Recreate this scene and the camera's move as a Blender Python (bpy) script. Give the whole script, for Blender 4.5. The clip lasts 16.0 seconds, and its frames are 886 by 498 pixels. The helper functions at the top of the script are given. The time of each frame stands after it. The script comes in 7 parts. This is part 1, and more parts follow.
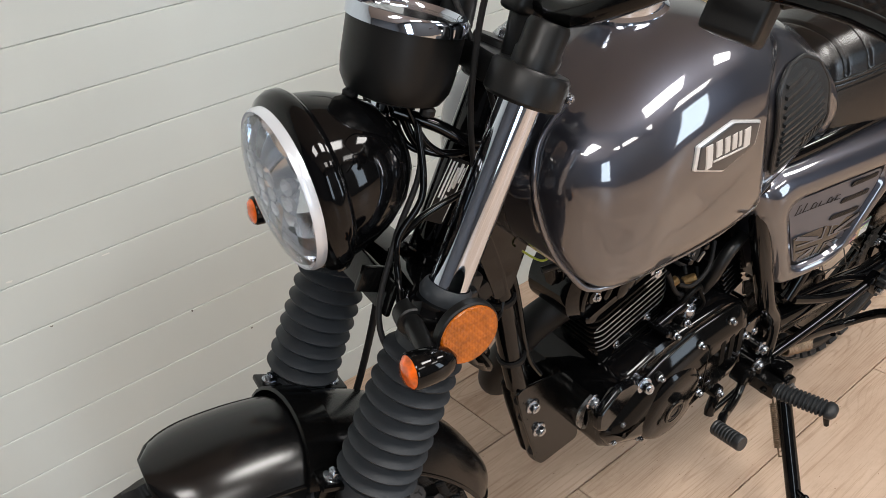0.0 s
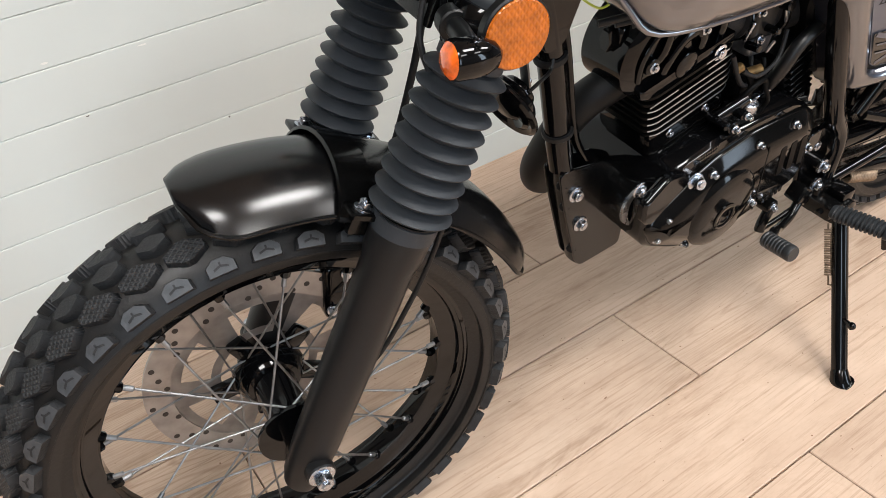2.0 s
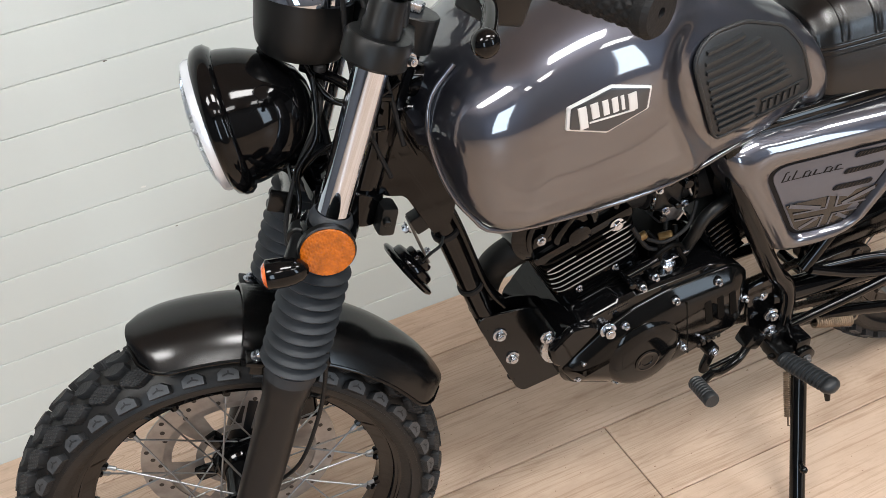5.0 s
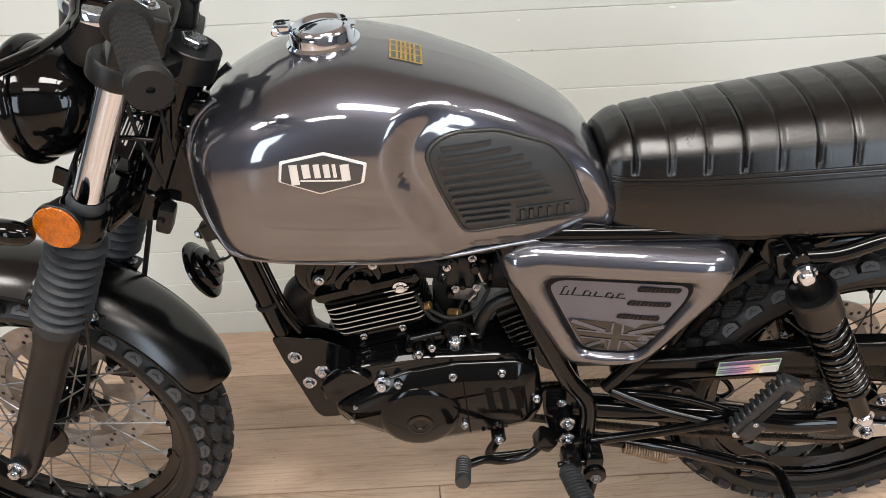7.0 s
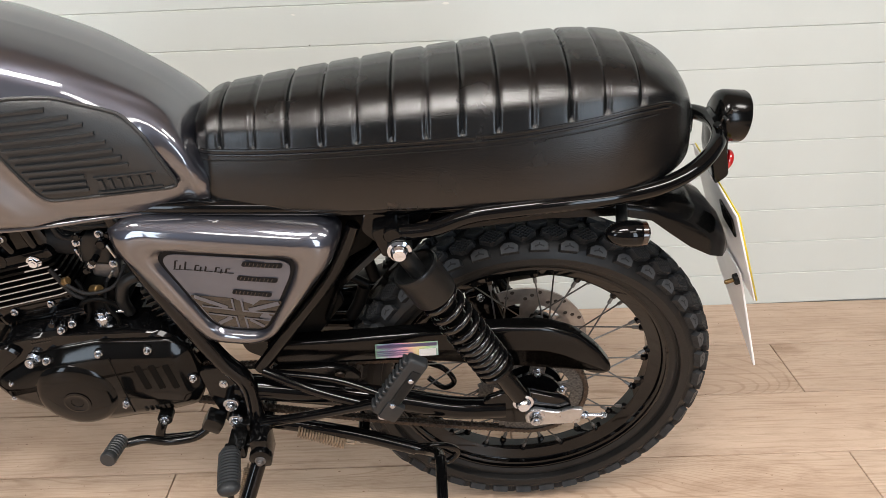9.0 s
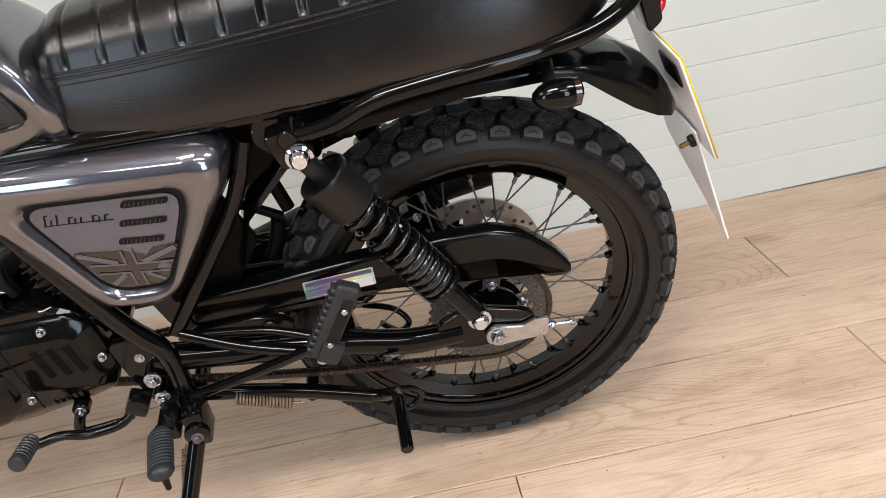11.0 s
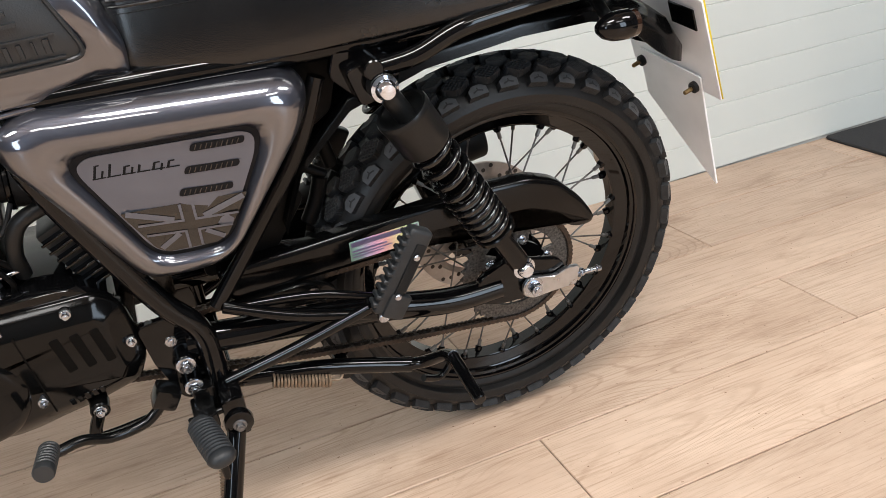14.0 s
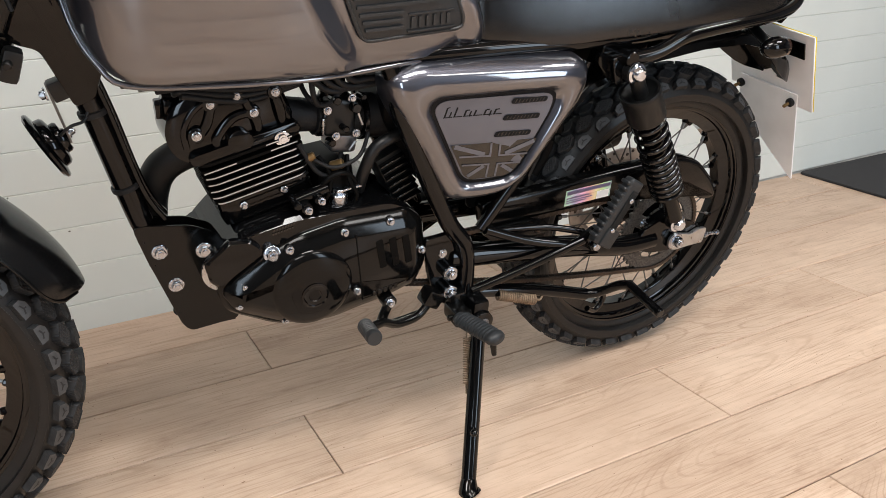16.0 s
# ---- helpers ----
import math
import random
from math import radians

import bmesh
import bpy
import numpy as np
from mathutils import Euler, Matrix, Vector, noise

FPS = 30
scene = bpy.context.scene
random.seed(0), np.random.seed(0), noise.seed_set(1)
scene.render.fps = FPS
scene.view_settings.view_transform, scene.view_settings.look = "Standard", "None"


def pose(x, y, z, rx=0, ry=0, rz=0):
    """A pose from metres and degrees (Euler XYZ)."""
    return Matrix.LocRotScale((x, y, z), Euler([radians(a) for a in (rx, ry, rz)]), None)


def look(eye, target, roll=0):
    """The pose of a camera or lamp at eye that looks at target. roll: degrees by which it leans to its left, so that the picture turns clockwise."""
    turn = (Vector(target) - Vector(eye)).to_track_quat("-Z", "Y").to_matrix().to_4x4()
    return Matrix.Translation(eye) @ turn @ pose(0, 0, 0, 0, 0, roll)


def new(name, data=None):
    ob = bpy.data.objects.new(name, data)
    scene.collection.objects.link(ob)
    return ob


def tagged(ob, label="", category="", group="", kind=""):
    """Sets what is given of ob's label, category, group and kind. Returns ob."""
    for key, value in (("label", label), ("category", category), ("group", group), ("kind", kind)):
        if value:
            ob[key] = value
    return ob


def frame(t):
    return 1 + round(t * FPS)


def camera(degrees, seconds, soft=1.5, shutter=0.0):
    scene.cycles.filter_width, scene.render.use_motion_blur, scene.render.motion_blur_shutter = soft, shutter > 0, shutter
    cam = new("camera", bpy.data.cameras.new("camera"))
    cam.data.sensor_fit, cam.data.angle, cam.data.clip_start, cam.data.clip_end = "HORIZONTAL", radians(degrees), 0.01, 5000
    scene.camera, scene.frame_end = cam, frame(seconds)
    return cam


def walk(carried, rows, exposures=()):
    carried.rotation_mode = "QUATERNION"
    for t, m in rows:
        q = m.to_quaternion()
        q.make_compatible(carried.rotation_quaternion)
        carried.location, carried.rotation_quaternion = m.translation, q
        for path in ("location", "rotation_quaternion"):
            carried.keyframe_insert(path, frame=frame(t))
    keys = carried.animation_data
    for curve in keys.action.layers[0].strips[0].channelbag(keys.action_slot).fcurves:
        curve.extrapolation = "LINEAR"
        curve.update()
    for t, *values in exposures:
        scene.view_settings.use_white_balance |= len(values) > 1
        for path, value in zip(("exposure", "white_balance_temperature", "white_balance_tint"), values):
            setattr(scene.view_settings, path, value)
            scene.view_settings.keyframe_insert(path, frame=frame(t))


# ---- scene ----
cam = camera(58.4, 16.0, 0.35)
PATH = [
    (0, (0.273, 0.816, 1.15), (1.267, 2.263, 0.192), -7.8),
    (0.5, (0.263, 0.82, 1.099), (1.225, 2.249, 0.084), -7.4),
    (1, (0.255, 0.819, 1.059), (1.169, 2.244, -0.006), -7.5),
    (1.5, (0.24, 0.806, 1.026), (1.092, 2.222, -0.1), -7.4),
    (2, (0.235, 0.793, 0.992), (1.047, 2.204, -0.17), -7.2),
    (2.5, (0.24, 0.784, 0.973), (1.01, 2.182, -0.232), -7.2),
    (3, (0.24, 0.78, 0.966), (0.978, 2.165, -0.273), -7.5),
    (3.5, (0.238, 0.769, 0.967), (0.963, 2.147, -0.288), -7.6),
    (4, (0.271, 0.737, 1.038), (0.945, 2.168, -0.187), -11.1),
    (4.5, (0.383, 0.644, 1.126), (0.925, 2.223, 0.025), -14.3),
    (5, (0.529, 0.533, 1.157), (0.957, 2.212, 0.158), -12.3),
    (5.2, (0.581, 0.496, 1.174), (0.958, 2.218, 0.229), -10.9),
    (7.3, (1.101, 0.374, 1.155), (1.14, 2.158, 0.251), -1.5),
    (7.5, (1.15, 0.373, 1.144), (1.181, 2.153, 0.234), -1.6),
    (8, (1.304, 0.352, 1.148), (1.332, 2.141, 0.255), -1.4),
    (8.5, (1.453, 0.331, 1.122), (1.469, 2.121, 0.229), -1.6),
    (9, (1.589, 0.324, 1.095), (1.614, 2.132, 0.241), -1.4),
    (9.2, (1.629, 0.325, 1.081), (1.648, 2.128, 0.215), -1.6),
    (11.3, (1.645, 0.454, 0.875), (1.811, 2.232, -0.026), -13.0),
    (11.5, (1.63, 0.495, 0.839), (1.911, 2.244, -0.09), -13.3),
    (12, (1.603, 0.554, 0.785), (2.044, 2.247, -0.184), -13.8),
    (12.5, (1.582, 0.585, 0.765), (2.079, 2.262, -0.205), -13.5),
    (13, (1.537, 0.575, 0.783), (2.064, 2.252, -0.171), -13.1),
    (13.5, (1.435, 0.506, 0.806), (2.041, 2.208, -0.051), -10.1),
    (14, (1.29, 0.438, 0.824), (1.894, 2.169, 0.022), -8.1),
    (14.5, (1.166, 0.393, 0.835), (1.789, 2.126, 0.055), -7.1),
    (15, (1.002, 0.351, 0.86), (1.706, 2.062, 0.099), -4.5),
    (15.5, (0.835, 0.317, 0.863), (1.633, 1.991, 0.115), -2.7),
    (16, (0.685, 0.32, 0.839), (1.554, 1.971, 0.119), -1.6),
]
EXPO = 0.0
EXPOSURES = [(0.0, EXPO - 0.58, 6500, 10), (1.5, EXPO - 0.22, 6400, 10), (3.0, EXPO, 6150, 10), (4.0, EXPO + 0.03, 5950, 10), (5.0, EXPO - 0.29, 6300, 9), (7.5, EXPO - 0.24, 6650, 11), (9.0, EXPO - 0.25, 6600, 11), (12.5, EXPO - 0.2, 6350, 10), (14.5, EXPO - 0.25, 6400, 10), (16.0, EXPO - 0.28, 6450, 10)]
walk(cam, [(t, look(eye, target, roll)) for t, eye, target, roll in PATH], EXPOSURES)

# ---- world and lights ----
WALL_Y = 2.229
CEIL = 2.75
world = bpy.data.worlds.new("world")
scene.world = world
world.use_nodes = True
wn = world.node_tree
wbg = wn.nodes["Background"]
sky = wn.nodes.new("ShaderNodeTexSky")
sky.sky_type, sky.sun_disc, sky.sun_elevation, sky.sun_rotation = "NISHITA", False, radians(40), radians(200)
wn.links.new(sky.outputs[0], wbg.inputs[0])
wbg.inputs[1].default_value = 0.1


def area_lamp(name, m, sx, sy, watts, colour):
    data = bpy.data.lights.new(name, "AREA")
    data.shape, data.size, data.size_y, data.energy, data.color = "RECTANGLE", sx, sy, watts, colour
    ob = new(name, data)
    ob.matrix_world = m
    return ob


BACK = -2.1
WINDOWS = [(-1.35, 48), (3.0, 48)]
PANELS = [(-0.9, 0.1, 60), (1.3, 0.0, 75), (3.4, 0.1, 60), (0.3, -1.35, 30), (2.6, -1.35, 30)]
for px, py, w in PANELS:
    area_lamp("panel_lamp", pose(px, py, CEIL - 0.035), 1.1, 0.52, w, (1.0, 0.97, 0.93))
for wx, w in WINDOWS:
    area_lamp("shop_window_lamp", pose(wx, BACK + 0.05, 1.35, 90, 0, 0), 0.84, 1.84, w, (0.72, 0.86, 1.0))

# ---- materials ----


def material(name, colour, rough=0.5, metal=0.0, coat=0.0, bump=0.0, scale=200.0, vary=0.0, vscale=8.0, rough_vary=0.0, ior=1.5, coat_rough=0.03, stretch=(1, 1, 1), spec=0.5):
    m = bpy.data.materials.new(name)
    m.use_nodes = True
    nt = m.node_tree
    b = nt.nodes["Principled BSDF"]
    b.inputs["Base Color"].default_value = (*colour, 1)
    b.inputs["Roughness"].default_value = rough
    b.inputs["Metallic"].default_value = metal
    b.inputs["IOR"].default_value = ior
    b.inputs["Coat Weight"].default_value = coat
    b.inputs["Coat Roughness"].default_value = coat_rough
    b.inputs["Specular IOR Level"].default_value = spec
    tc = nt.nodes.new("ShaderNodeTexCoord")
    mp = nt.nodes.new("ShaderNodeMapping")
    mp.inputs["Scale"].default_value = stretch
    nt.links.new(tc.outputs["Object"], mp.inputs[0])
    if vary or rough_vary:
        n = nt.nodes.new("ShaderNodeTexNoise")
        n.inputs["Scale"].default_value, n.inputs["Detail"].default_value = vscale, 6
        nt.links.new(mp.outputs[0], n.inputs["Vector"])
        if vary:
            ramp = nt.nodes.new("ShaderNodeMapRange")
            ramp.inputs["From Min"].default_value, ramp.inputs["From Max"].default_value = 0.3, 0.7
            ramp.inputs["To Min"].default_value, ramp.inputs["To Max"].default_value = 1 - vary, 1 + vary
            nt.links.new(n.outputs["Fac"], ramp.inputs["Value"])
            mix = nt.nodes.new("ShaderNodeVectorMath")
            mix.operation = "SCALE"
            mix.inputs[0].default_value = colour
            nt.links.new(ramp.outputs[0], mix.inputs["Scale"])
            nt.links.new(mix.outputs[0], b.inputs["Base Color"])
        if rough_vary:
            rr = nt.nodes.new("ShaderNodeMapRange")
            rr.inputs["From Min"].default_value, rr.inputs["From Max"].default_value = 0.3, 0.7
            rr.inputs["To Min"].default_value, rr.inputs["To Max"].default_value = max(0.02, rough - rough_vary), rough + rough_vary
            nt.links.new(n.outputs["Fac"], rr.inputs["Value"])
            nt.links.new(rr.outputs[0], b.inputs["Roughness"])
    if bump:
        n2 = nt.nodes.new("ShaderNodeTexNoise")
        n2.inputs["Scale"].default_value, n2.inputs["Detail"].default_value = scale, 4
        nt.links.new(mp.outputs[0], n2.inputs["Vector"])
        bp = nt.nodes.new("ShaderNodeBump")
        bp.inputs["Strength"].default_value, bp.inputs["Distance"].default_value = bump, 0.002
        nt.links.new(n2.outputs["Fac"], bp.inputs["Height"])
        nt.links.new(bp.outputs[0], b.inputs["Normal"])
    return m


def metallic_paint():
    m = material("metallic_grey_paint", (0.058, 0.061, 0.079), 0.38, 0.88, 1.0, 0.02, 3500, coat_rough=0.045)
    m.node_tree.nodes["Principled BSDF"].inputs["Coat IOR"].default_value = 2.2
    return m


def leather():
    m = material("black_vinyl", (0.0020, 0.0020, 0.0022), 0.24, rough_vary=0.05, vscale=14, spec=0.58)
    nt = m.node_tree
    b = nt.nodes["Principled BSDF"]
    tc = nt.nodes.new("ShaderNodeTexCoord")
    v = nt.nodes.new("ShaderNodeTexVoronoi")
    v.inputs["Scale"].default_value = 650
    nt.links.new(tc.outputs["Object"], v.inputs["Vector"])
    n = nt.nodes.new("ShaderNodeTexNoise")
    n.inputs["Scale"].default_value, n.inputs["Detail"].default_value = 26, 5
    mp = nt.nodes.new("ShaderNodeMapping")
    mp.inputs["Rotation"].default_value = (0, 0.6, 0)
    mp.inputs["Scale"].default_value = (1, 1, 0.35)
    nt.links.new(tc.outputs["Object"], mp.inputs[0])
    nt.links.new(mp.outputs[0], n.inputs["Vector"])
    add = nt.nodes.new("ShaderNodeMath")
    add.operation = "MULTIPLY_ADD"
    add.inputs[1].default_value = 3.0
    nt.links.new(n.outputs["Fac"], add.inputs[0])
    nt.links.new(v.outputs["Distance"], add.inputs[2])
    bp = nt.nodes.new("ShaderNodeBump")
    bp.inputs["Strength"].default_value, bp.inputs["Distance"].default_value = 0.10, 0.002
    nt.links.new(add.outputs[0], bp.inputs["Height"])
    nt.links.new(bp.outputs[0], b.inputs["Normal"])
    return m


def wood():
    """Pale oak laminate: nested growth figure, pores, blotches, specks and small knots, shifted plank by plank."""
    m = bpy.data.materials.new("oak_laminate")
    m.use_nodes = True
    nt = m.node_tree
    b = nt.nodes["Principled BSDF"]
    b.inputs["Roughness"].default_value = 0.40
    b.inputs["Specular IOR Level"].default_value = 0.4
    tc = nt.nodes.new("ShaderNodeTexCoord")
    info = nt.nodes.new("ShaderNodeObjectInfo")
    off = nt.nodes.new("ShaderNodeVectorMath")
    off.operation = "MULTIPLY"
    off.inputs[1].default_value = (37.0, 11.0, 5.0)
    nt.links.new(info.outputs["Random"], off.inputs[0])
    add = nt.nodes.new("ShaderNodeVectorMath")
    nt.links.new(tc.outputs["Object"], add.inputs[0])
    nt.links.new(off.outputs[0], add.inputs[1])

    def noise(scale, stretch, detail, rough=0.5, distort=0.0):
        mp = nt.nodes.new("ShaderNodeMapping")
        mp.inputs["Scale"].default_value = stretch
        nt.links.new(add.outputs[0], mp.inputs[0])
        n = nt.nodes.new("ShaderNodeTexNoise")
        n.inputs["Scale"].default_value, n.inputs["Detail"].default_value = scale, detail
        n.inputs["Roughness"].default_value, n.inputs["Distortion"].default_value = rough, distort
        nt.links.new(mp.outputs[0], n.inputs["Vector"])
        return n.outputs["Fac"]

    def ramp(value, *stops):
        r = nt.nodes.new("ShaderNodeValToRGB")
        for i, (p, c) in enumerate(stops):
            e = r.color_ramp.elements[i] if i < 2 else r.color_ramp.elements.new(p)
            e.position, e.color = p, (*c, 1)
        nt.links.new(value, r.inputs[0])
        return r.outputs[0]

    def times(x, y, amount=1.0):
        k = nt.nodes.new("ShaderNodeMix")
        k.data_type, k.blend_type = "RGBA", "MULTIPLY"
        k.inputs["Factor"].default_value = amount
        nt.links.new(x, k.inputs["A"])
        nt.links.new(y, k.inputs["B"])
        return k

    def maths(op, x, y):
        k = nt.nodes.new("ShaderNodeMath")
        k.operation = op
        nt.links.new(x, k.inputs[0])
        if isinstance(y, float):
            k.inputs[1].default_value = y
        else:
            nt.links.new(y, k.inputs[1])
        return k.outputs[0]

    # growth rings are the contours of a slow field stretched along the plank
    field = noise(2.1, (0.42, 2.3, 1.0), 1.2, 0.4, 0.25)
    wobble = noise(30, (0.5, 2.0, 1.0), 3)
    kmap = nt.nodes.new("ShaderNodeMapping")
    kmap.inputs["Scale"].default_value = (1.0, 1.9, 0.0)
    nt.links.new(add.outputs[0], kmap.inputs[0])
    knot = nt.nodes.new("ShaderNodeTexVoronoi")
    knot.inputs["Scale"].default_value = 1.6
    nt.links.new(kmap.outputs[0], knot.inputs["Vector"])
    swirl = ramp(knot.outputs["Distance"], (0.0, (1, 1, 1)), (0.16, (0, 0, 0)))
    level = maths("ADD", maths("ADD", maths("MULTIPLY", field, 430.0), maths("MULTIPLY", wobble, 3.0)), maths("MULTIPLY", swirl, 34.0))
    rings = maths("SINE", level, 0.0)
    figure = ramp(maths("MULTIPLY_ADD", rings, 0.5), (0.0, (0.66, 0.585, 0.515)), (0.20, (1.01, 1.01, 1.01)))
    mask = ramp(noise(2.6, (0.5, 1.5, 1.0), 2), (0.47, (0.05, 0.05, 0.05)), (0.66, (0.58, 0.58, 0.58)))
    tone_a = ramp(noise(4.2, (0.55, 1.8, 1.0), 4, 0.6), (0.28, (0.500, 0.362, 0.266)), (0.70, (0.645, 0.490, 0.375)))
    k = times(tone_a, figure)
    nt.links.new(mask, k.inputs["Factor"])
    base = k.outputs["Result"]
    pores = noise(75, (0.075, 2.6, 1.0), 7, 0.62)
    base = times(base, ramp(pores, (0.36, (0.72, 0.66, 0.605)), (0.49, (1.02, 1.02, 1.02))), 0.62).outputs["Result"]
    mottle = noise(24, (0.55, 1.5, 1.0), 7, 0.72)
    base = times(base, ramp(mottle, (0.33, (0.72, 0.66, 0.60)), (0.56, (1.02, 1.02, 1.03))), 0.34).outputs["Result"]
    smear = noise(7.0, (0.42, 2.0, 1.0), 7, 0.72, 0.5)
    base = times(base, ramp(smear, (0.53, (1, 1, 1)), (0.70, (0.64, 0.565, 0.50))), 0.72).outputs["Result"]
    base = times(base, ramp(knot.outputs["Distance"], (0.010, (0.50, 0.40, 0.32)), (0.034, (1, 1, 1)))).outputs["Result"]
    speck = noise(150, (0.8, 1.0, 1.0), 1)
    base = times(base, ramp(speck, (0.765, (1, 1, 1)), (0.79, (0.45, 0.36, 0.29)))).outputs["Result"]
    tone = nt.nodes.new("ShaderNodeHueSaturation")
    tr = nt.nodes.new("ShaderNodeMapRange")
    tr.inputs["To Min"].default_value, tr.inputs["To Max"].default_value = 0.90, 1.08
    nt.links.new(info.outputs["Random"], tr.inputs["Value"])
    nt.links.new(tr.outputs[0], tone.inputs["Value"])
    nt.links.new(base, tone.inputs["Color"])
    nt.links.new(tone.outputs[0], b.inputs["Base Color"])
    bp = nt.nodes.new("ShaderNodeBump")
    bp.inputs["Strength"].default_value, bp.inputs["Distance"].default_value = 0.25, 0.001
    nt.links.new(pores, bp.inputs["Height"])
    nt.links.new(bp.outputs[0], b.inputs["Normal"])
    return m


def crosshatch(m, period, tip=0, deep=0.0014):
    """Two crossing sets of fine ridges as relief, in the piece's own plane."""
    nt = m.node_tree
    tc = nt.nodes.new("ShaderNodeTexCoord")
    waves = []
    for turn in (35, -35):
        mp = nt.nodes.new("ShaderNodeMapping")
        mp.inputs["Rotation"].default_value = (radians(tip), 0, radians(turn))
        w = nt.nodes.new("ShaderNodeTexWave")
        w.inputs["Scale"].default_value = 0.314 / period
        nt.links.new(tc.outputs["Object"], mp.inputs[0])
        nt.links.new(mp.outputs[0], w.inputs["Vector"])
        waves.append(w)
    low = nt.nodes.new("ShaderNodeMath")
    low.operation = "MINIMUM"
    nt.links.new(waves[0].outputs["Fac"], low.inputs[0])
    nt.links.new(waves[1].outputs["Fac"], low.inputs[1])
    bp = nt.nodes.new("ShaderNodeBump")
    bp.inputs["Strength"].default_value, bp.inputs["Distance"].default_value = 1.0, deep
    nt.links.new(low.outputs[0], bp.inputs["Height"])
    nt.links.new(bp.outputs[0], nt.nodes["Principled BSDF"].inputs["Normal"])


def glass(name, colour, rough=0.0):
    m = bpy.data.materials.new(name)
    m.use_nodes = True
    b = m.node_tree.nodes["Principled BSDF"]
    b.inputs["Base Color"].default_value = (*colour, 1)
    b.inputs["Roughness"].default_value = rough
    b.inputs["Transmission Weight"].default_value = 1.0
    b.inputs["IOR"].default_value = 1.45
    return m


PAINT = metallic_paint()
VINYL = leather()
OAK = wood()
WHITE_WALL = material("painted_planks", (0.618, 0.652, 0.628), 0.46, bump=0.12, scale=45, vary=0.04, vscale=2.6)
GROOVE = material("plank_groove", (0.50, 0.50, 0.48), 0.7, vary=0.15, vscale=12)
FLOOR_GAP = material("dark_floor_joint", (0.085, 0.06, 0.045), 0.8, vary=0.2, vscale=20)
CEILING_PAINT = material("ceiling_tiles", (0.50, 0.405, 0.345), 0.8, bump=0.2, scale=90, vary=0.04)
# dark grey for the unseen walls, so that black and painted parts reflect little
BACK_WALL = material("unseen_wall_dark", (0.105, 0.108, 0.118), 0.7, bump=0.05, scale=80, vary=0.05)
MAT_BLACK = material("entrance_mat", (0.025, 0.025, 0.027), 0.95, bump=0.9, scale=260, vary=0.3, vscale=160)
GLOSS = material("gloss_black_enamel", (0.0018, 0.0018, 0.0020), 0.06, rough_vary=0.03, vscale=30, bump=0.02, scale=60, spec=0.32)
ENAMEL = material("smooth_black_enamel", (0.0020, 0.0020, 0.0020), 0.15, rough_vary=0.03, vscale=20, spec=0.28)
GUARD = material("mudguard_satin", (0.0024, 0.0024, 0.0026), 0.21, rough_vary=0.02, vscale=12, spec=0.5)
PAD_RUBBER = material("knee_pad_rubber", (0.019, 0.0205, 0.022), 0.42, bump=0.15, scale=500, rough_vary=0.05, vscale=25, spec=0.45)
PEG_RUBBER = material("grey_peg_rubber", (0.016, 0.018, 0.020), 0.46, bump=0.15, scale=500, vary=0.2, vscale=60, spec=0.4)
DULL = material("shadowed_black_plastic", (0.002, 0.002, 0.002), 0.45, spec=0.08, vary=0.2, vscale=12)
SATIN = material("satin_black_metal", (0.0024, 0.0024, 0.0024), 0.17, bump=0.03, scale=350, rough_vary=0.04, vscale=18, spec=0.30)
COVER_BLACK = material("polished_black_cover", (0.0022, 0.0022, 0.0022), 0.10, rough_vary=0.03, vscale=25, bump=0.02, scale=120, spec=0.25)
EXHAUST = material("heat_black", (0.006, 0.006, 0.006), 0.5, vary=0.3, vscale=30, spec=0.2)
SPRING = material("spring_enamel", (0.0030, 0.0030, 0.0033), 0.05, rough_vary=0.02, vscale=60, spec=0.6)
RIM_GLOSS = material("rim_enamel", (0.0016, 0.0016, 0.0018), 0.03, rough_vary=0.01, vscale=30, spec=0.42)
MATTE = material("matte_black_plastic", (0.0045, 0.0048, 0.005), 0.40, bump=0.06, scale=900, rough_vary=0.06, vscale=25, spec=0.36)
LOWER = material("anodised_black", (0.0085, 0.0085, 0.0090), 0.38, bump=0.05, scale=500, rough_vary=0.05, vscale=12, spec=0.26)
RUBBER = material("black_rubber", (0.008, 0.008, 0.0085), 0.58, bump=0.3, scale=300, vary=0.25, vscale=40, rough_vary=0.08, spec=0.3)
BOOT = material("grey_black_rubber", (0.024, 0.028, 0.033), 0.52, bump=0.12, scale=300, vary=0.12, vscale=25, spec=0.34)
TYRE = material("tyre_rubber", (0.0085, 0.0081, 0.0079), 0.42, bump=0.2, scale=220, vary=0.3, vscale=18, rough_vary=0.07, spec=0.34)
TREAD = material("tread_rubber", (0.0150, 0.0158, 0.0170), 0.60, bump=0.5, scale=420, vary=0.4, vscale=60, spec=0.38)
HATCHED = material("crosshatched_tread", (0.0160, 0.0168, 0.0182), 0.58, vary=0.4, vscale=60, spec=0.38)
SIPE = material("worn_tread_face", (0.042, 0.0455, 0.050), 0.46, bump=0.2, scale=300, vary=0.35, vscale=80)
CHROME = material("chrome", (0.68, 0.74, 0.84), 0.05, 1.0, rough_vary=0.02, vscale=40)
ZINC = material("zinc_bolt", (0.45, 0.48, 0.53), 0.24, 1.0, vary=0.2, vscale=160, rough_vary=0.1)
SPOKE = material("steel_spoke", (0.29, 0.30, 0.31), 0.42, 1.0, vary=0.25, vscale=60)
DARK_SPOKE = material("dull_grey_spoke", (0.16, 0.155, 0.15), 0.42, 0.9, vary=0.3, vscale=60)
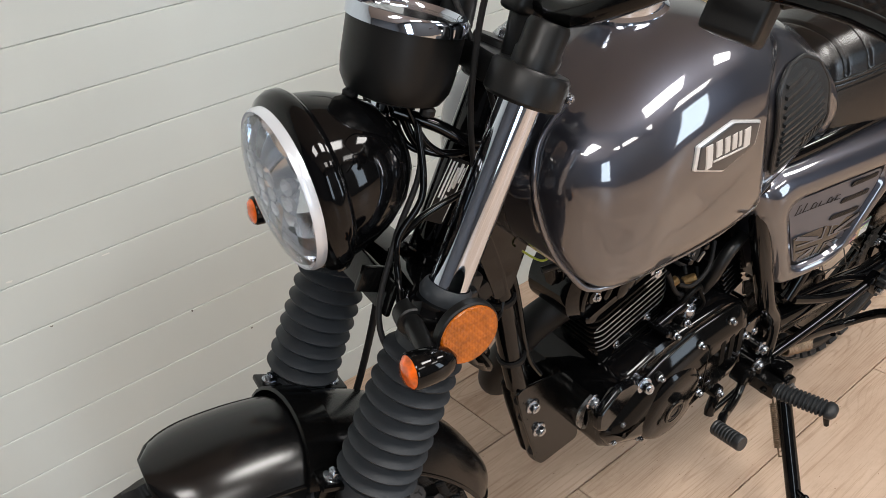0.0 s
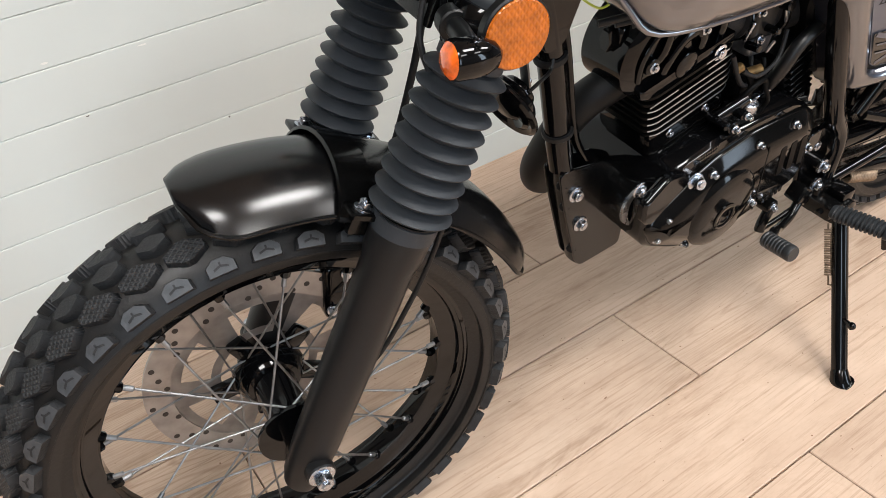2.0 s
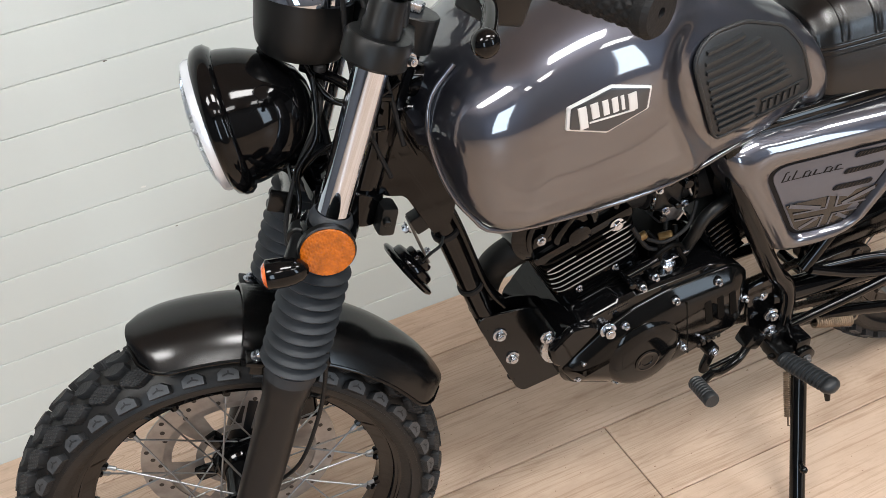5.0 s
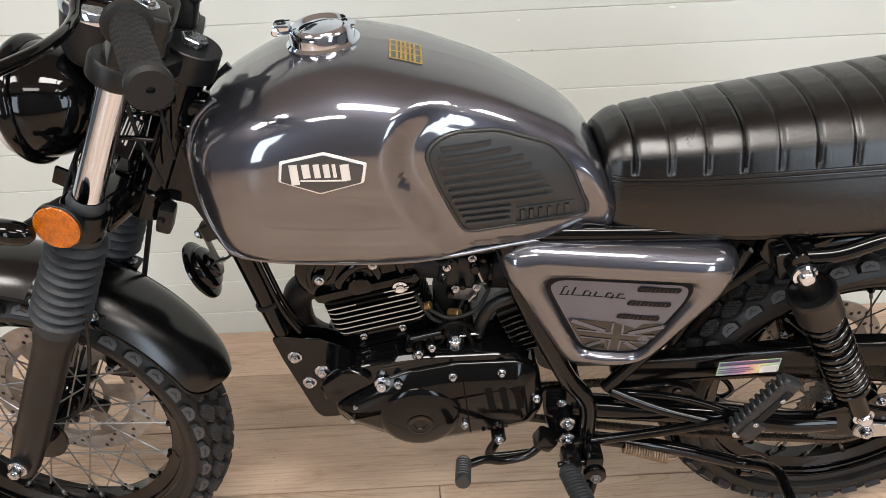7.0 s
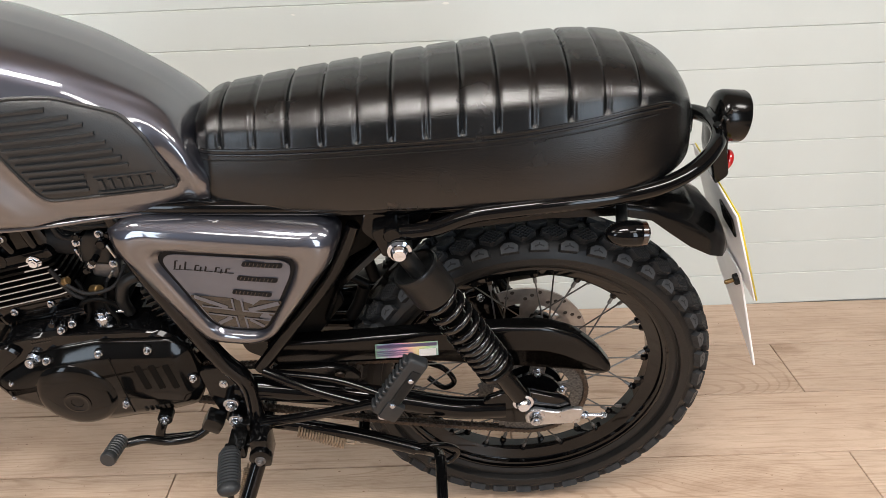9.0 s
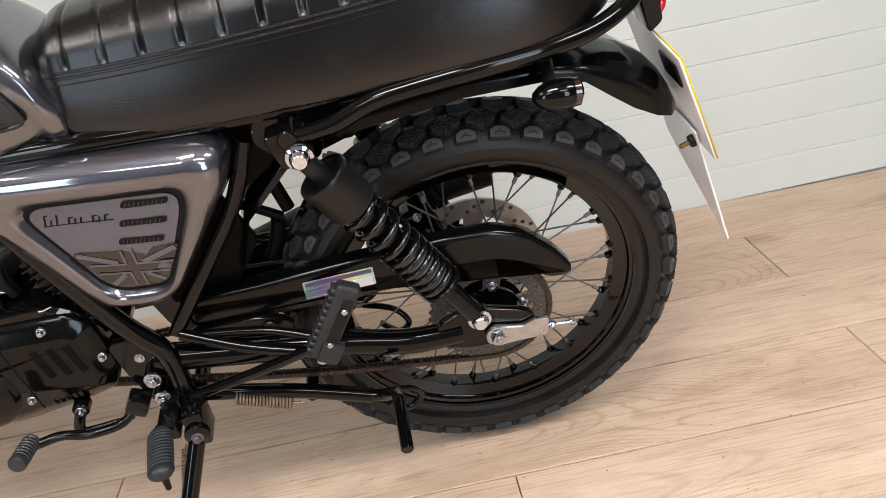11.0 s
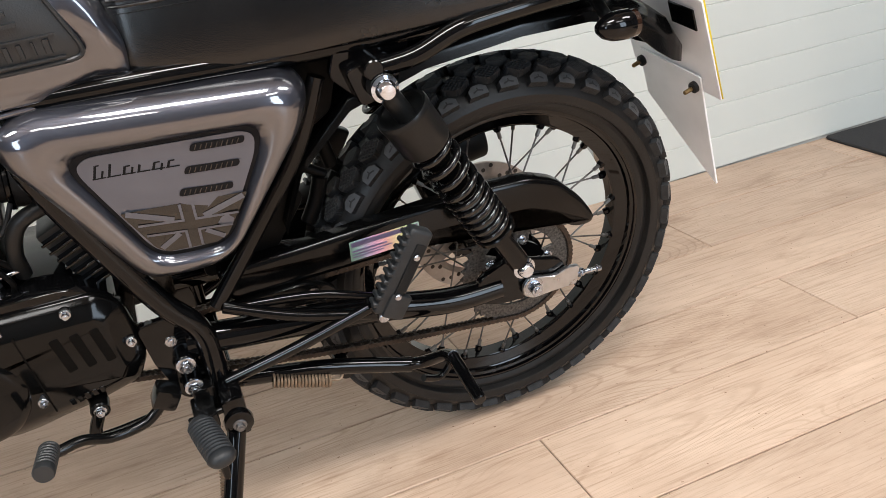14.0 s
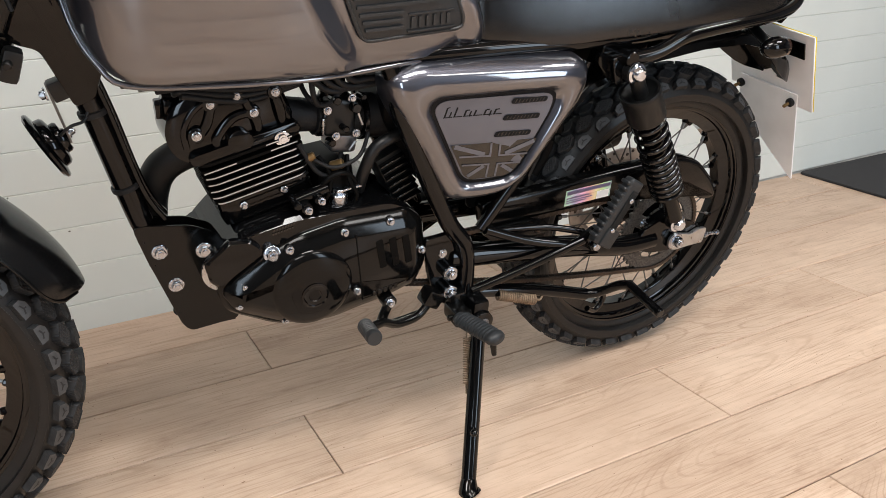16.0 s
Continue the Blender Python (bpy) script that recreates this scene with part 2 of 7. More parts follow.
# dark brown that stands for the shade inside drilled holes
HOLE = material("dark_hole_fill", (0.05, 0.038, 0.03), 0.8, vary=0.3, vscale=30)
DISC = material("brake_disc_steel", (0.38, 0.345, 0.315), 0.36, 0.55, vary=0.22, vscale=40, rough_vary=0.08)
CARRIER = material("disc_carrier_steel", (0.36, 0.325, 0.30), 0.45, 0.4, vary=0.2, vscale=50)
CHAIN = material("oiled_chain_steel", (0.062, 0.048, 0.039), 0.38, 0.85, vary=0.5, vscale=90)
RUST = material("rusty_spring_steel", (0.26, 0.19, 0.13), 0.5, 0.7, vary=0.35, vscale=90)
SPROCKET = material("dirty_sprocket", (0.098, 0.090, 0.082), 0.6, 0.5, vary=0.7, vscale=260, bump=0.6, scale=420)
ALLOY = material("bare_alloy", (0.50, 0.51, 0.53), 0.33, 1.0, vary=0.12, vscale=60, rough_vary=0.08)
ALLOY_DARK = material("dull_grey_alloy", (0.16, 0.16, 0.165), 0.4, 0.8, vary=0.2, vscale=80)
FIN_EDGE = material("machined_fin", (0.50, 0.55, 0.62), 0.3, 1.0, vary=0.15, vscale=60)
AMBER = material("amber_reflector", (0.40, 0.095, 0.003), 0.20, coat=0.25, vary=0.3, vscale=120)
AMBER_GLOW = material("amber_lens", (0.80, 0.13, 0.008), 0.10, coat=1.0, vary=0.5, vscale=90)
SMOKED = material("smoked_amber_lens", (0.022, 0.009, 0.005), 0.10, coat=1.0, vary=0.3, vscale=120)
RED_LENS = material("red_lens", (0.45, 0.01, 0.012), 0.1, coat=1.0)
CLEAR = glass("clear_lens", (0.99, 0.995, 1.0))
MIRROR = material("reflector_bowl", (0.80, 0.83, 0.87), 0.10, 1.0)
BRIGHT = material("bright_reflector", (0.70, 0.73, 0.78), 0.26, 0.35)
PLATE_BACK = material("white_plastic", (0.86, 0.86, 0.87), 0.34, vary=0.06, vscale=14)
PLATE_YELLOW = material("yellow_edge", (0.70, 0.55, 0.03), 0.35)
PALE_GREY = material("pale_grey_plastic", (0.42, 0.43, 0.45), 0.35, vary=0.1, vscale=60)
BRASS = material("brass_fitting", (0.20, 0.125, 0.05), 0.45, 0.7, vary=0.3, vscale=90)
BADGE_DARK = material("badge_dark", (0.035, 0.035, 0.037), 0.3, coat=0.5)
BADGE_SILVER = material("badge_silver", (0.72, 0.72, 0.72), 0.3, 0.4)
DECAL_GOLD = material("gold_decal", (0.42, 0.28, 0.06), 0.35, 0.6, vary=0.35, vscale=160)
DECAL_BLACK = material("black_decal", (0.006, 0.006, 0.007), 0.45, spec=0.15)
FLAG_GREY = material("dark_grey_decal", (0.016, 0.014, 0.012), 0.25, 0.3, coat=0.6)
PANEL_SILVER = material("silver_panel", (0.130, 0.139, 0.172), 0.40, 0.7, coat=0.4, vary=0.06, vscale=20)
HOLO = material("foil_sticker", (0.70, 0.62, 0.68), 0.25, 0.7, vary=0.25, vscale=45)
INK = material("printed_ink", (0.10, 0.08, 0.16), 0.4)
WHITE_INK = material("white_ink", (0.75, 0.75, 0.74), 0.4)
NICK_DARK = material("paint_nick", (0.10, 0.09, 0.08), 0.7)
NICK_LIGHT = material("filler_smear", (0.78, 0.78, 0.74), 0.6)
FRAME_WHITE = material("white_light_frame", (0.8, 0.8, 0.8), 0.4)
WIRE_YELLOW = material("yellow_green_wire", (0.45, 0.50, 0.05), 0.4)


def iridescent():
    nt = HOLO.node_tree
    b = nt.nodes["Principled BSDF"]
    tc = nt.nodes.new("ShaderNodeTexCoord")
    sep = nt.nodes.new("ShaderNodeSeparateXYZ")
    nt.links.new(tc.outputs["Object"], sep.inputs[0])
    mul = nt.nodes.new("ShaderNodeMath")
    mul.operation, mul.inputs[1].default_value = "MULTIPLY", 11.0
    nt.links.new(sep.outputs[0], mul.inputs[0])
    frac = nt.nodes.new("ShaderNodeMath")
    frac.operation = "FRACT"
    nt.links.new(mul.outputs[0], frac.inputs[0])
    hsv = nt.nodes.new("ShaderNodeCombineColor")
    hsv.mode = "HSV"
    hsv.inputs[1].default_value, hsv.inputs[2].default_value = 0.38, 0.8
    nt.links.new(frac.outputs[0], hsv.inputs[0])
    nt.links.new(hsv.outputs[0], b.inputs["Base Color"])


iridescent()
crosshatch(HATCHED, 0.0042)
crosshatch(AMBER, 0.0046, 90, 0.0006)

# ---- mesh helpers ----
NOW = [Matrix.Identity(4)]
SINGLE = ("bolt", "fin_edge", "axle_nut", "dome_nut", "screw", "spacer", "drain_hole", "brass_fitting", "yoke_nut", "mount", "cable_band", "mudguard_bracket", "badge_mark", "hinge", "carb_lever")


def islands(bm):
    """The faces of a bmesh, piece by piece."""
    left, out = set(bm.faces), []
    while left:
        f = left.pop()
        group, todo = [f], [f]
        while todo:
            for e in todo.pop().edges:
                for g in e.link_faces:
                    if g in left:
                        left.discard(g)
                        group.append(g)
                        todo.append(g)
        out.append(group)
    return out


def part(name, bm, mat, parent=None, label="", smooth=40, mats=None):
    """Links a bmesh, moved by the current frame, as one mesh object under a thing or a part; small fittings one by one."""
    bm.transform(NOW[0])
    if name in SINGLE:
        todo = islands(bm)
        if len(todo) > 1:
            for faces in todo:
                one = bmesh.new()
                seen = {}
                for f in faces:
                    for v in f.verts:
                        if v not in seen:
                            seen[v] = one.verts.new(v.co)
                    g = one.faces.new([seen[v] for v in f.verts])
                    g.material_index = f.material_index
                keep, NOW[0] = NOW[0], Matrix.Identity(4)
                ob = part(name, one, mat, parent, label, smooth, mats)
                NOW[0] = keep
            bm.free()
            return ob
    bmesh.ops.recalc_face_normals(bm, faces=bm.faces)
    me = bpy.data.meshes.new(name)
    bm.to_mesh(me)
    bm.free()
    for m in (mats or [mat]):
        me.materials.append(m)
    me.polygons.foreach_set("use_smooth", [True] * len(me.polygons))
    me.set_sharp_from_angle(angle=radians(smooth))
    ob = new(name, me)
    ob.parent = parent
    if label:
        ob["label"] = label
    return ob


def basis(a, b):
    """A frame at a whose z points to b."""
    a, b = Vector(a), Vector(b)
    return Matrix.Translation(a) @ (b - a).to_track_quat("Z", "Y").to_matrix().to_4x4()


def lathe(bm, profile, a, b, seg=32, closed=False):
    """Turns (radius, height) pairs round the line from a to b; height 0 at a, in metres."""
    m = basis(a, b)
    rings = []
    for r, h in profile:
        if r < 1e-6:
            rings.append([bm.verts.new(m @ Vector((0, 0, h)))])
        else:
            rings.append([bm.verts.new(m @ Vector((r * math.cos(2 * math.pi * i / seg), r * math.sin(2 * math.pi * i / seg), h))) for i in range(seg)])
    pairs = list(zip(rings, rings[1:])) + ([(rings[-1], rings[0])] if closed else [])
    for p, q in pairs:
        for i in range(seg):
            j = (i + 1) % seg
            if len(p) == 1 and len(q) == 1:
                continue
            if len(p) == 1:
                bm.faces.new((p[0], q[i], q[j]))
            elif len(q) == 1:
                bm.faces.new((p[i], p[j], q[0]))
            else:
                bm.faces.new((p[i], p[j], q[j], q[i]))
    return bm


def rod(bm, a, b, r, r2=None, seg=20, bevel=0.0015):
    """A solid round bar with softened ends."""
    n = (Vector(b) - Vector(a)).length
    r2 = r if r2 is None else r2
    e = min(bevel, n / 3, r / 2, r2 / 2)
    return lathe(bm, [(0, 0), (r - e, 0), (r, e), (r2, n - e), (r2 - e, n), (0, n)], a, b, seg)


def spline(points, steps=6):
    """A smooth line through points."""
    p = [Vector(q) for q in points]
    if len(p) < 3:
        return p
    out = []
    for i in range(len(p) - 1):
        p0, p1, p2, p3 = p[max(i - 1, 0)], p[i], p[i + 1], p[min(i + 2, len(p) - 1)]
        for k in range(steps):
            t = k / steps
            out.append(0.5 * ((2 * p1) + (p2 - p0) * t + (2 * p0 - 5 * p1 + 4 * p2 - p3) * t * t + (3 * p1 - p0 - 3 * p2 + p3) * t ** 3))
    out.append(p[-1])
    return out


def tube(bm, points, r, seg=12, steps=6, smooth=True, caps=True):
    """A round tube along points; r is one radius or a function of the way along from 0 to 1."""
    line = spline(points, steps) if smooth else [Vector(q) for q in points]
    up, rings = None, []
    for i, p in enumerate(line):
        d = (line[min(i + 1, len(line) - 1)] - line[max(i - 1, 0)]).normalized()
        if up is None:
            up = d.orthogonal().normalized()
        up = (up - d * up.dot(d)).normalized()
        side = d.cross(up)
        rad = r(i / (len(line) - 1)) if callable(r) else r
        rings.append([bm.verts.new(p + rad * (up * math.cos(2 * math.pi * k / seg) + side * math.sin(2 * math.pi * k / seg))) for k in range(seg)])
    for p, q in zip(rings, rings[1:]):
        for k in range(seg):
            bm.faces.new((p[k], p[(k + 1) % seg], q[(k + 1) % seg], q[k]))
    if caps:
        bm.faces.new(rings[0][::-1])
        bm.faces.new(rings[-1])
    return bm


def block(bm, c, s, m=None, bevel=0.002, seg=2):
    """A box with rounded edges, centre c and size s, turned by m about its centre."""
    made = bmesh.ops.create_cube(bm, size=1.0)["verts"]
    for v in made:
        v.co = Vector((v.co.x * s[0], v.co.y * s[1], v.co.z * s[2]))
    if bevel:
        edges = list({e for v in made for e in v.link_edges})
        out = bmesh.ops.bevel(bm, geom=edges, offset=min(bevel, min(s) * 0.45), segments=seg, affect="EDGES", profile=0.6)
        made = list({v for f in out["faces"] for v in f.verts} | {v for v in made if v.is_valid})
        todo, seen = list(made), set(made)
        while todo:
            v = todo.pop()
            for e in v.link_edges:
                o = e.other_vert(v)
                if o not in seen:
                    seen.add(o)
                    todo.append(o)
        made = list(seen)
    t = Matrix.Translation(c) @ (m or Matrix.Identity(4))
    for v in made:
        v.co = t @ v.co
    return bm


def rounded(poly, r, n=5):
    """A closed outline with its corners rounded."""
    out = []
    k = len(poly)
    for i in range(k):
        a, b, c = Vector(poly[i - 1]), Vector(poly[i]), Vector(poly[(i + 1) % k])
        d1, d2 = min(r, (a - b).length * 0.48), min(r, (c - b).length * 0.48)
        p, q = b + (a - b).normalized() * d1, b + (c - b).normalized() * d2
        for j in range(n + 1):
            t = j / n
            out.append((1 - t) ** 2 * p + 2 * t * (1 - t) * b + t * t * q)
    return out


def slab(bm, poly, l0, l1, r=0.004, bevel=0.0015, n=4):
    """A plate: an outline in (x, h), between the laterals l0 and l1, with softened rims."""
    line = rounded(poly, r, n)
    cx = sum((p for p in line), Vector((0, 0))) / len(line)
    sgn = 1 if l1 > l0 else -1

    def ring(inset, l):
        out = []
        for p in line:
            d = cx - p
            q = p + d.normalized() * min(inset, d.length * 0.5)
            out.append(bm.verts.new((q.x, l, q.y)))
        return out

    e = min(bevel, abs(l1 - l0) * 0.4)
    rings = [ring(e, l0), ring(0, l0 + sgn * e), ring(0, l1 - sgn * e), ring(e, l1)]
    k = len(line)
    for p, q in zip(rings, rings[1:]):
        for i in range(k):
            bm.faces.new((p[i], p[(i + 1) % k], q[(i + 1) % k], q[i]))
    bm.faces.new(rings[0][::-1])
    bm.faces.new(rings[-1])
    return bm


def coil(bm, a, b, radius, wire, turns, seg=8, per=18):
    m = basis(a, b)
    n = (Vector(b) - Vector(a)).length
    pts = []
    for i in range(int(turns * per) + 1):
        t = i / (turns * per)
        pts.append(m @ Vector((radius * math.cos(2 * math.pi * turns * t), radius * math.sin(2 * math.pi * turns * t), n * t)))
    return tube(bm, pts, wire, seg, smooth=False)


def hexbolt(bm, p, d, r=0.006, h=0.005, washer=True):
    """A flanged hexagon head at p that points along d, in one piece."""
    p, d = Vector(p), Vector(d).normalized()
    m = basis(p, p + d)
    seg = 24
    w = 1.45 if washer else 1.05
    prof = [(0, 0, 0), (r * w, 0, 0), (r * w, 0.0016, 0), (r * w * 0.93, 0.0022, 0), (r, 0.0024, 1), (r, 0.0024 + h * 0.8, 1), (r * 0.84, 0.0024 + h, 0), (r * 0.5, 0.0024 + h, 0), (r * 0.46, 0.0024 + h * 1.25, 0), (0, 0.0024 + h * 1.3, 0)]
    rings = []
    for rr, z, hexed in prof:
        if rr == 0:
            rings.append([bm.verts.new(m @ Vector((0, 0, z)))])
            continue
        ring = []
        for i in range(seg):
            t = 2 * math.pi * i / seg
            q = rr * (math.cos(math.pi / 6) / math.cos((t % (math.pi / 3)) - math.pi / 6) if hexed else 1)
            ring.append(bm.verts.new(m @ Vector((q * math.cos(t), q * math.sin(t), z))))
        rings.append(ring)
    for a, b in zip(rings, rings[1:]):
        for i in range(seg):
            j = (i + 1) % seg
            if len(a) == 1:
                bm.faces.new((a[0], b[i], b[j]))
            elif len(b) == 1:
                bm.faces.new((a[i], a[j], b[0]))
            else:
                bm.faces.new((a[i], a[j], b[j], b[i]))
    return bm


def B():
    return bmesh.new()


def mirror(p):
    return (p[0], -p[1], p[2])

def inset(poly, d):
    """The outline moved inwards by d."""
    n = len(poly)
    area = sum(poly[i][0] * poly[(i + 1) % n][1] - poly[(i + 1) % n][0] * poly[i][1] for i in range(n))
    k = 1 if area > 0 else -1
    out = []
    for i in range(n):
        a, b, c = (Vector(poly[j % n]) for j in (i - 1, i, i + 1))
        p, q = (b - a).normalized(), (c - b).normalized()
        u, v = Vector((-p.y, p.x)) * k, Vector((-q.y, q.x)) * k
        w = (u + v).normalized()
        out.append(b + w * (d / max(w.dot(u), 0.5)))
    return out


def stepped(bm, poly, depths, insets, r=0.012):
    """A casting whose outline steps in as it comes out, closed by a flat face."""
    line = [tuple(p) for p in rounded(poly, r, 4)]
    rings = [[bm.verts.new((p[0], l, p[1])) for p in inset(line, d)] for l, d in zip(depths, insets)]
    n = len(line)
    for p, q in zip(rings, rings[1:]):
        for i in range(n):
            bm.faces.new((p[i], p[(i + 1) % n], q[(i + 1) % n], q[i]))
    bm.faces.new(rings[-1])


# ---- the room ----
def simple_box(name, lo, hi, mat, label, category="", bevel=0.0):
    bm = B()
    c = [(a + b) / 2 for a, b in zip(lo, hi)]
    block(bm, c, [b - a for a, b in zip(lo, hi)], bevel=bevel, seg=1)
    return tagged(part(name, bm, mat), label, category, kind="structure")


X0, X1, Y1 = -3.2, 5.6, BACK
floor = simple_box("floor", (X0, Y1, -0.10), (X1, WALL_Y, -0.012), FLOOR_GAP, "light oak laminate plank floor with half-bond joints", "floor")
wall_north = simple_box("wall_north", (X0, WALL_Y + 0.006, -0.1), (X1, WALL_Y + 0.12, CEIL), GROOVE, "off-white painted horizontal plank wall behind the motorcycle", "wall")
# unseen walls added to close the room and give the tank a dark reflection
simple_box("wall_west", (X0 - 0.1, Y1, -0.1), (X0, WALL_Y + 0.12, CEIL), BACK_WALL, "plain dark grey side wall, unseen, added to darken reflections", "wall")
simple_box("wall_east", (X1, Y1, -0.1), (X1 + 0.1, WALL_Y + 0.12, CEIL), BACK_WALL, "plain dark grey end wall, unseen, added to darken reflections", "wall")
simple_box("wall_south", (X0 - 0.1, Y1 - 0.1, -0.1), (X1 + 0.1, Y1, CEIL), BACK_WALL, "plain dark grey rear wall, unseen, added to darken reflections", "wall")
simple_box("ceiling", (X0 - 0.1, Y1 - 0.1, CEIL), (X1 + 0.1, WALL_Y + 0.12, CEIL + 0.1), CEILING_PAINT, "plain matt ceiling carrying flat light panels", "ceiling")

# window on the rear wall, behind the lamp that stands for its daylight
for wx, w in WINDOWS:
    win = tagged(new("window_1"), "tall shop window with a plain white frame", "window", "shop windows", "structure")
    win.location = (wx, BACK + 0.015, 0)
    for c, s in (((0, 0, 2.31), (0.96, 0.06, 0.06)), ((0, 0, 0.39), (0.96, 0.06, 0.06)), ((-0.45, 0, 1.35), (0.06, 0.06, 1.86)), ((0.45, 0, 1.35), (0.06, 0.06, 1.86))):
        bm = B()
        block(bm, c, s, bevel=0.006)
        part("window_frame", bm, FRAME_WHITE, win)

for px, py, w in PANELS:
    light = tagged(new("ceiling_light"), "flat rectangular white ceiling light panel, switched on", "ceiling light", "ceiling light panels")
    light.matrix_world = pose(px, py, CEIL)
    bm = B()
    for c, s in (((0, 0.28, -0.015), (1.2, 0.04, 0.03)), ((0, -0.28, -0.015), (1.2, 0.04, 0.03)), ((0.58, 0, -0.015), (0.04, 0.52, 0.03)), ((-0.58, 0, -0.015), (0.04, 0.52, 0.03))):
        block(bm, c, s, bevel=0.003)
    part("frame", bm, FRAME_WHITE, light)

bm = B()
slab(bm, [(3.19, 0.0), (4.6, 0.0), (4.6, 2.2), (3.19, 2.2)], 0, 0.009, 0.02, 0.003)
bm.transform(Matrix(((1, 0, 0, 0), (0, 0, 1, 0.02), (0, 1, 0, 0), (0, 0, 0, 1))))
bm.transform(Matrix(((1, 0.055, 0, -0.118), (0, 1, 0, 0), (0, 0, 1, 0.0005), (0, 0, 0, 1))))
tagged(part("door_mat", bm, MAT_BLACK), "flat black ribbed entrance mat lying against the wall", "mat")

# ---- the motorcycle ----
bike = tagged(new("motorcycle"), "metallic grey and black retro motorcycle leaning on its side stand", "motorcycle")
bike.matrix_world = pose(0, 1.55, 0, 10.5, 0, 0)

RAKE = math.atan(0.481)
STEER_ANGLE = -7.5
f_up = Vector((math.sin(RAKE), 0, math.cos(RAKE)))
f_back = Vector((math.cos(RAKE), 0, -math.sin(RAKE)))
f_axle = Vector((0.392, 0, 0.328))
f_head = f_axle + f_back * 0.055
FORK = Matrix.Translation(f_head) @ Matrix.Rotation(radians(STEER_ANGLE), 4, f_up) @ Matrix.Translation(f_axle - f_head) @ Matrix(((f_back.x, 0, f_up.x, 0), (0, 1, 0, 0), (f_back.z, 0, f_up.z, 0), (0, 0, 0, 1)))
BODY = Matrix.Identity(4)


def hex_block(w, d, h, chamfer):
    """A tread block: w across the tyre, d along it, h high, with steep sides and a chipped rim."""
    bm = B()
    pts = [(-w / 2, -d * 0.10), (-w / 2 + chamfer, -d / 2), (w / 2 - chamfer, -d / 2), (w / 2, -d * 0.10), (w / 2, d * 0.10), (w / 2 - chamfer, d / 2), (-w / 2 + chamfer, d / 2), (-w / 2, d * 0.10)]
    n = len(pts)
    rings = [[bm.verts.new((x * k, y * k, z)) for x, y in pts] for k, z in ((1.10, -0.006), (1.02, h * 0.25), (1.0, h * 0.90), (0.96, h))]
    for p, q in zip(rings, rings[1:]):
        for i in range(n):
            bm.faces.new((p[i], p[(i + 1) % n], q[(i + 1) % n], q[i]))
    bm.faces.new(rings[-1])
    return bm


def lug_block(w, d, h):
    """A shoulder block: house-shaped, pale worn top with a dark forked groove."""
    bm = B()
    pts = [(w / 2, -d / 2), (-w * 0.14, -d / 2), (-w / 2, -d * 0.22), (-w / 2, d * 0.22), (-w * 0.14, d / 2), (w / 2, d / 2)]
    rings = [[bm.verts.new((x * k + o, y * k, z)) for x, y in pts] for k, o, z in ((1.08, 0.003, -0.012), (1.03, 0.001, h * 0.2), (1.0, 0, h * 0.90), (0.96, 0, h))]
    for p, q in zip(rings, rings[1:]):
        for i in range(6):
            bm.faces.new((p[i], p[(i + 1) % 6], q[(i + 1) % 6], q[i]))
    bm.faces.new(rings[-1]).material_index = 1
    for sg in (-1, 1):
        arm = [(-w * 0.10, 0), (w * 0.04, 0), (w * 0.20, sg * d * 0.26), (w * 0.06, sg * d * 0.26)]
        bm.faces.new([bm.verts.new((x, y, h + 0.0004)) for x, y in arm])
    bm.faces.new([bm.verts.new((x, y, h + 0.0004)) for x, y in ((-w * 0.08, -d * 0.035), (-w * 0.26, -d * 0.035), (-w * 0.26, d * 0.035), (-w * 0.08, d * 0.035))])
    return bm


def mesh_of(name, bm, mats, smooth=35):
    bmesh.ops.recalc_face_normals(bm, faces=bm.faces)
    me = bpy.data.meshes.new(name)
    bm.to_mesh(me)
    bm.free()
    for m in mats:
        me.materials.append(m)
    me.polygons.foreach_set("use_smooth", [True] * len(me.polygons))
    me.set_sharp_from_angle(angle=radians(smooth))
    return me


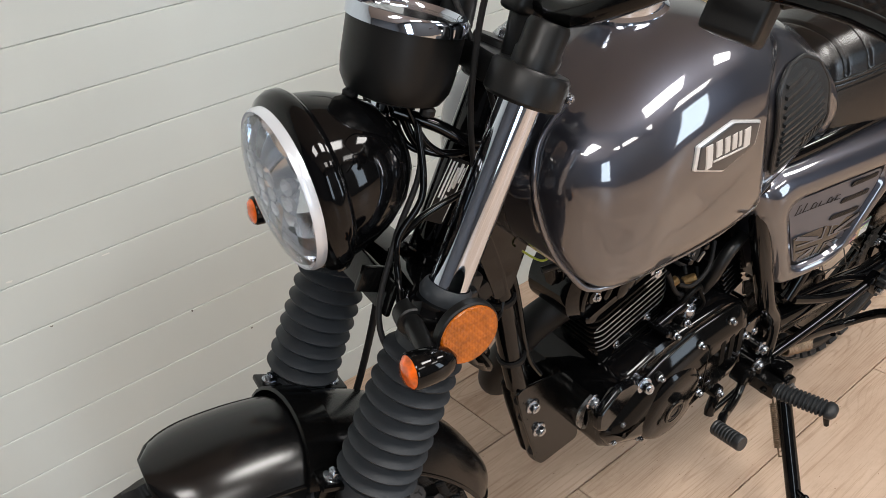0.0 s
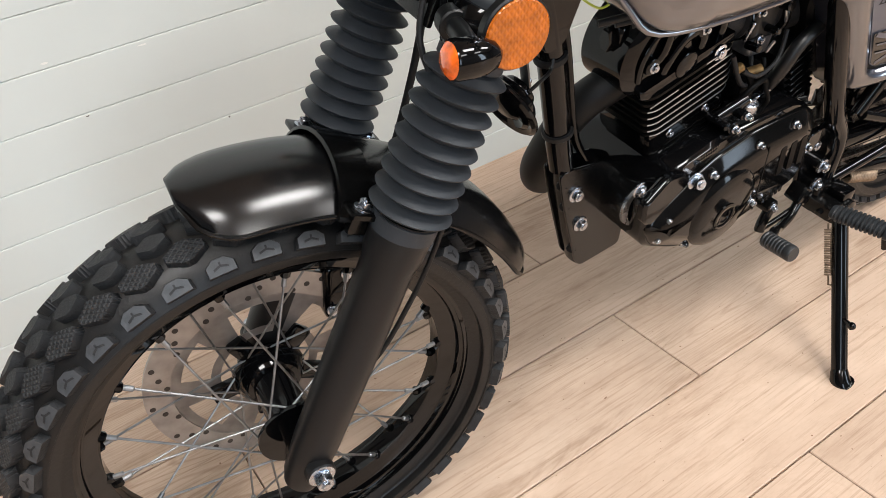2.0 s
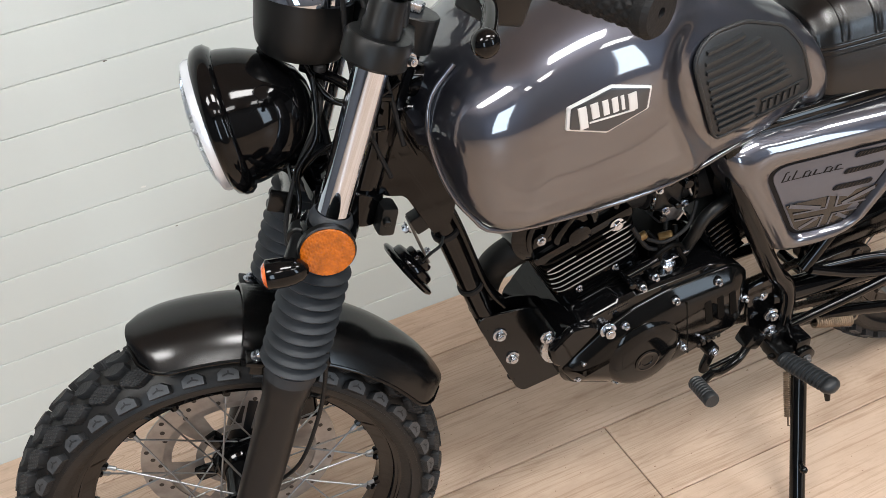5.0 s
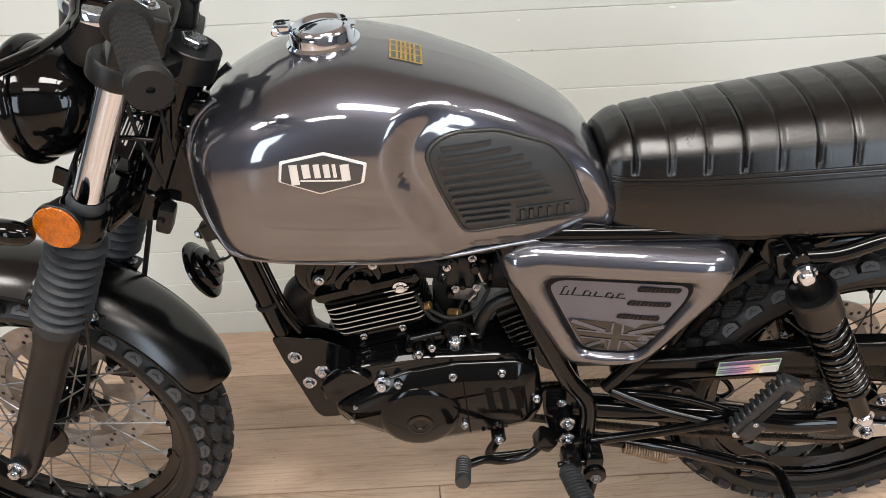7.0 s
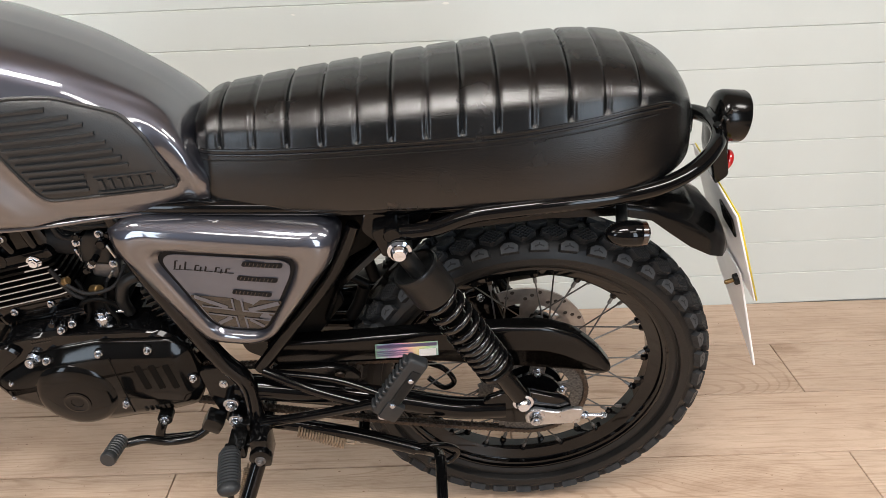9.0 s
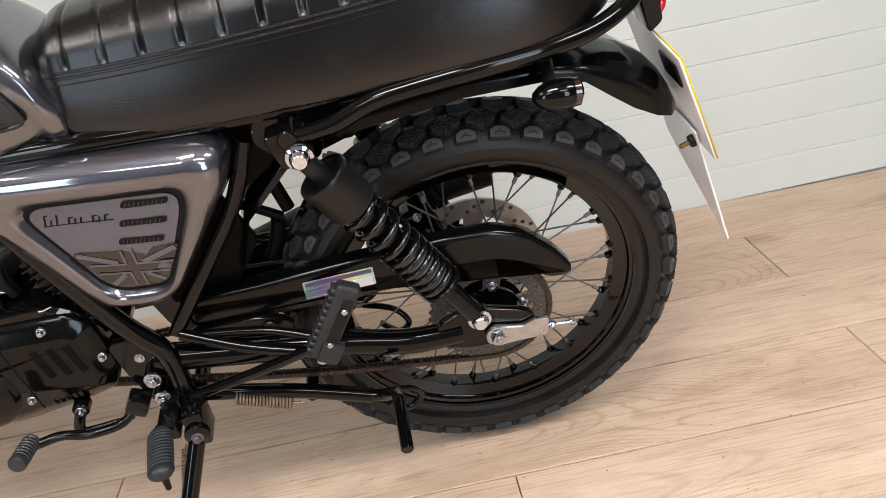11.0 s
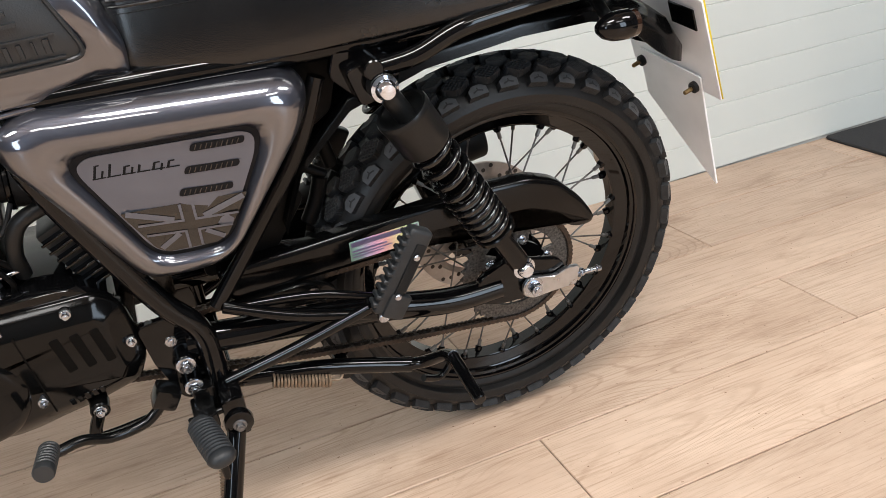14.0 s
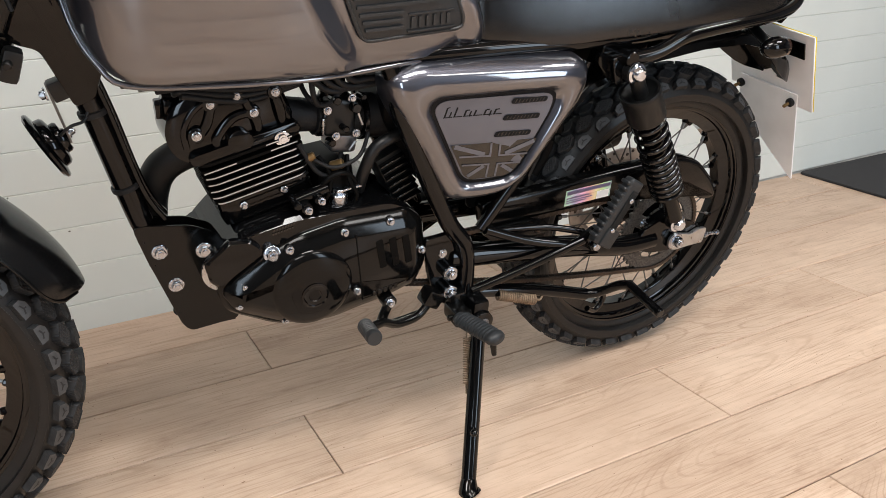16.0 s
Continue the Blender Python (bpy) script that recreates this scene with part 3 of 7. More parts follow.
def wheel(name, m, R, half, rimr, shoulder, flange, flange_y, spoke_mat, rim_half):
    """A spoked wheel about the y axis of m: hub, tyre with blocks, rim and spokes."""
    NOW[0] = m
    yax = ((0, -1, 0), (0, 1, 0))

    def ring(profile, seg=72):
        bm = B()
        lathe(bm, [(r, y + 1) for r, y in profile], *yax, seg=seg, closed=True)
        return bm

    bm = B()
    lathe(bm, [(0, 0), (0.018, 0), (0.018, 0.045), (flange, 0.046), (flange, 0.051), (flange * 0.72, 0.054), (flange * 0.62, 0.062), (0.026, 0.075), (0.026, 0.125), (flange * 0.66, 0.138), (flange * 0.75, 0.147), (flange, 0.149), (flange, 0.154), (0.024, 0.157), (0.024, 0.19), (0, 0.19)], (0, -0.1, 0), (0, 0.1, 0), 40)
    hub = part(name, bm, GLOSS, bike, "black spoked wheel with a knobbly dual-sport tyre")
    base = R - 0.0115
    rc = half * 1.14
    prof = [(rimr - 0.006, -rim_half + 0.002), (rimr + 0.006, -rim_half - 0.004), (rimr + 0.012, -half * 0.78), (R - 0.058, -half * 0.99), (R - 0.046, -half * 1.03)]
    crown = []
    for k in range(-6, 7):
        a = radians(66) * k / 6
        crown.append((base - rc * (1 - math.cos(a)), rc * math.sin(a)))
    prof += crown + [(r, -y) for r, y in prof[::-1]]
    prof = [(p.x, p.y) for p in spline([(r, y, 0) for r, y in prof], 3)]
    part("tyre", ring(prof, 120), TYRE, hub, "worn black tyre with blocky tread")
    e = rim_half
    rp = [(rimr - 0.007, -e + 0.0005), (rimr, -e), (rimr + 0.0025, -e + 0.0015), (rimr + 0.002, -e + 0.004), (rimr - 0.006, -e + 0.0055), (rimr - 0.011, -e + 0.008), (rimr - 0.0125, -e + 0.014), (rimr - 0.016, -e + 0.0165), (rimr - 0.029, -e + 0.0195), (rimr - 0.033, -e + 0.022), (rimr - 0.0335, 0)]
    # the bead channel: lip, sloping shelf, step and flat spoke bed, with a rolled wall on each side
    rp = rp + [(r, -y) for r, y in rp[-2::-1]]
    part("rim", ring(rp + [(rimr - 0.006, e * 0.6), (rimr - 0.014, 0), (rimr - 0.006, -e * 0.6)], 120), RIM_GLOSS, hub, "gloss black wheel rim")
    n = 40
    blocks = [(mesh_of("tread_block", hex_block(0.0170, 0.030, 0.0112, 0.0055), [TREAD]), 0.165, 0.0), (mesh_of("tread_block", hex_block(0.0225, 0.039, 0.0110, 0.008), [HATCHED]), shoulder * 0.57, 0.5), (mesh_of("tread_lug", lug_block(0.0158, 0.0275, 0.0100), [TREAD, SIPE]), shoulder, 0.0)]
    for me, b, phase in blocks:
        for sgn in (1, -1):
            beta = b * sgn
            for i in range(n):
                a = 2 * math.pi * (i + phase) / n
                r, y = base - rc * (1 - math.cos(beta)), rc * math.sin(beta)
                # x across, y along the turn, z outwards
                mm = Matrix.Rotation(a, 4, "Y") @ Matrix.Translation((0, y, r)) @ Matrix.Rotation(-beta, 4, "X") @ Matrix.Rotation(radians(90), 4, "Z")
                if sgn < 0:
                    mm = mm @ Matrix.Rotation(radians(180), 4, "Z")
                ob = new("tread_lug" if b == shoulder else "tread_block", me)
                ob.parent = hub
                ob.matrix_local = m @ mm
    # spokes
    for side in (1, -1):
        for lean in (1, -1):
            bm = B()
            a = Vector((0, side * flange_y, flange * 0.9))
            swing = radians(52) * lean
            tip = Vector(((rimr - 0.034) * math.sin(swing), side * 0.009, (rimr - 0.034) * math.cos(swing)))
            rod(bm, a, tip, 0.0014, seg=8)
            d = (tip - a).normalized()
            rod(bm, tip - d * 0.017, tip - d * 0.003, 0.0031, seg=8)
            far = len(bm.faces)
            rod(bm, tip - d * 0.005, tip + d * 0.004, 0.0058, 0.0062, seg=8)
            bm.faces.ensure_lookup_table()
            for f in bm.faces[far:]:
                f.material_index = 1
            me = mesh_of("spoke", bm, [spoke_mat, GLOSS])
            for i in range(9):
                # the rim ends stand evenly, ten degrees apart
                ang = radians(40 * i + (10 if side > 0 else 0) + (20 if lean > 0 else 0)) - swing
                ob = new("spoke", me)
                ob.parent = hub
                ob.matrix_local = m @ Matrix.Rotation(ang, 4, "Y")
    NOW[0] = BODY
    return hub


def brake_disc(m, y, R, parent):
    """A drilled ring on a windowed carrier, bolted to a black spider on the hub."""
    NOW[0] = m
    bm = B()
    lathe(bm, [(R, y + 1 - 0.002), (R, y + 1 + 0.002), (R * 0.785, y + 1 + 0.002), (R * 0.785, y + 1 - 0.002)], (0, -1, 0), (0, 1, 0), 72, closed=True)
    disc = part("brake_disc", bm, DISC, parent, "drilled steel brake disc")
    # the disc is uncut: dark plugs carry the holes' shade in their colour
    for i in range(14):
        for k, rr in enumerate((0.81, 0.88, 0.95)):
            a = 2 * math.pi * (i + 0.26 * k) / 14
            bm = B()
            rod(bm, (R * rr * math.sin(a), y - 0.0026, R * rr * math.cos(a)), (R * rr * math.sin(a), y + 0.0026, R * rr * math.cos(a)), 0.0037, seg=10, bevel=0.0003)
            part("hole_fill", bm, HOLE, disc)
    bm = B()
    n, cuts = 72, [R * k for k in (0.38, 0.46, 0.53, 0.59, 0.65, 0.70, 0.79)]
    grid = [[bm.verts.new((r * math.sin(2 * math.pi * (i + 2.5 * r / R) / n), y, r * math.cos(2 * math.pi * (i + 2.5 * r / R) / n))) for i in range(n)] for r in cuts]
    for j in range(len(cuts) - 1):
        for i in range(n):
            k = i % 12
            if 1 <= j <= 4 and 2 <= k <= 8:
                continue
            bm.faces.new((grid[j][i], grid[j][(i + 1) % n], grid[j + 1][(i + 1) % n], grid[j + 1][i]))
    bmesh.ops.solidify(bm, geom=bm.faces[:], thickness=0.004)
    part("disc_carrier", bm, CARRIER, disc)
    bm = B()
    sgn = -1 if y > 0 else 1
    lathe(bm, [(0.018, 0.002), (R * 0.27, 0.004), (R * 0.30, 0.010), (R * 0.28, 0.022), (R * 0.22, 0.034), (0.018, 0.036)], (0, y, 0), (0, y + sgn, 0), 40, closed=True)
    for i in range(5):
        a = 2 * math.pi * (i + 0.3) / 5
        block(bm, (R * 0.36 * math.sin(a), y + sgn * 0.008, R * 0.36 * math.cos(a)), (0.024, 0.012, 0.040), Matrix.Rotation(a, 4, "Y"), 0.004, 2)
    part("hub_spider", bm, GLOSS, parent, "black hub spider carrying the disc")
    NOW[0] = BODY
    return disc


def caliper(m, c, parent):
    NOW[0] = m
    bm = B()
    block(bm, c, (0.052, 0.045, 0.085), Matrix.Rotation(radians(-20), 4, "Y"), 0.010, 3)
    block(bm, (c[0] + 0.012, c[1] + 0.02, c[2]), (0.034, 0.025, 0.055), Matrix.Rotation(radians(-20), 4, "Y"), 0.006, 2)
    cal = part("brake_caliper", bm, GLOSS, parent, "black brake caliper")
    bm = B()
    for dz in (-0.028, 0.028):
        hexbolt(bm, (c[0] - 0.01, c[1] - 0.023, c[2] + dz), (0, -1, 0), 0.005)
    part("bolt", bm, ZINC, cal)
    NOW[0] = BODY


# wheels
HUBF = FORK @ Matrix.Translation((0.005, -0.004, -0.012))
front = wheel("front_wheel", HUBF @ Matrix.Rotation(0.07, 4, "Y"), 0.3075, 0.053, 0.239, 0.89, 0.046, 0.050, SPOKE, 0.034)
brake_disc(HUBF, 0.062, 0.149, front)
caliper(FORK, (0.070, 0.068, 0.115), bike)
REAR = Matrix.Translation((1.748, 0, 0.320))
rear = wheel("rear_wheel", REAR, 0.3125, 0.0485, 0.241, 0.80, 0.052, 0.050, DARK_SPOKE, 0.034)
brake_disc(REAR, 0.070, 0.115, rear)
caliper(REAR, (-0.070, 0.075, 0.085), bike)

# ---- fork and steering, in the fork's own frame ----
NOW[0] = FORK
FL = {-1: -0.097, 1: 0.084}
for s in (-1, 1):
    y = FL[s]
    bm = B()
    lathe(bm, [(0, -0.052), (0.010, -0.052), (0.019, -0.046), (0.0235, -0.03), (0.0265, 0.02), (0.0275, 0.16), (0.0275, 0.262), (0.0305, 0.275), (0.0315, 0.30), (0.0315, 0.318), (0, 0.318)], (0.004, y, 0), (0.004, y, 1), 28)
    leg = part("fork_leg", bm, LOWER, bike, "satin black fork slider")
    bm = B()
    rod(bm, (0.004, y - 0.021 * s * -1, -0.003), (0.004, y + s * 0.034, -0.003), 0.017, seg=24)
    part("axle_boss", bm, LOWER, leg)
    bm = B()
    hexbolt(bm, (0.004, y + s * 0.033, -0.003), (0, s, 0), 0.0105, 0.012)
    part("axle_nut", bm, ZINC, leg, "bright axle nut")
    # gaiter
    prof = [(0, 0.300), (0.0325, 0.300), (0.033, 0.316)]
    n = 9
    for i in range(n):
        h0 = 0.318 + i * (0.153 / n)
        big = 0.0415 - 0.0035 * i / n
        prof += [(big - 0.0135, h0), (big - 0.006, h0 + 0.0042), (big - 0.0012, h0 + 0.0062), (big, h0 + 0.0080), (big - 0.0014, h0 + 0.0095), (big - 0.0075, h0 + 0.0128), (big - 0.0130, h0 + 0.0158)]
    prof += [(0.030, 0.472), (0.030, 0.482), (0, 0.482)]
    bm = B()
    lathe(bm, prof, (0.004, y, 0), (0.004, y, 1), 36)
    part("fork_gaiter", bm, BOOT, leg, "ribbed grey-black rubber fork gaiter")
    bm = B()
    rod(bm, (0.004, y, 0.47), (0.004, y, 0.735), 0.0185, seg=40)
    part("stanchion", bm, CHROME, leg, "chromed fork tube")
    bm = B()
    lathe(bm, [(0, 0.735), (0.0200, 0.735), (0.0200, 0.748), (0.0185, 0.751), (0.0185, 0.770), (0.0165, 0.774), (0, 0.774)], (0.004, y, 0), (0.004, y, 1), 32)
    part("fork_cap", bm, MATTE, leg)
    bm = B()
    lathe(bm, [(0.0195, 0.517), (0.0235, 0.519), (0.025, 0.526), (0.0225, 0.533), (0.0195, 0.536)], (0.004, y, 0), (0.004, y, 1), 28)
    part("dust_cap", bm, BOOT, leg)

# lower yoke
bm = B()
for s in (-1, 1):
    lathe(bm, [(0.0200, 0.482), (0.031, 0.482), (0.032, 0.486), (0.032, 0.516), (0.030, 0.521), (0.0200, 0.521)], (0.004, FL[s], 0), (0.004, FL[s], 1), 28)
    block(bm, (0.020, s * 0.048, 0.502), (0.055, 0.085, 0.030), Matrix.Rotation(radians(10 * s), 4, "Z"), 0.006)
    rod(bm, (0.030, FL[s] - s * 0.03, 0.500), (0.030, FL[s] + s * 0.012, 0.500), 0.006)
rod(bm, (0.055, 0, 0.480), (0.055, 0, 0.525), 0.032, seg=28)
lower_yoke = part("lower_yoke", bm, GLOSS, bike, "black lower fork yoke")
bm = B()
for dy in (-0.055, 0.055):
    hexbolt(bm, (-0.012, dy, 0.50), (-1, 0, 0), 0.0055)
part("bolt", bm, ZINC, lower_yoke)
# headlamp brackets: a flat plate in front of the yoke
bm = B()
block(bm, (-0.028, 0, 0.500), (0.006, 0.140, 0.034), bevel=0.003)
for s in (-1, 1):
    block(bm, (-0.042, s * 0.050, 0.512), (0.032, 0.006, 0.026), bevel=0.002)
part("lamp_bracket", bm, SATIN, lower_yoke)

# top yoke with bar clamps
bm = B()
for s in (-1, 1):
    lathe(bm, [(0, 0.708), (0.031, 0.708), (0.034, 0.711), (0.034, 0.733), (0.031, 0.737), (0, 0.737)], (0.004, FL[s], 0), (0.004, FL[s], 1), 32)
    block(bm, (0.022, s * 0.050, 0.722), (0.060, 0.10, 0.026), Matrix.Rotation(radians(14 * s), 4, "Z"), 0.005)
rod(bm, (0.055, 0, 0.702), (0.055, 0, 0.742), 0.036, seg=28)
top_yoke = part("top_yoke", bm, MATTE, bike, "black top fork yoke")
bm = B()
rod(bm, (0.055, 0, 0.742), (0.055, 0, 0.752), 0.017, seg=6)
for s in (-1, 1):
    hexbolt(bm, (0.036, FL[s] + s * 0.012, 0.722), (0.4, s, 0), 0.005, 0.006)
part("yoke_nut", bm, ZINC, top_yoke)
for s in (-1, 1):
    bm = B()
    rod(bm, (0.026, s * 0.052, 0.736), (0.018, s * 0.052, 0.780), 0.017, seg=20)
    block(bm, (0.016, s * 0.052, 0.788), (0.046, 0.030, 0.036), bevel=0.008, seg=3)
    part("bar_clamp", bm, MATTE, top_yoke)

# handlebar
def bar(s):
    return [(0.016, s * 0.05, 0.788), (0.013, s * 0.10, 0.784), (0.016, s * 0.140, 0.802), (0.030, s * 0.19, 0.838), (0.044, s * 0.235, 0.857), (0.062, s * 0.275, 0.862), (0.108, s * 0.358, 0.871)]


bm = B()
tube(bm, bar(-1)[::-1] + bar(1), 0.011, 16)
handlebar = part("handlebar", bm, SATIN, bike, "black tubular handlebar")
for s in (-1, 1):
    a, b = Vector((0.048, s * 0.250, 0.858)), Vector((0.111, s * 0.364, 0.871))
    n = (b - a).length
    bm = B()
    lathe(bm, [(0, 0), (0.022, 0), (0.023, 0.003), (0.021, 0.008), (0.0155, 0.010), (0.0155, n - 0.014), (0.0195, n - 0.012), (0.0200, n - 0.004), (0.017, n), (0.0036, n), (0.0030, n - 0.004), (0, n - 0.004)], a, b, 28)
    # overlapping diamond scales round the grip
    gm, rows_ = basis(a, b), []
    for i in range(85):
        z = 0.009 + (n - 0.022) * i / 84
        ring = []
        for j in range(84):
            u, v = (j / 84 * 12) % 1.0, (i / 84 * 10.5) % 1.0
            d1 = abs(u - 0.5) * 2 + abs(v - 0.5) * 2
            lift = max(1 - d1, d1 - 1)
            r = 0.0157 + 0.0015 * min(lift * 1.5, 1.0)
            ring.append(bm.verts.new(gm @ Vector((r * math.cos(j * math.pi / 42), r * math.sin(j * math.pi / 42), z))))
        rows_.append(ring)
    for p, q in zip(rows_, rows_[1:]):
        for j in range(84):
            bm.faces.new((p[j], p[(j + 1) % 84], q[(j + 1) % 84], q[j]))
    part("grip", bm, RUBBER, handlebar, "black rubber handlebar grip with a scaly pattern")
    bm = B()
    c = Vector((0.052, s * 0.224, 0.838))
    block(bm, c, (0.046, 0.042, 0.062), Matrix.Rotation(radians(-26 * s), 4, "Z"), 0.005, 3)
    block(bm, c + Vector((0.022, 0, 0.010)), (0.012, 0.022, 0.014), bevel=0.003)
    sw = part("switch_housing", bm, MATTE, handlebar)
    bm = B()
    hexbolt(bm, c + Vector((0.0, s * -0.005, 0.030)), (0, 0, 1), 0.008, 0.004)
    part("switch", bm, ZINC, sw)
    bm = B()
    lever = [(0.030, s * 0.195, 0.845), (-0.010, s * 0.205, 0.839), (0.000, s * 0.240, 0.836), (0.009, s * 0.285, 0.840), (0.007, s * 0.33, 0.839), (-0.009, s * 0.380, 0.830)]
    tube(bm, lever, lambda t: 0.0052 + 0.0006 * t, 12)
    bmesh.ops.create_uvsphere(bm, u_segments=16, v_segments=10, radius=0.0095, matrix=Matrix.Translation((-0.011, s * 0.384, 0.831)))
    part("clutch_lever" if s < 0 else "brake_lever", bm, GLOSS, handlebar, "black ball-ended hand lever")
# master cylinder box on the brake side
bm = B()
block(bm, (0.045, 0.185, 0.895), (0.045, 0.055, 0.035), bevel=0.006, seg=3)
part("fluid_reservoir", bm, MATTE, handlebar)

# headlamp
H0 = Vector((-0.1046, -0.002, 0.5815))
lamp_dir = Vector((-0.882, -0.030, -0.470)).normalized()
H1 = H0 + lamp_dir * 0.3
bm = B()
lathe(bm, [(0, -0.090), (0.018, -0.088), (0.036, -0.080), (0.052, -0.065), (0.064, -0.046), (0.0720, -0.025), (0.0755, -0.006), (0.0755, -0.001), (0.0790, 0.0), (0.0838, 0.006), (0.0838, 0.013), (0.0805, 0.020), (0.0735, 0.0245), (0.0715, 0.022), (0.070, -0.02), (0, -0.05)], H0, H1, 56)
headlamp = part("headlamp", bm, GLOSS, bike, "round gloss black headlamp with a clear domed lens")
bm = B()
# a smooth bowl, a broad bright ring cut by notches, and a stack of small reflectors in the middle
hm = basis(H0, H1)
lathe(bm, [(0.0600, 0.017), (0.056, 0.004), (0.046, -0.010), (0.032, -0.020), (0.016, -0.026), (0, -0.028)], H0, H1, 14)
part("reflector_bowl", bm, MIRROR, headlamp, smooth=1)
bm = B()
for i in range(48):
    q = []
    for k in (i, i + 1):
        a = 2 * math.pi * k / 48
        q.append([hm @ Vector((r * math.cos(a), r * math.sin(a), z + (0.0012 if i % 2 else 0.0))) for r, z in ((0.0705, 0.0245), (0.0655, 0.0215), (0.0600, 0.0165))])
    v = [[bm.verts.new(p) for p in col] for col in q]
    for j in range(2):
        bm.faces.new((v[0][j], v[1][j], v[1][j + 1], v[0][j + 1]))
part("reflector_ring", bm, BRIGHT, headlamp, smooth=1)
for row_ in range(5):
    for col_ in range(3):
        bm = B()
        u, w = -0.040 + 0.020 * row_, -0.014 + 0.014 * col_
        c = hm @ Vector((u, w, 0.004 - 0.010 * abs(row_ - 2) / 2))
        m_ = hm.to_3x3().to_4x4() @ Matrix.Rotation(radians(12 * (col_ - 1)), 4, "X") @ Matrix.Rotation(radians(-9 * (row_ - 2)), 4, "Y")
        lathe(bm, [(0.0068, 0.006), (0.0052, 0.001), (0.002, -0.002), (0, -0.002)], c, c + m_.to_3x3() @ Vector((0, 0, 1)), 8)
        part("bulb_cluster", bm, BRIGHT, headlamp, smooth=1)
bm = B()
out = [(0.0722, 0.026), (0.0715, 0.032), (0.061, 0.0385), (0.043, 0.0425), (0.020, 0.0445), (0, 0.045)]
lathe(bm, out + [(max(r - 0.002, 0), h - 0.0025) for r, h in out[::-1]][:-1] + [(0.069, 0.024)], H0, H1, 48)
part("lens", bm, CLEAR, headlamp, "clear domed headlamp lens").visible_shadow = False
bm = B()
lathe(bm, [(0.0735, 0.0235), (0.0735, 0.030), (0.0715, 0.0335), (0.0705, 0.031), (0.0700, 0.0235)], H0, H1, 56, closed=True)
part("trim_ring", bm, BRIGHT, headlamp)

# speedometer
S0, S1 = Vector((-0.046, 0.008, 0.664)), Vector((-0.066, 0.008, 0.80))
sd = (S1 - S0).normalized()
bm = B()
lathe(bm, [(0, 0), (0.030, 0.001), (0.044, 0.006), (0.0495, 0.016), (0.0515, 0.03), (0.0525, 0.068), (0, 0.068)], S0, S1, 44)
speedo = part("speedometer", bm, MATTE, bike, "round black instrument with a chrome bezel")
bm = B()
lathe(bm, [(0.0520, 0.067), (0.0540, 0.068), (0.0540, 0.077), (0.0515, 0.081), (0.048, 0.081), (0.046, 0.078), (0.045, 0.067)], S0, S1, 44, closed=True)
part("bezel", bm, CHROME, speedo, "chrome bezel ring")
bm = B()
rod(bm, S0 + sd * 0.066, S0 + sd * 0.0720, 0.0455, seg=36)
part("dial", bm, DECAL_BLACK, speedo)
bm = B()
rod(bm, S0 + sd * 0.0745, S0 + sd * 0.0765, 0.0455, seg=36)
part("dial_glass", bm, CLEAR, speedo).visible_shadow = False
bm = B()
for a in (0.4, 2.5, 4.6):
    c = basis(S0, S1) @ Vector((0.040 * math.cos(a), 0.040 * math.sin(a), -0.003))
    rod(bm, c, c + sd * 0.008, 0.007, seg=12)
part("mount", bm, RUBBER, speedo)

# side reflectors and front indicators
for s in (-1, 1):
    c = Vector((-0.006, FL[s] + s * 0.046, 0.518))
    bm = B()
    rod(bm, c, c + Vector((0, s * 0.010, 0)), 0.0308, seg=40)
    refl = part("side_reflector", bm, MATTE, bike, "round amber side reflector")
    bm = B()
    rod(bm, c + Vector((0, s * 0.0095, 0)), c + Vector((0, s * 0.0125, 0)), 0.0288, seg=40)
    part("lens", bm, AMBER, refl, "ribbed amber lens")
    a = Vector((-0.022, FL[s] - s * 0.012, 0.500))
    b = Vector((-0.044 if s < 0 else -0.052, FL[s] + s * 0.069, 0.498 if s < 0 else 0.487))
    bm = B()
    rod(bm, a, b, 0.009, seg=18)
    rod(bm, a, a + (b - a) * 0.25, 0.014, seg=18)
    stalk = part("front_indicator", bm, MATTE, bike, "small bullet indicator with an amber lens")
    d = Vector((-0.93, 0, -0.30)).normalized()
    t = b - d * 0.021
    bm = B()
    lathe(bm, [(0, 0), (0.005, 0.001), (0.011, 0.007), (0.0145, 0.016), (0.0158, 0.026), (0.0160, 0.042), (0.0145, 0.044), (0.013, 0.041), (0, 0.041)], t, t + d, 28)
    part("housing", bm, GLOSS, stalk)
    bm = B()
    lathe(bm, [(0.0142, 0.039), (0.0140, 0.044), (0.010, 0.0475), (0, 0.049)], t, t + d, 24)
    part("lens", bm, AMBER_GLOW, stalk, "amber indicator lens")

# front mudguard: an arc of sheet over the tyre
def edge(e):
    """How wide the mudguard still is near its rounded ends; e runs from 0 at an end to 0.5."""
    k = min(e / 0.11, 1.0)
    return math.sqrt(1 - (1 - k) ** 2) * 0.66 + 0.34


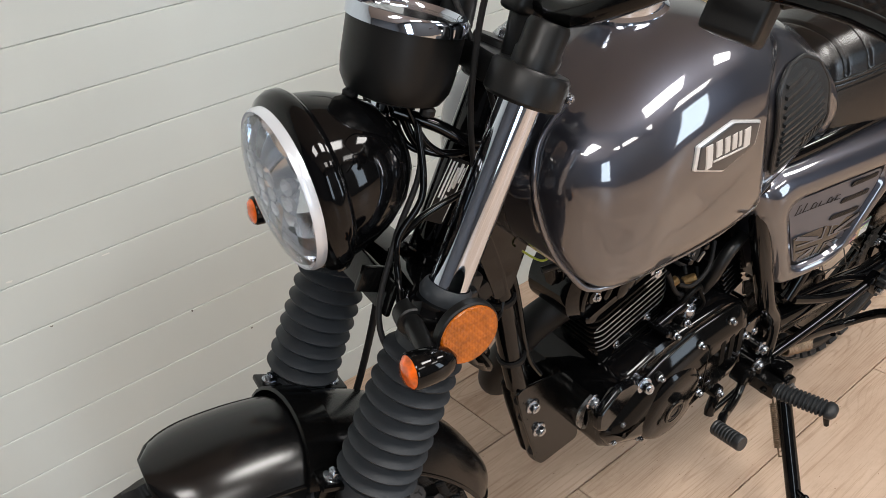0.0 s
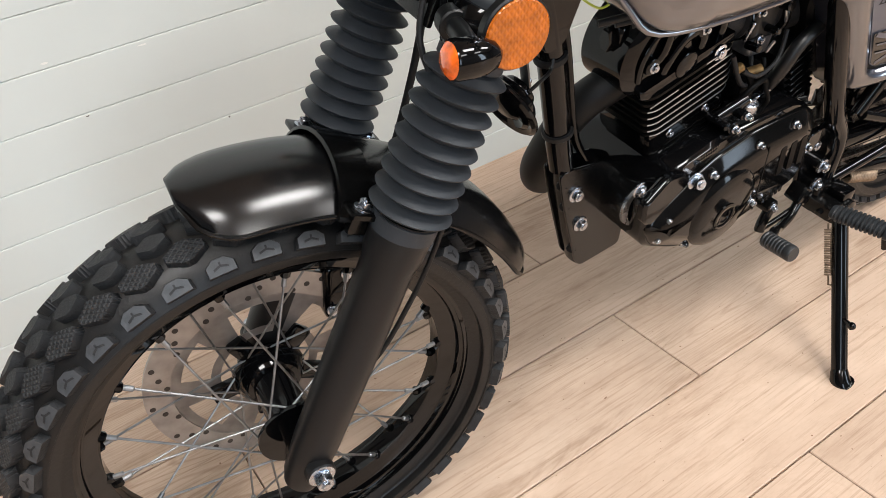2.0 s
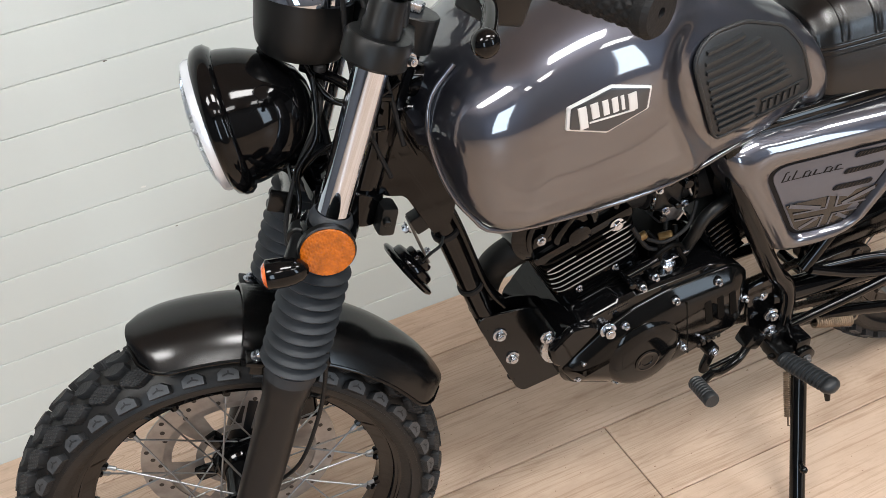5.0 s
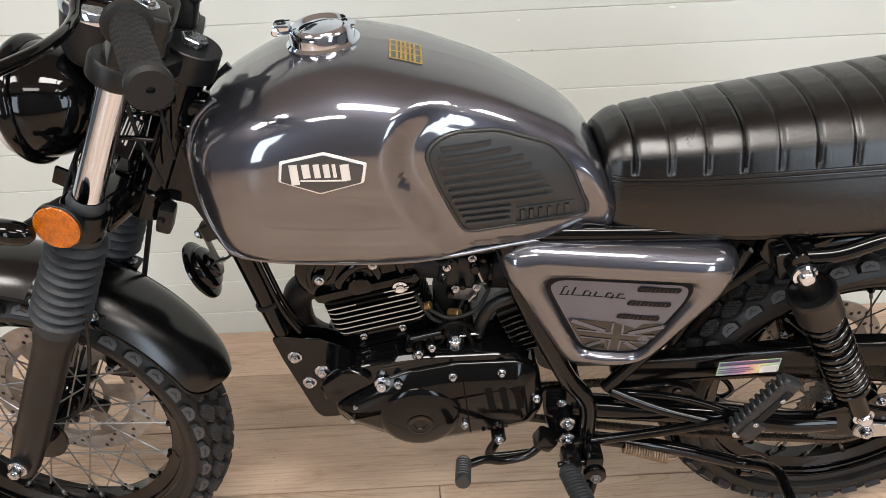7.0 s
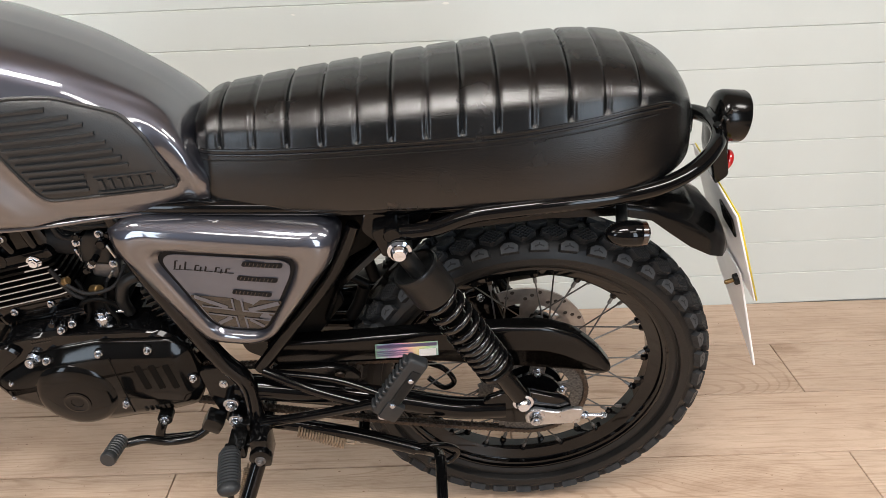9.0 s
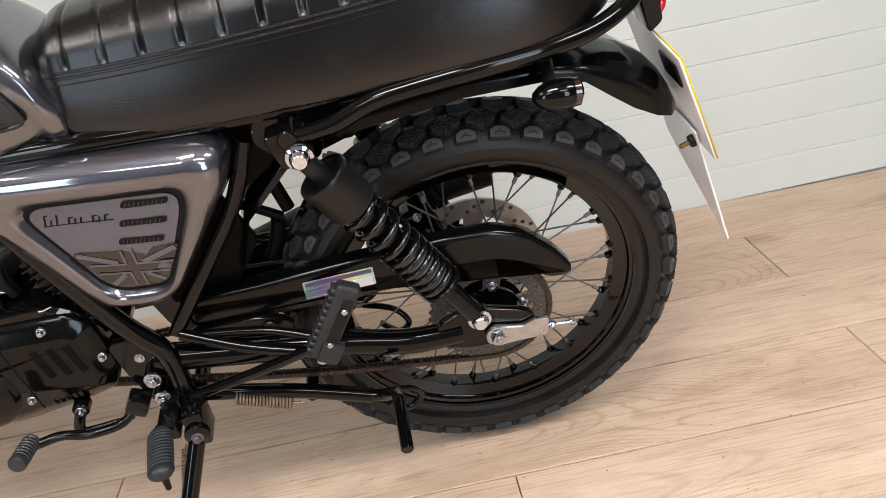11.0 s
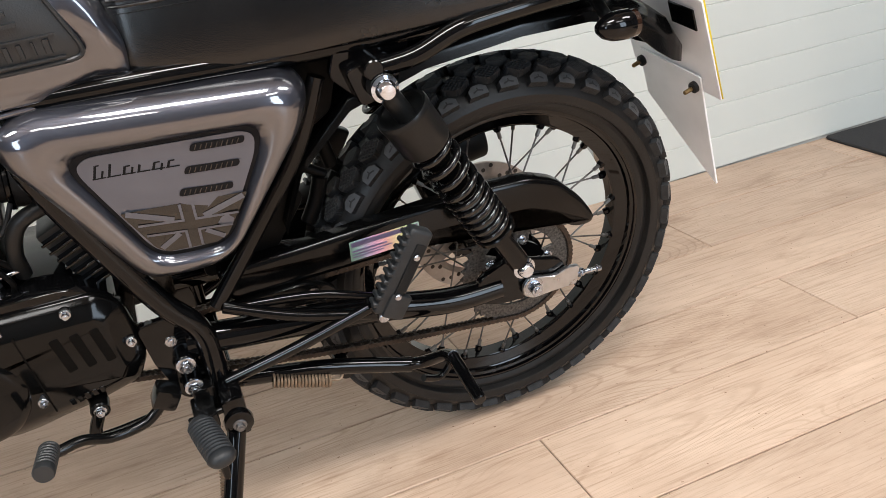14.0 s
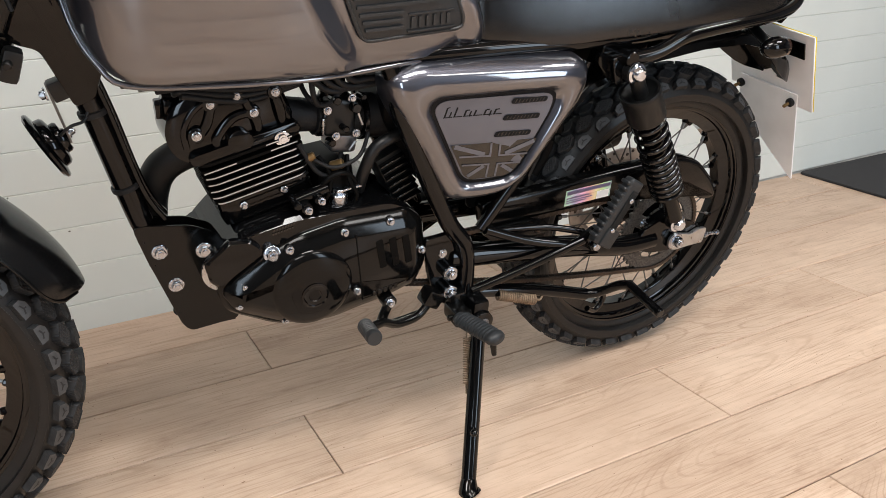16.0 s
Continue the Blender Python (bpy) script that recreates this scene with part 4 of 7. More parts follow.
def guard(a0, a1, r, half, drop, n=40, k=14, lip=True):
    bm = B()
    rows = []
    for th in (0.0, 0.0022):
        rows.append([])
        for i in range(n + 1):
            a = radians(a0 + (a1 - a0) * i / n)
            row = []
            e = min(i, n - i) / n
            trim = edge(e)
            for j in range(k + 1):
                u = (2 * j / k - 1)
                w = half * u * trim
                rr = r - drop * abs(u) ** 2.6 * trim - th
                row.append(bm.verts.new((rr * math.sin(a), w, rr * math.cos(a))))
            rows[-1].append(row)
    for g in rows:
        for p, q in zip(g, g[1:]):
            for j in range(k):
                bm.faces.new((p[j], p[j + 1], q[j + 1], q[j]))
    o, i_ = rows
    for j in (0, k):
        for x in range(n):
            bm.faces.new((o[x][j], o[x + 1][j], i_[x + 1][j], i_[x][j]))
    for x in (0, n):
        for j in range(k):
            bm.faces.new((o[x][j], o[x][j + 1], i_[x][j + 1], i_[x][j]))
    return bm


bm = guard(-34, 45, 0.347, 0.070, 0.034)
bm.transform(Matrix.Translation((0.005, -0.004, -0.012)))
mudguard = part("front_mudguard", bm, GUARD, bike, "satin black steel front mudguard")
bm = B()
loop = []
for s in (-1, 1):
    for k in range(61):
        e = k / 60 if s > 0 else 1 - k / 60
        a, q = radians(-34 + 79 * e), edge(min(e, 1 - e))
        r = 0.3475 - 0.034 * q
        loop.append((0.005 + r * math.sin(a), s * 0.0705 * q - 0.004, r * math.cos(a) - 0.012))
tube(bm, loop + loop[:1], 0.0024, 8, smooth=False)
part("rolled_edge", bm, SATIN, mudguard)
bm = B()
arc = []
for k in range(13):
    a = radians(-78 + 13 * k)
    arc.append((-0.036, 0.076 * math.sin(a) - 0.004, 0.283 + 0.0525 * math.cos(a)))
strip = []
for x, y, z in arc:
    k = Vector((0, y + 0.004, z - 0.283)).normalized()
    strip.append([bm.verts.new(Vector((x, y, z)) + k * o + Vector((dx, 0, 0))) for dx, o in ((-0.019, 0), (-0.018, 0.004), (0.018, 0.004), (0.019, 0))])
for p, q in zip(strip, strip[1:]):
    for k in range(4):
        bm.faces.new((p[k], p[(k + 1) % 4], q[(k + 1) % 4], q[k]))
bm.faces.new(strip[0])
bm.faces.new(strip[-1])
part("mudguard_strap", bm, SATIN, mudguard, "black strap over the mudguard")
bm = B()
for s in (-1, 1):
    block(bm, (-0.034, s * 0.080 - 0.004, 0.309), (0.034, 0.028, 0.006), bevel=0.002)
    block(bm, (-0.020, s * 0.078, 0.296), (0.046, 0.012, 0.030), bevel=0.004)
    block(bm, (0.040, s * 0.072, 0.309), (0.030, 0.030, 0.006), bevel=0.002)
    block(bm, (0.004, s * 0.070, 0.300), (0.090, 0.006, 0.022), bevel=0.002)
part("mudguard_bracket", bm, SATIN, mudguard, "black mudguard stay")
bm = B()
for s in (-1, 1):
    hexbolt(bm, (-0.036, s * 0.080 - 0.004, 0.312), (0, 0, 1), 0.0066, 0.006)
    hexbolt(bm, (0.040, s * 0.072, 0.312), (0, 0, 1), 0.0060, 0.005)
part("bolt", bm, ZINC, mudguard)

# cables and hoses at the front
def cable(name, pts, r, mat=None, parent=None, label=""):
    bm = B()
    tube(bm, pts, r, 10, 8)
    return part(name, bm, mat or RUBBER, parent or bike, label)


cable("speedometer_cable", [(-0.03, 0.015, 0.675), (-0.02, -0.03, 0.62), (-0.035, -0.052, 0.55), (-0.03, -0.068, 0.47), (0.02, -0.112, 0.40), (0.048, -0.100, 0.30), (0.060, -0.085, 0.20), (0.055, -0.070, 0.10), (0.015, -0.045, 0.02)], 0.0029, None, None, "black speedometer cable beside the fork")
cable("brake_hose", [(0.050, 0.19, 0.885), (-0.035, 0.15, 0.80), (-0.03, 0.085, 0.66), (0.035, 0.060, 0.50), (0.065, 0.055, 0.33), (0.080, 0.075, 0.16)], 0.0042, None, None, "black hydraulic brake hose")
cable("wiring_loom", [(-0.045, 0.0, 0.655), (-0.01, -0.020, 0.655), (0.020, -0.036, 0.650), (0.050, -0.040, 0.655)], 0.0062, GLOSS, None, "black taped wiring loom behind the headlamp")
cable("clutch_cable", [(0.02, -0.225, 0.86), (-0.06, -0.15, 0.86), (-0.045, -0.07, 0.80), (-0.012, -0.052, 0.70), (0.03, -0.05, 0.62), (0.075, -0.045, 0.56)], 0.0028)
cable("throttle_cable", [(0.04, 0.23, 0.87), (-0.05, 0.12, 0.87), (-0.02, 0.03, 0.78), (0.03, -0.035, 0.69), (0.08, -0.04, 0.60)], 0.0028)
for i in range(3):
    y = -0.030 + 0.030 * i
    cable("wiring_loom", [(-0.048, y * 0.6, 0.668), (-0.020, y * 0.5 - 0.012, 0.640 - 0.006 * i), (0.004, y * 0.4 - 0.026, 0.636 - 0.004 * i), (0.034, y * 0.3 - 0.034, 0.652 - 0.006 * i), (0.056, -0.036 + 0.008 * i, 0.672)], 0.0040 if i % 2 else 0.0030, GLOSS)
cable("wiring_loom", [(-0.036, -0.028, 0.655), (-0.022, -0.050, 0.600), (-0.034, -0.054, 0.555), (-0.026, -0.064, 0.520), (-0.030, -0.085, 0.503)], 0.0032, GLOSS, None, "thin black indicator lead")
cable("wiring_loom", [(0.050, -0.048, 0.620), (0.012, -0.064, 0.612), (-0.018, -0.056, 0.580), (-0.030, -0.046, 0.545)], 0.0034, GLOSS)

# frame data plate on the head stock
NOW[0] = BODY
bm = B()
rod(bm, f_head + f_up * 0.515, f_head + f_up * 0.705, 0.026, seg=32)
headstock = part("headstock", bm, GLOSS, bike, "gloss black steering head")
NOW[0] = BODY

# ---- tank ----
def curve(keys, x):
    """Smooth value at x through (x, value) keys."""
    xs, ys = [k[0] for k in keys], [k[1] for k in keys]
    if x <= xs[0]:
        return ys[0]
    if x >= xs[-1]:
        return ys[-1]
    i = max(j for j in range(len(xs)) if xs[j] <= x)
    i = min(i, len(xs) - 2)

    def slope(j):
        if j == 0 or j == len(xs) - 1:
            a, b = (0, 1) if j == 0 else (-2, -1)
            return (ys[b] - ys[a]) / (xs[b] - xs[a])
        return (ys[j + 1] - ys[j - 1]) / (xs[j + 1] - xs[j - 1])

    h = xs[i + 1] - xs[i]
    t = (x - xs[i]) / h
    return (2 * t ** 3 - 3 * t ** 2 + 1) * ys[i] + (t ** 3 - 2 * t ** 2 + t) * h * slope(i) + (-2 * t ** 3 + 3 * t ** 2) * ys[i + 1] + (t ** 3 - t ** 2) * h * slope(i + 1)


def sstep(a, b, x):
    t = min(max((x - a) / (b - a), 0), 1)
    return t * t * (3 - 2 * t)


def inside(poly, p):
    """Signed distance to a closed outline, positive inside."""
    p = Vector(p)
    d, odd = 9.0, False
    for a, b in zip(poly, poly[1:] + poly[:1]):
        a, b = Vector(a), Vector(b)
        t = min(max((p - a).dot(b - a) / max((b - a).length_squared, 1e-9), 0), 1)
        d = min(d, (p - a - (b - a) * t).length)
        if (a.y > p.y) != (b.y > p.y) and p.x < (b.x - a.x) * (p.y - a.y) / (b.y - a.y) + a.x:
            odd = not odd
    return d if odd else -d


T0, T1 = 0.745, 1.290
TOP = [(0.745, 0.864), (0.757, 0.890), (0.775, 0.912), (0.821, 0.940), (0.865, 0.960), (0.92, 0.974), (0.963, 0.975), (1.018, 0.965), (1.08, 0.946), (1.143, 0.921), (1.20, 0.889), (1.235, 0.865), (1.267, 0.830), (1.290, 0.785)]
BOT = [(0.745, 0.830), (0.751, 0.795), (0.763, 0.765), (0.782, 0.740), (0.808, 0.727), (0.88, 0.724), (1.03, 0.718), (1.18, 0.716), (1.29, 0.718)]
WID = [(0.745, 0.060), (0.754, 0.090), (0.768, 0.113), (0.790, 0.132), (0.83, 0.147), (0.87, 0.151), (0.93, 0.153), (0.99, 0.152), (1.06, 0.146), (1.14, 0.134), (1.22, 0.118), (1.27, 0.102), (1.29, 0.088)]
SCOOP = [tuple(p) for p in rounded([(1.004, 0.915), (1.058, 0.941), (1.168, 0.906), (1.234, 0.876), (1.264, 0.818), (1.284, 0.700), (1.085, 0.700), (1.030, 0.790), (0.996, 0.860)], 0.03, 4)]
SECT = [(0.0, 0.0), (0.45, 0.0), (0.80, 0.004), (0.90, 0.05), (0.955, 0.17), (0.99, 0.38), (1.0, 0.52), (0.975, 0.66), (0.90, 0.79), (0.77, 0.885), (0.55, 0.955), (0.28, 0.99), (0.0, 1.0)]


def tank_section(x, n=64):
    zb, zt, w = curve(BOT, x), curve(TOP, x), curve(WID, x)
    pts = [Vector((w * a, zb + (zt - zb) * b)) for a, b in SECT]
    line = spline([(p.x, p.y, 0) for p in pts], 9)
    out = []
    for p in line:
        l, h = max(p.x, 0.0), p.y
        if l > 0.4 * w:
            dist = inside(SCOOP, (x, h))
            depth = 0.019 * sstep(-0.015, 0.030, dist)
            l -= depth * sstep(0.4, 0.7, l / w)
        out.append((l, h))
    return out


def tank_side(x, h):
    """How far out the tank's flank is at x, h."""
    sec = tank_section(x)
    best = 0.0
    for (l0, h0), (l1, h1) in zip(sec, sec[1:]):
        if (h0 - h) * (h1 - h) <= 0 and abs(h1 - h0) > 1e-9:
            best = max(best, l0 + (l1 - l0) * (h - h0) / (h1 - h0))
    return best


bm = B()
NX = 190
rings = []
for i in range(NX + 1):
    x = T0 + (T1 - T0) * i / NX
    sec = tank_section(x)
    ring = [(x, -l, h) for l, h in sec] + [(x, l, h) for l, h in sec[-2:0:-1]]
    rings.append([bm.verts.new(p) for p in ring])
for p, q in zip(rings, rings[1:]):
    for k in range(len(p)):
        bm.faces.new((p[k], p[(k + 1) % len(p)], q[(k + 1) % len(p)], q[k]))
for ring, dx in ((rings[0], -0.012), (rings[-1], 0.006)):
    c = sum((v.co for v in ring), Vector()) / len(ring)
    mid = [bm.verts.new(c + (v.co - c) * 0.86 + Vector((dx * 0.8, 0, 0))) for v in ring]
    for k in range(len(ring)):
        bm.faces.new((ring[k], ring[(k + 1) % len(ring)], mid[(k + 1) % len(ring)], mid[k]))
    tip = bm.verts.new(c + Vector((dx, 0, 0)))
    for k in range(len(ring)):
        bm.faces.new((mid[k], mid[(k + 1) % len(ring)], tip))
tank = part("fuel_tank", bm, PAINT, bike, "metallic grey fuel tank with ribbed knee pads", smooth=60)

# welded lip along the tank's front and lower edge
for s in (-1, 1):
    bm = B()
    line = []
    for x, h in ((0.790, 0.922), (0.760, 0.893), (0.748, 0.860), (0.748, 0.828), (0.756, 0.785), (0.772, 0.752), (0.800, 0.727), (0.90, 0.720), (1.03, 0.715), (1.16, 0.713), (1.25, 0.714), (1.285, 0.718)):
        line.append((x - 0.002, s * (max(tank_side(max(x, T0), max(h, curve(BOT, max(x, T0)) + 0.004)) * 0.93, 0.05) + 0.002), h))
    tube(bm, line, 0.0036, 12, 4)
    part("tank_seam", bm, PAINT, tank)


def tank_patch(poly, lift, thick, s=-1, grid=0.006, mat=None, name="", parent=None, label="", r=0.004):
    """A thin plate that follows the tank's flank within an outline in (x, h)."""
    line = rounded(poly, r, 3)
    cx = sum((p for p in line), Vector((0, 0))) / len(line)
    bm = B()
    fr = [1.0, 0.985, 0.94, 0.8, 0.55, 0.3]
    rings = []
    for j, f in enumerate(fr):
        ring = []
        for p in line:
            q = cx + (p - cx) * f
            up = lift if j == 0 else lift + thick * (0.7 if j == 1 else 1.0)
            ring.append(bm.verts.new((q.x, s * (tank_side(q.x, q.y) + up), q.y)))
        rings.append(ring)
    k = len(line)
    for p, q in zip(rings, rings[1:]):
        for i in range(k):
            bm.faces.new((p[i], p[(i + 1) % k], q[(i + 1) % k], q[i]))
    mid = bm.verts.new((cx.x, s * (tank_side(cx.x, cx.y) + lift + thick), cx.y))
    for i in range(k):
        bm.faces.new((rings[-1][i], rings[-1][(i + 1) % k], mid))
    return part(name, bm, mat, parent, label, smooth=30)


def tank_strip(bm, a, b, s, lift, wide, high, n=10):
    """A bar that follows the tank's flank from a to b."""
    line = []
    for i in range(n + 1):
        t = i / n
        x, h = a[0] + (b[0] - a[0]) * t, a[1] + (b[1] - a[1]) * t
        line.append((x, h, tank_side(x, h) + lift))
    rows = []
    d = (Vector(b) - Vector(a)).normalized()
    nn = Vector((-d.y, d.x))
    for x, h, l in line:
        rows.append([bm.verts.new((x + nn.x * w, s * (l + u), h + nn.y * w)) for w, u in ((-wide, -0.002), (-wide * 0.7, high), (wide * 0.7, high), (wide, -0.002))])
    for p, q in zip(rows, rows[1:]):
        for i in range(3):
            bm.faces.new((p[i], p[i + 1], q[i + 1], q[i]))
    for p in (rows[0], rows[-1]):
        bm.faces.new(p)


PAD = [(1.0415, 0.877), (1.054, 0.893), (1.078, 0.899), (1.130, 0.893), (1.200, 0.863), (1.226, 0.833), (1.253, 0.768), (1.250, 0.757), (1.090, 0.757), (1.078, 0.780), (1.054, 0.838)]
RIBS = [(1.0600, 1.121, 0.8835), (1.0572, 1.146, 0.8720), (1.0580, 1.161, 0.8610), (1.0604, 1.172, 0.8490), (1.0642, 1.183, 0.8370), (1.0680, 1.189, 0.8255), (1.0718, 1.197, 0.8145), (1.0762, 1.203, 0.8035), (1.0808, 1.147, 0.7930), (1.0858, 1.147, 0.7830), (1.0900, 1.147, 0.7730)]
HEXA = [(0.872, 0.887), (0.9245, 0.898), (0.9735, 0.883), (0.9685, 0.8585), (0.916, 0.845), (0.868, 0.8625)]
for s in (-1, 1):
    pad = tank_patch(PAD, 0.0, 0.005, s, mat=PAD_RUBBER, name="knee_pad", parent=tank, label="black ribbed rubber knee pad", r=0.012)
    for xa, xb, h in RIBS:
        bm = B()
        tank_strip(bm, (xa, h), (xb, h - 0.001), s, 0.005, 0.0026, 0.0036)
        part("rib", bm, PAD_RUBBER, pad)
    # raised rim round the pad
    bm = B()
    rimline = [tuple(q) for q in rounded(PAD, 0.012, 3)]
    tube(bm, [(x, s * (tank_side(x, h) + 0.0036), h) for x, h in rimline + rimline[:1]], 0.0026, 8, smooth=False)
    part("pad_rim", bm, PAD_RUBBER, pad)
    bm = B()
    for (xa, ha), (xb, hb) in (((1.156, 0.7875), (1.232, 0.7865)), ((1.156, 0.7640), (1.236, 0.7630))):
        tank_strip(bm, (xa, ha), (xb, hb), s, 0.005, 0.0012, 0.0022)
    for i, w_ in enumerate((0.0036, 0.0030, 0.0026, 0.0026, 0.0014, 0.0036)):
        x = 1.164 + i * 0.0118
        tank_strip(bm, (x, 0.7685), (x - 0.001, 0.7830), s, 0.005, w_, 0.0022, 3)
    part("pad_lettering_block", bm, PAD_RUBBER, pad)
    badge = tank_patch(HEXA, 0.0005, 0.0022, s, mat=BADGE_SILVER, name="tank_badge", parent=tank, label="dark hexagonal badge with a silver border", r=0.002)
    cx, ch = 0.921, 0.872
    tank_patch([(cx + (x - cx) * 0.925, ch + (h - ch) * 0.90) for x, h in HEXA], 0.003, 0.0006, s, mat=BADGE_DARK, name="badge_field", parent=badge, r=0.002)
    bm = B()
    for x, half_, low_, top_ in ((0.8885, 0.0062, 0.8600, 0.8845), (0.9025, 0.0056, 0.8685, 0.8850), (0.9150, 0.0046, 0.8685, 0.8850), (0.9262, 0.0046, 0.8685, 0.8848), (0.9352, 0.0026, 0.8685, 0.8846), (0.9475, 0.0066, 0.8640, 0.8840)):
        tank_strip(bm, (x + 0.0006, low_), (x - 0.0006, top_), s, 0.0038, half_, 0.0006, 3)
    tank_strip(bm, (0.895, 0.8650), (0.949, 0.8640), s, 0.0038, 0.0012, 0.0006, 6)
    part("badge_mark", bm, BADGE_SILVER, badge)

# filler cap and top decal
bm = B()
ct = Vector((0.922, 0.0, 0.970))
cu = Vector((-0.08, 0, 1)).normalized()
lathe(bm, [(0.046, -0.008), (0.046, 0.002), (0.041, 0.005), (0.040, 0.014), (0.0385, 0.020), (0.034, 0.0235), (0.029, 0.022), (0.027, 0.020), (0.012, 0.0245), (0, 0.025)], ct, ct + cu, 48)
cap = part("filler_cap", bm, CHROME, tank, "polished chrome hinged filler cap")
bm = B()
block(bm, ct + cu * 0.020 + Vector((-0.047, 0, 0)), (0.020, 0.024, 0.012), bevel=0.003)
rod(bm, ct + cu * 0.018 + Vector((-0.054, -0.016, 0)), ct + cu * 0.018 + Vector((-0.054, 0.016, 0)), 0.005, seg=14)
block(bm, ct + cu * 0.020 + Vector((0.036, 0, 0)), (0.014, 0.014, 0.008), bevel=0.003)
part("hinge", bm, CHROME, cap)
bm = B()
for i in range(15):
    for j in range(23):
        edge = i in (0, 14) or j in (0, 8, 15, 22)
        if not edge and (i in (1, 13) or (i % 2 == 0) or (7 * i + 5 * j + i * j) % 4 == 0):
            continue
        q = []
        for a, b in ((i, j), (i + 1, j), (i + 1, j + 1), (i, j + 1)):
            x, l = 1.003 + 0.040 * a / 15, -0.048 + 0.050 * b / 23
            sec = tank_section(x)
            h = max(np.interp(abs(l), [p[0] for p in sec[::-1][:60]], [p[1] for p in sec[::-1][:60]]), 0)
            q.append(bm.verts.new((x, l, h + 0.0012)))
        bm.faces.new(q)
bmesh.ops.remove_doubles(bm, verts=bm.verts, dist=1e-6)
decal = part("warning_decal", bm, DECAL_GOLD, tank, "gold foil warning decal with unreadable print")

# ---- seat ----
S_TOP = [(1.280, 0.836), (1.300, 0.850), (1.355, 0.860), (1.471, 0.877), (1.622, 0.897), (1.771, 0.911), (1.846, 0.906), (1.894, 0.888), (1.928, 0.862), (1.952, 0.812)]
S_SEAM = [(1.280, 0.797), (1.40, 0.805), (1.546, 0.818), (1.687, 0.832), (1.792, 0.848), (1.859, 0.858), (1.905, 0.852), (1.952, 0.802)]
S_BOT = [(1.280, 0.730), (1.32, 0.720), (1.393, 0.716), (1.542, 0.724), (1.690, 0.731), (1.800, 0.739), (1.872, 0.747), (1.925, 0.758), (1.952, 0.776)]
S_WID = [(1.280, 0.068), (1.30, 0.078), (1.40, 0.095), (1.55, 0.110), (1.70, 0.120), (1.80, 0.118), (1.86, 0.108), (1.905, 0.088), (1.937, 0.058), (1.952, 0.020)]
PLEATS = [1.310 + 0.0452 * i for i in range(13)]


def seat_ring(x):
    t, m, b, w = curve(S_TOP, x), curve(S_SEAM, x), curve(S_BOT, x), curve(S_WID, x)
    m = min(m, t - 0.012)
    pts = [(0.0, b), (w * 0.7, b), (w * 1.08, b + 0.004), (w * 1.15, b + (m - b) * 0.16), (w * 1.10, b + (m - b) * 0.55), (w * 1.0, m - 0.003), (w * 0.97, m + (t - m) * 0.12), (w * 0.86, m + (t - m) * 0.50), (w * 0.60, m + (t - m) * 0.83), (w * 0.3, t - (t - m) * 0.04), (0.0, t)]
    line = spline([(p[0], p[1], 0) for p in pts], 5)
    out = []
    g = 0.0
    for px in PLEATS:
        d = abs(x - px - 0.004)
        g = max(g, math.exp(-(d / 0.0026) ** 2))
    for p in line:
        l, h = p.x, p.y
        if h > m + 0.002 and l >= 0:
            f = sstep(m + 0.002, m + 0.010, h) * g * 0.0042
            c = Vector((l, h - (m - 0.02))).normalized() if l or h else Vector((0, 1))
            l, h = max(l - c.x * f, 0), h - c.y * f
        out.append((max(l, 0), h))
    return out


bm = B()
rings = []
NS = 260
for i in range(NS + 1):
    x = 1.283 + (1.951 - 1.283) * i / NS
    sec = seat_ring(x)
    ring = [(x, -l, h) for l, h in sec] + [(x, l, h) for l, h in sec[-2:0:-1]]
    rings.append([bm.verts.new(p) for p in ring])
for p, q in zip(rings, rings[1:]):
    for k in range(len(p)):
        bm.faces.new((p[k], p[(k + 1) % len(p)], q[(k + 1) % len(p)], q[k]))
for ring, dx in ((rings[0], -0.006), (rings[-1], 0.003)):
    c = sum((v.co for v in ring), Vector()) / len(ring)
    tip = bm.verts.new(c + Vector((dx, 0, 0)))
    mid = [bm.verts.new(c + (v.co - c) * 0.9 + Vector((dx, 0, 0))) for v in ring]
    for k in range(len(ring)):
        bm.faces.new((ring[k], ring[(k + 1) % len(ring)], mid[(k + 1) % len(ring)], mid[k]))
        bm.faces.new((mid[k], mid[(k + 1) % len(ring)], tip))
seat = part("seat", bm, VINYL, bike, "long black pleated vinyl seat with stitched seams", smooth=70)
for s in (-1, 1):
    bm = B()
    for dz, w in ((0.0, 1.0), (0.006, 0.985)):
        line = []
        for i in range(90):
            x = 1.286 + (1.895 - 1.286) * i / 89
            m = min(curve(S_SEAM, x), curve(S_TOP, x) - 0.012)
            line.append((x, s * curve(S_WID, x) * 1.0 * w, m - 0.003 + dz))
        tube(bm, line, 0.0019, 8, smooth=False)
    part("piping", bm, VINYL, seat)
    bm = B()
    for i in range(150):
        x = 1.290 + 0.59 * i / 150
        m = min(curve(S_SEAM, x), curve(S_TOP, x) - 0.012)
        l = curve(S_WID, x)
        block(bm, (x, s * (l * 1.03 + 0.0004), m - 0.0095), (0.0026, 0.0012, 0.0010), bevel=0)
    part("stitching", bm, RUBBER, seat)
bm = B()
for h, l0 in ((0.735, 0.085),):
    slab(bm, [(1.30, -0.085), (1.55, -0.11), (1.80, -0.11), (1.90, -0.05), (1.90, 0.05), (1.80, 0.11), (1.55, 0.11), (1.30, 0.085)], 0.0, 0.014, 0.03, 0.003)
bm.transform(Matrix(((1, 0, 0, 0), (0, 0, 1, 0), (0.018, 1, 0, 0.688), (0, 0, 0, 1))))
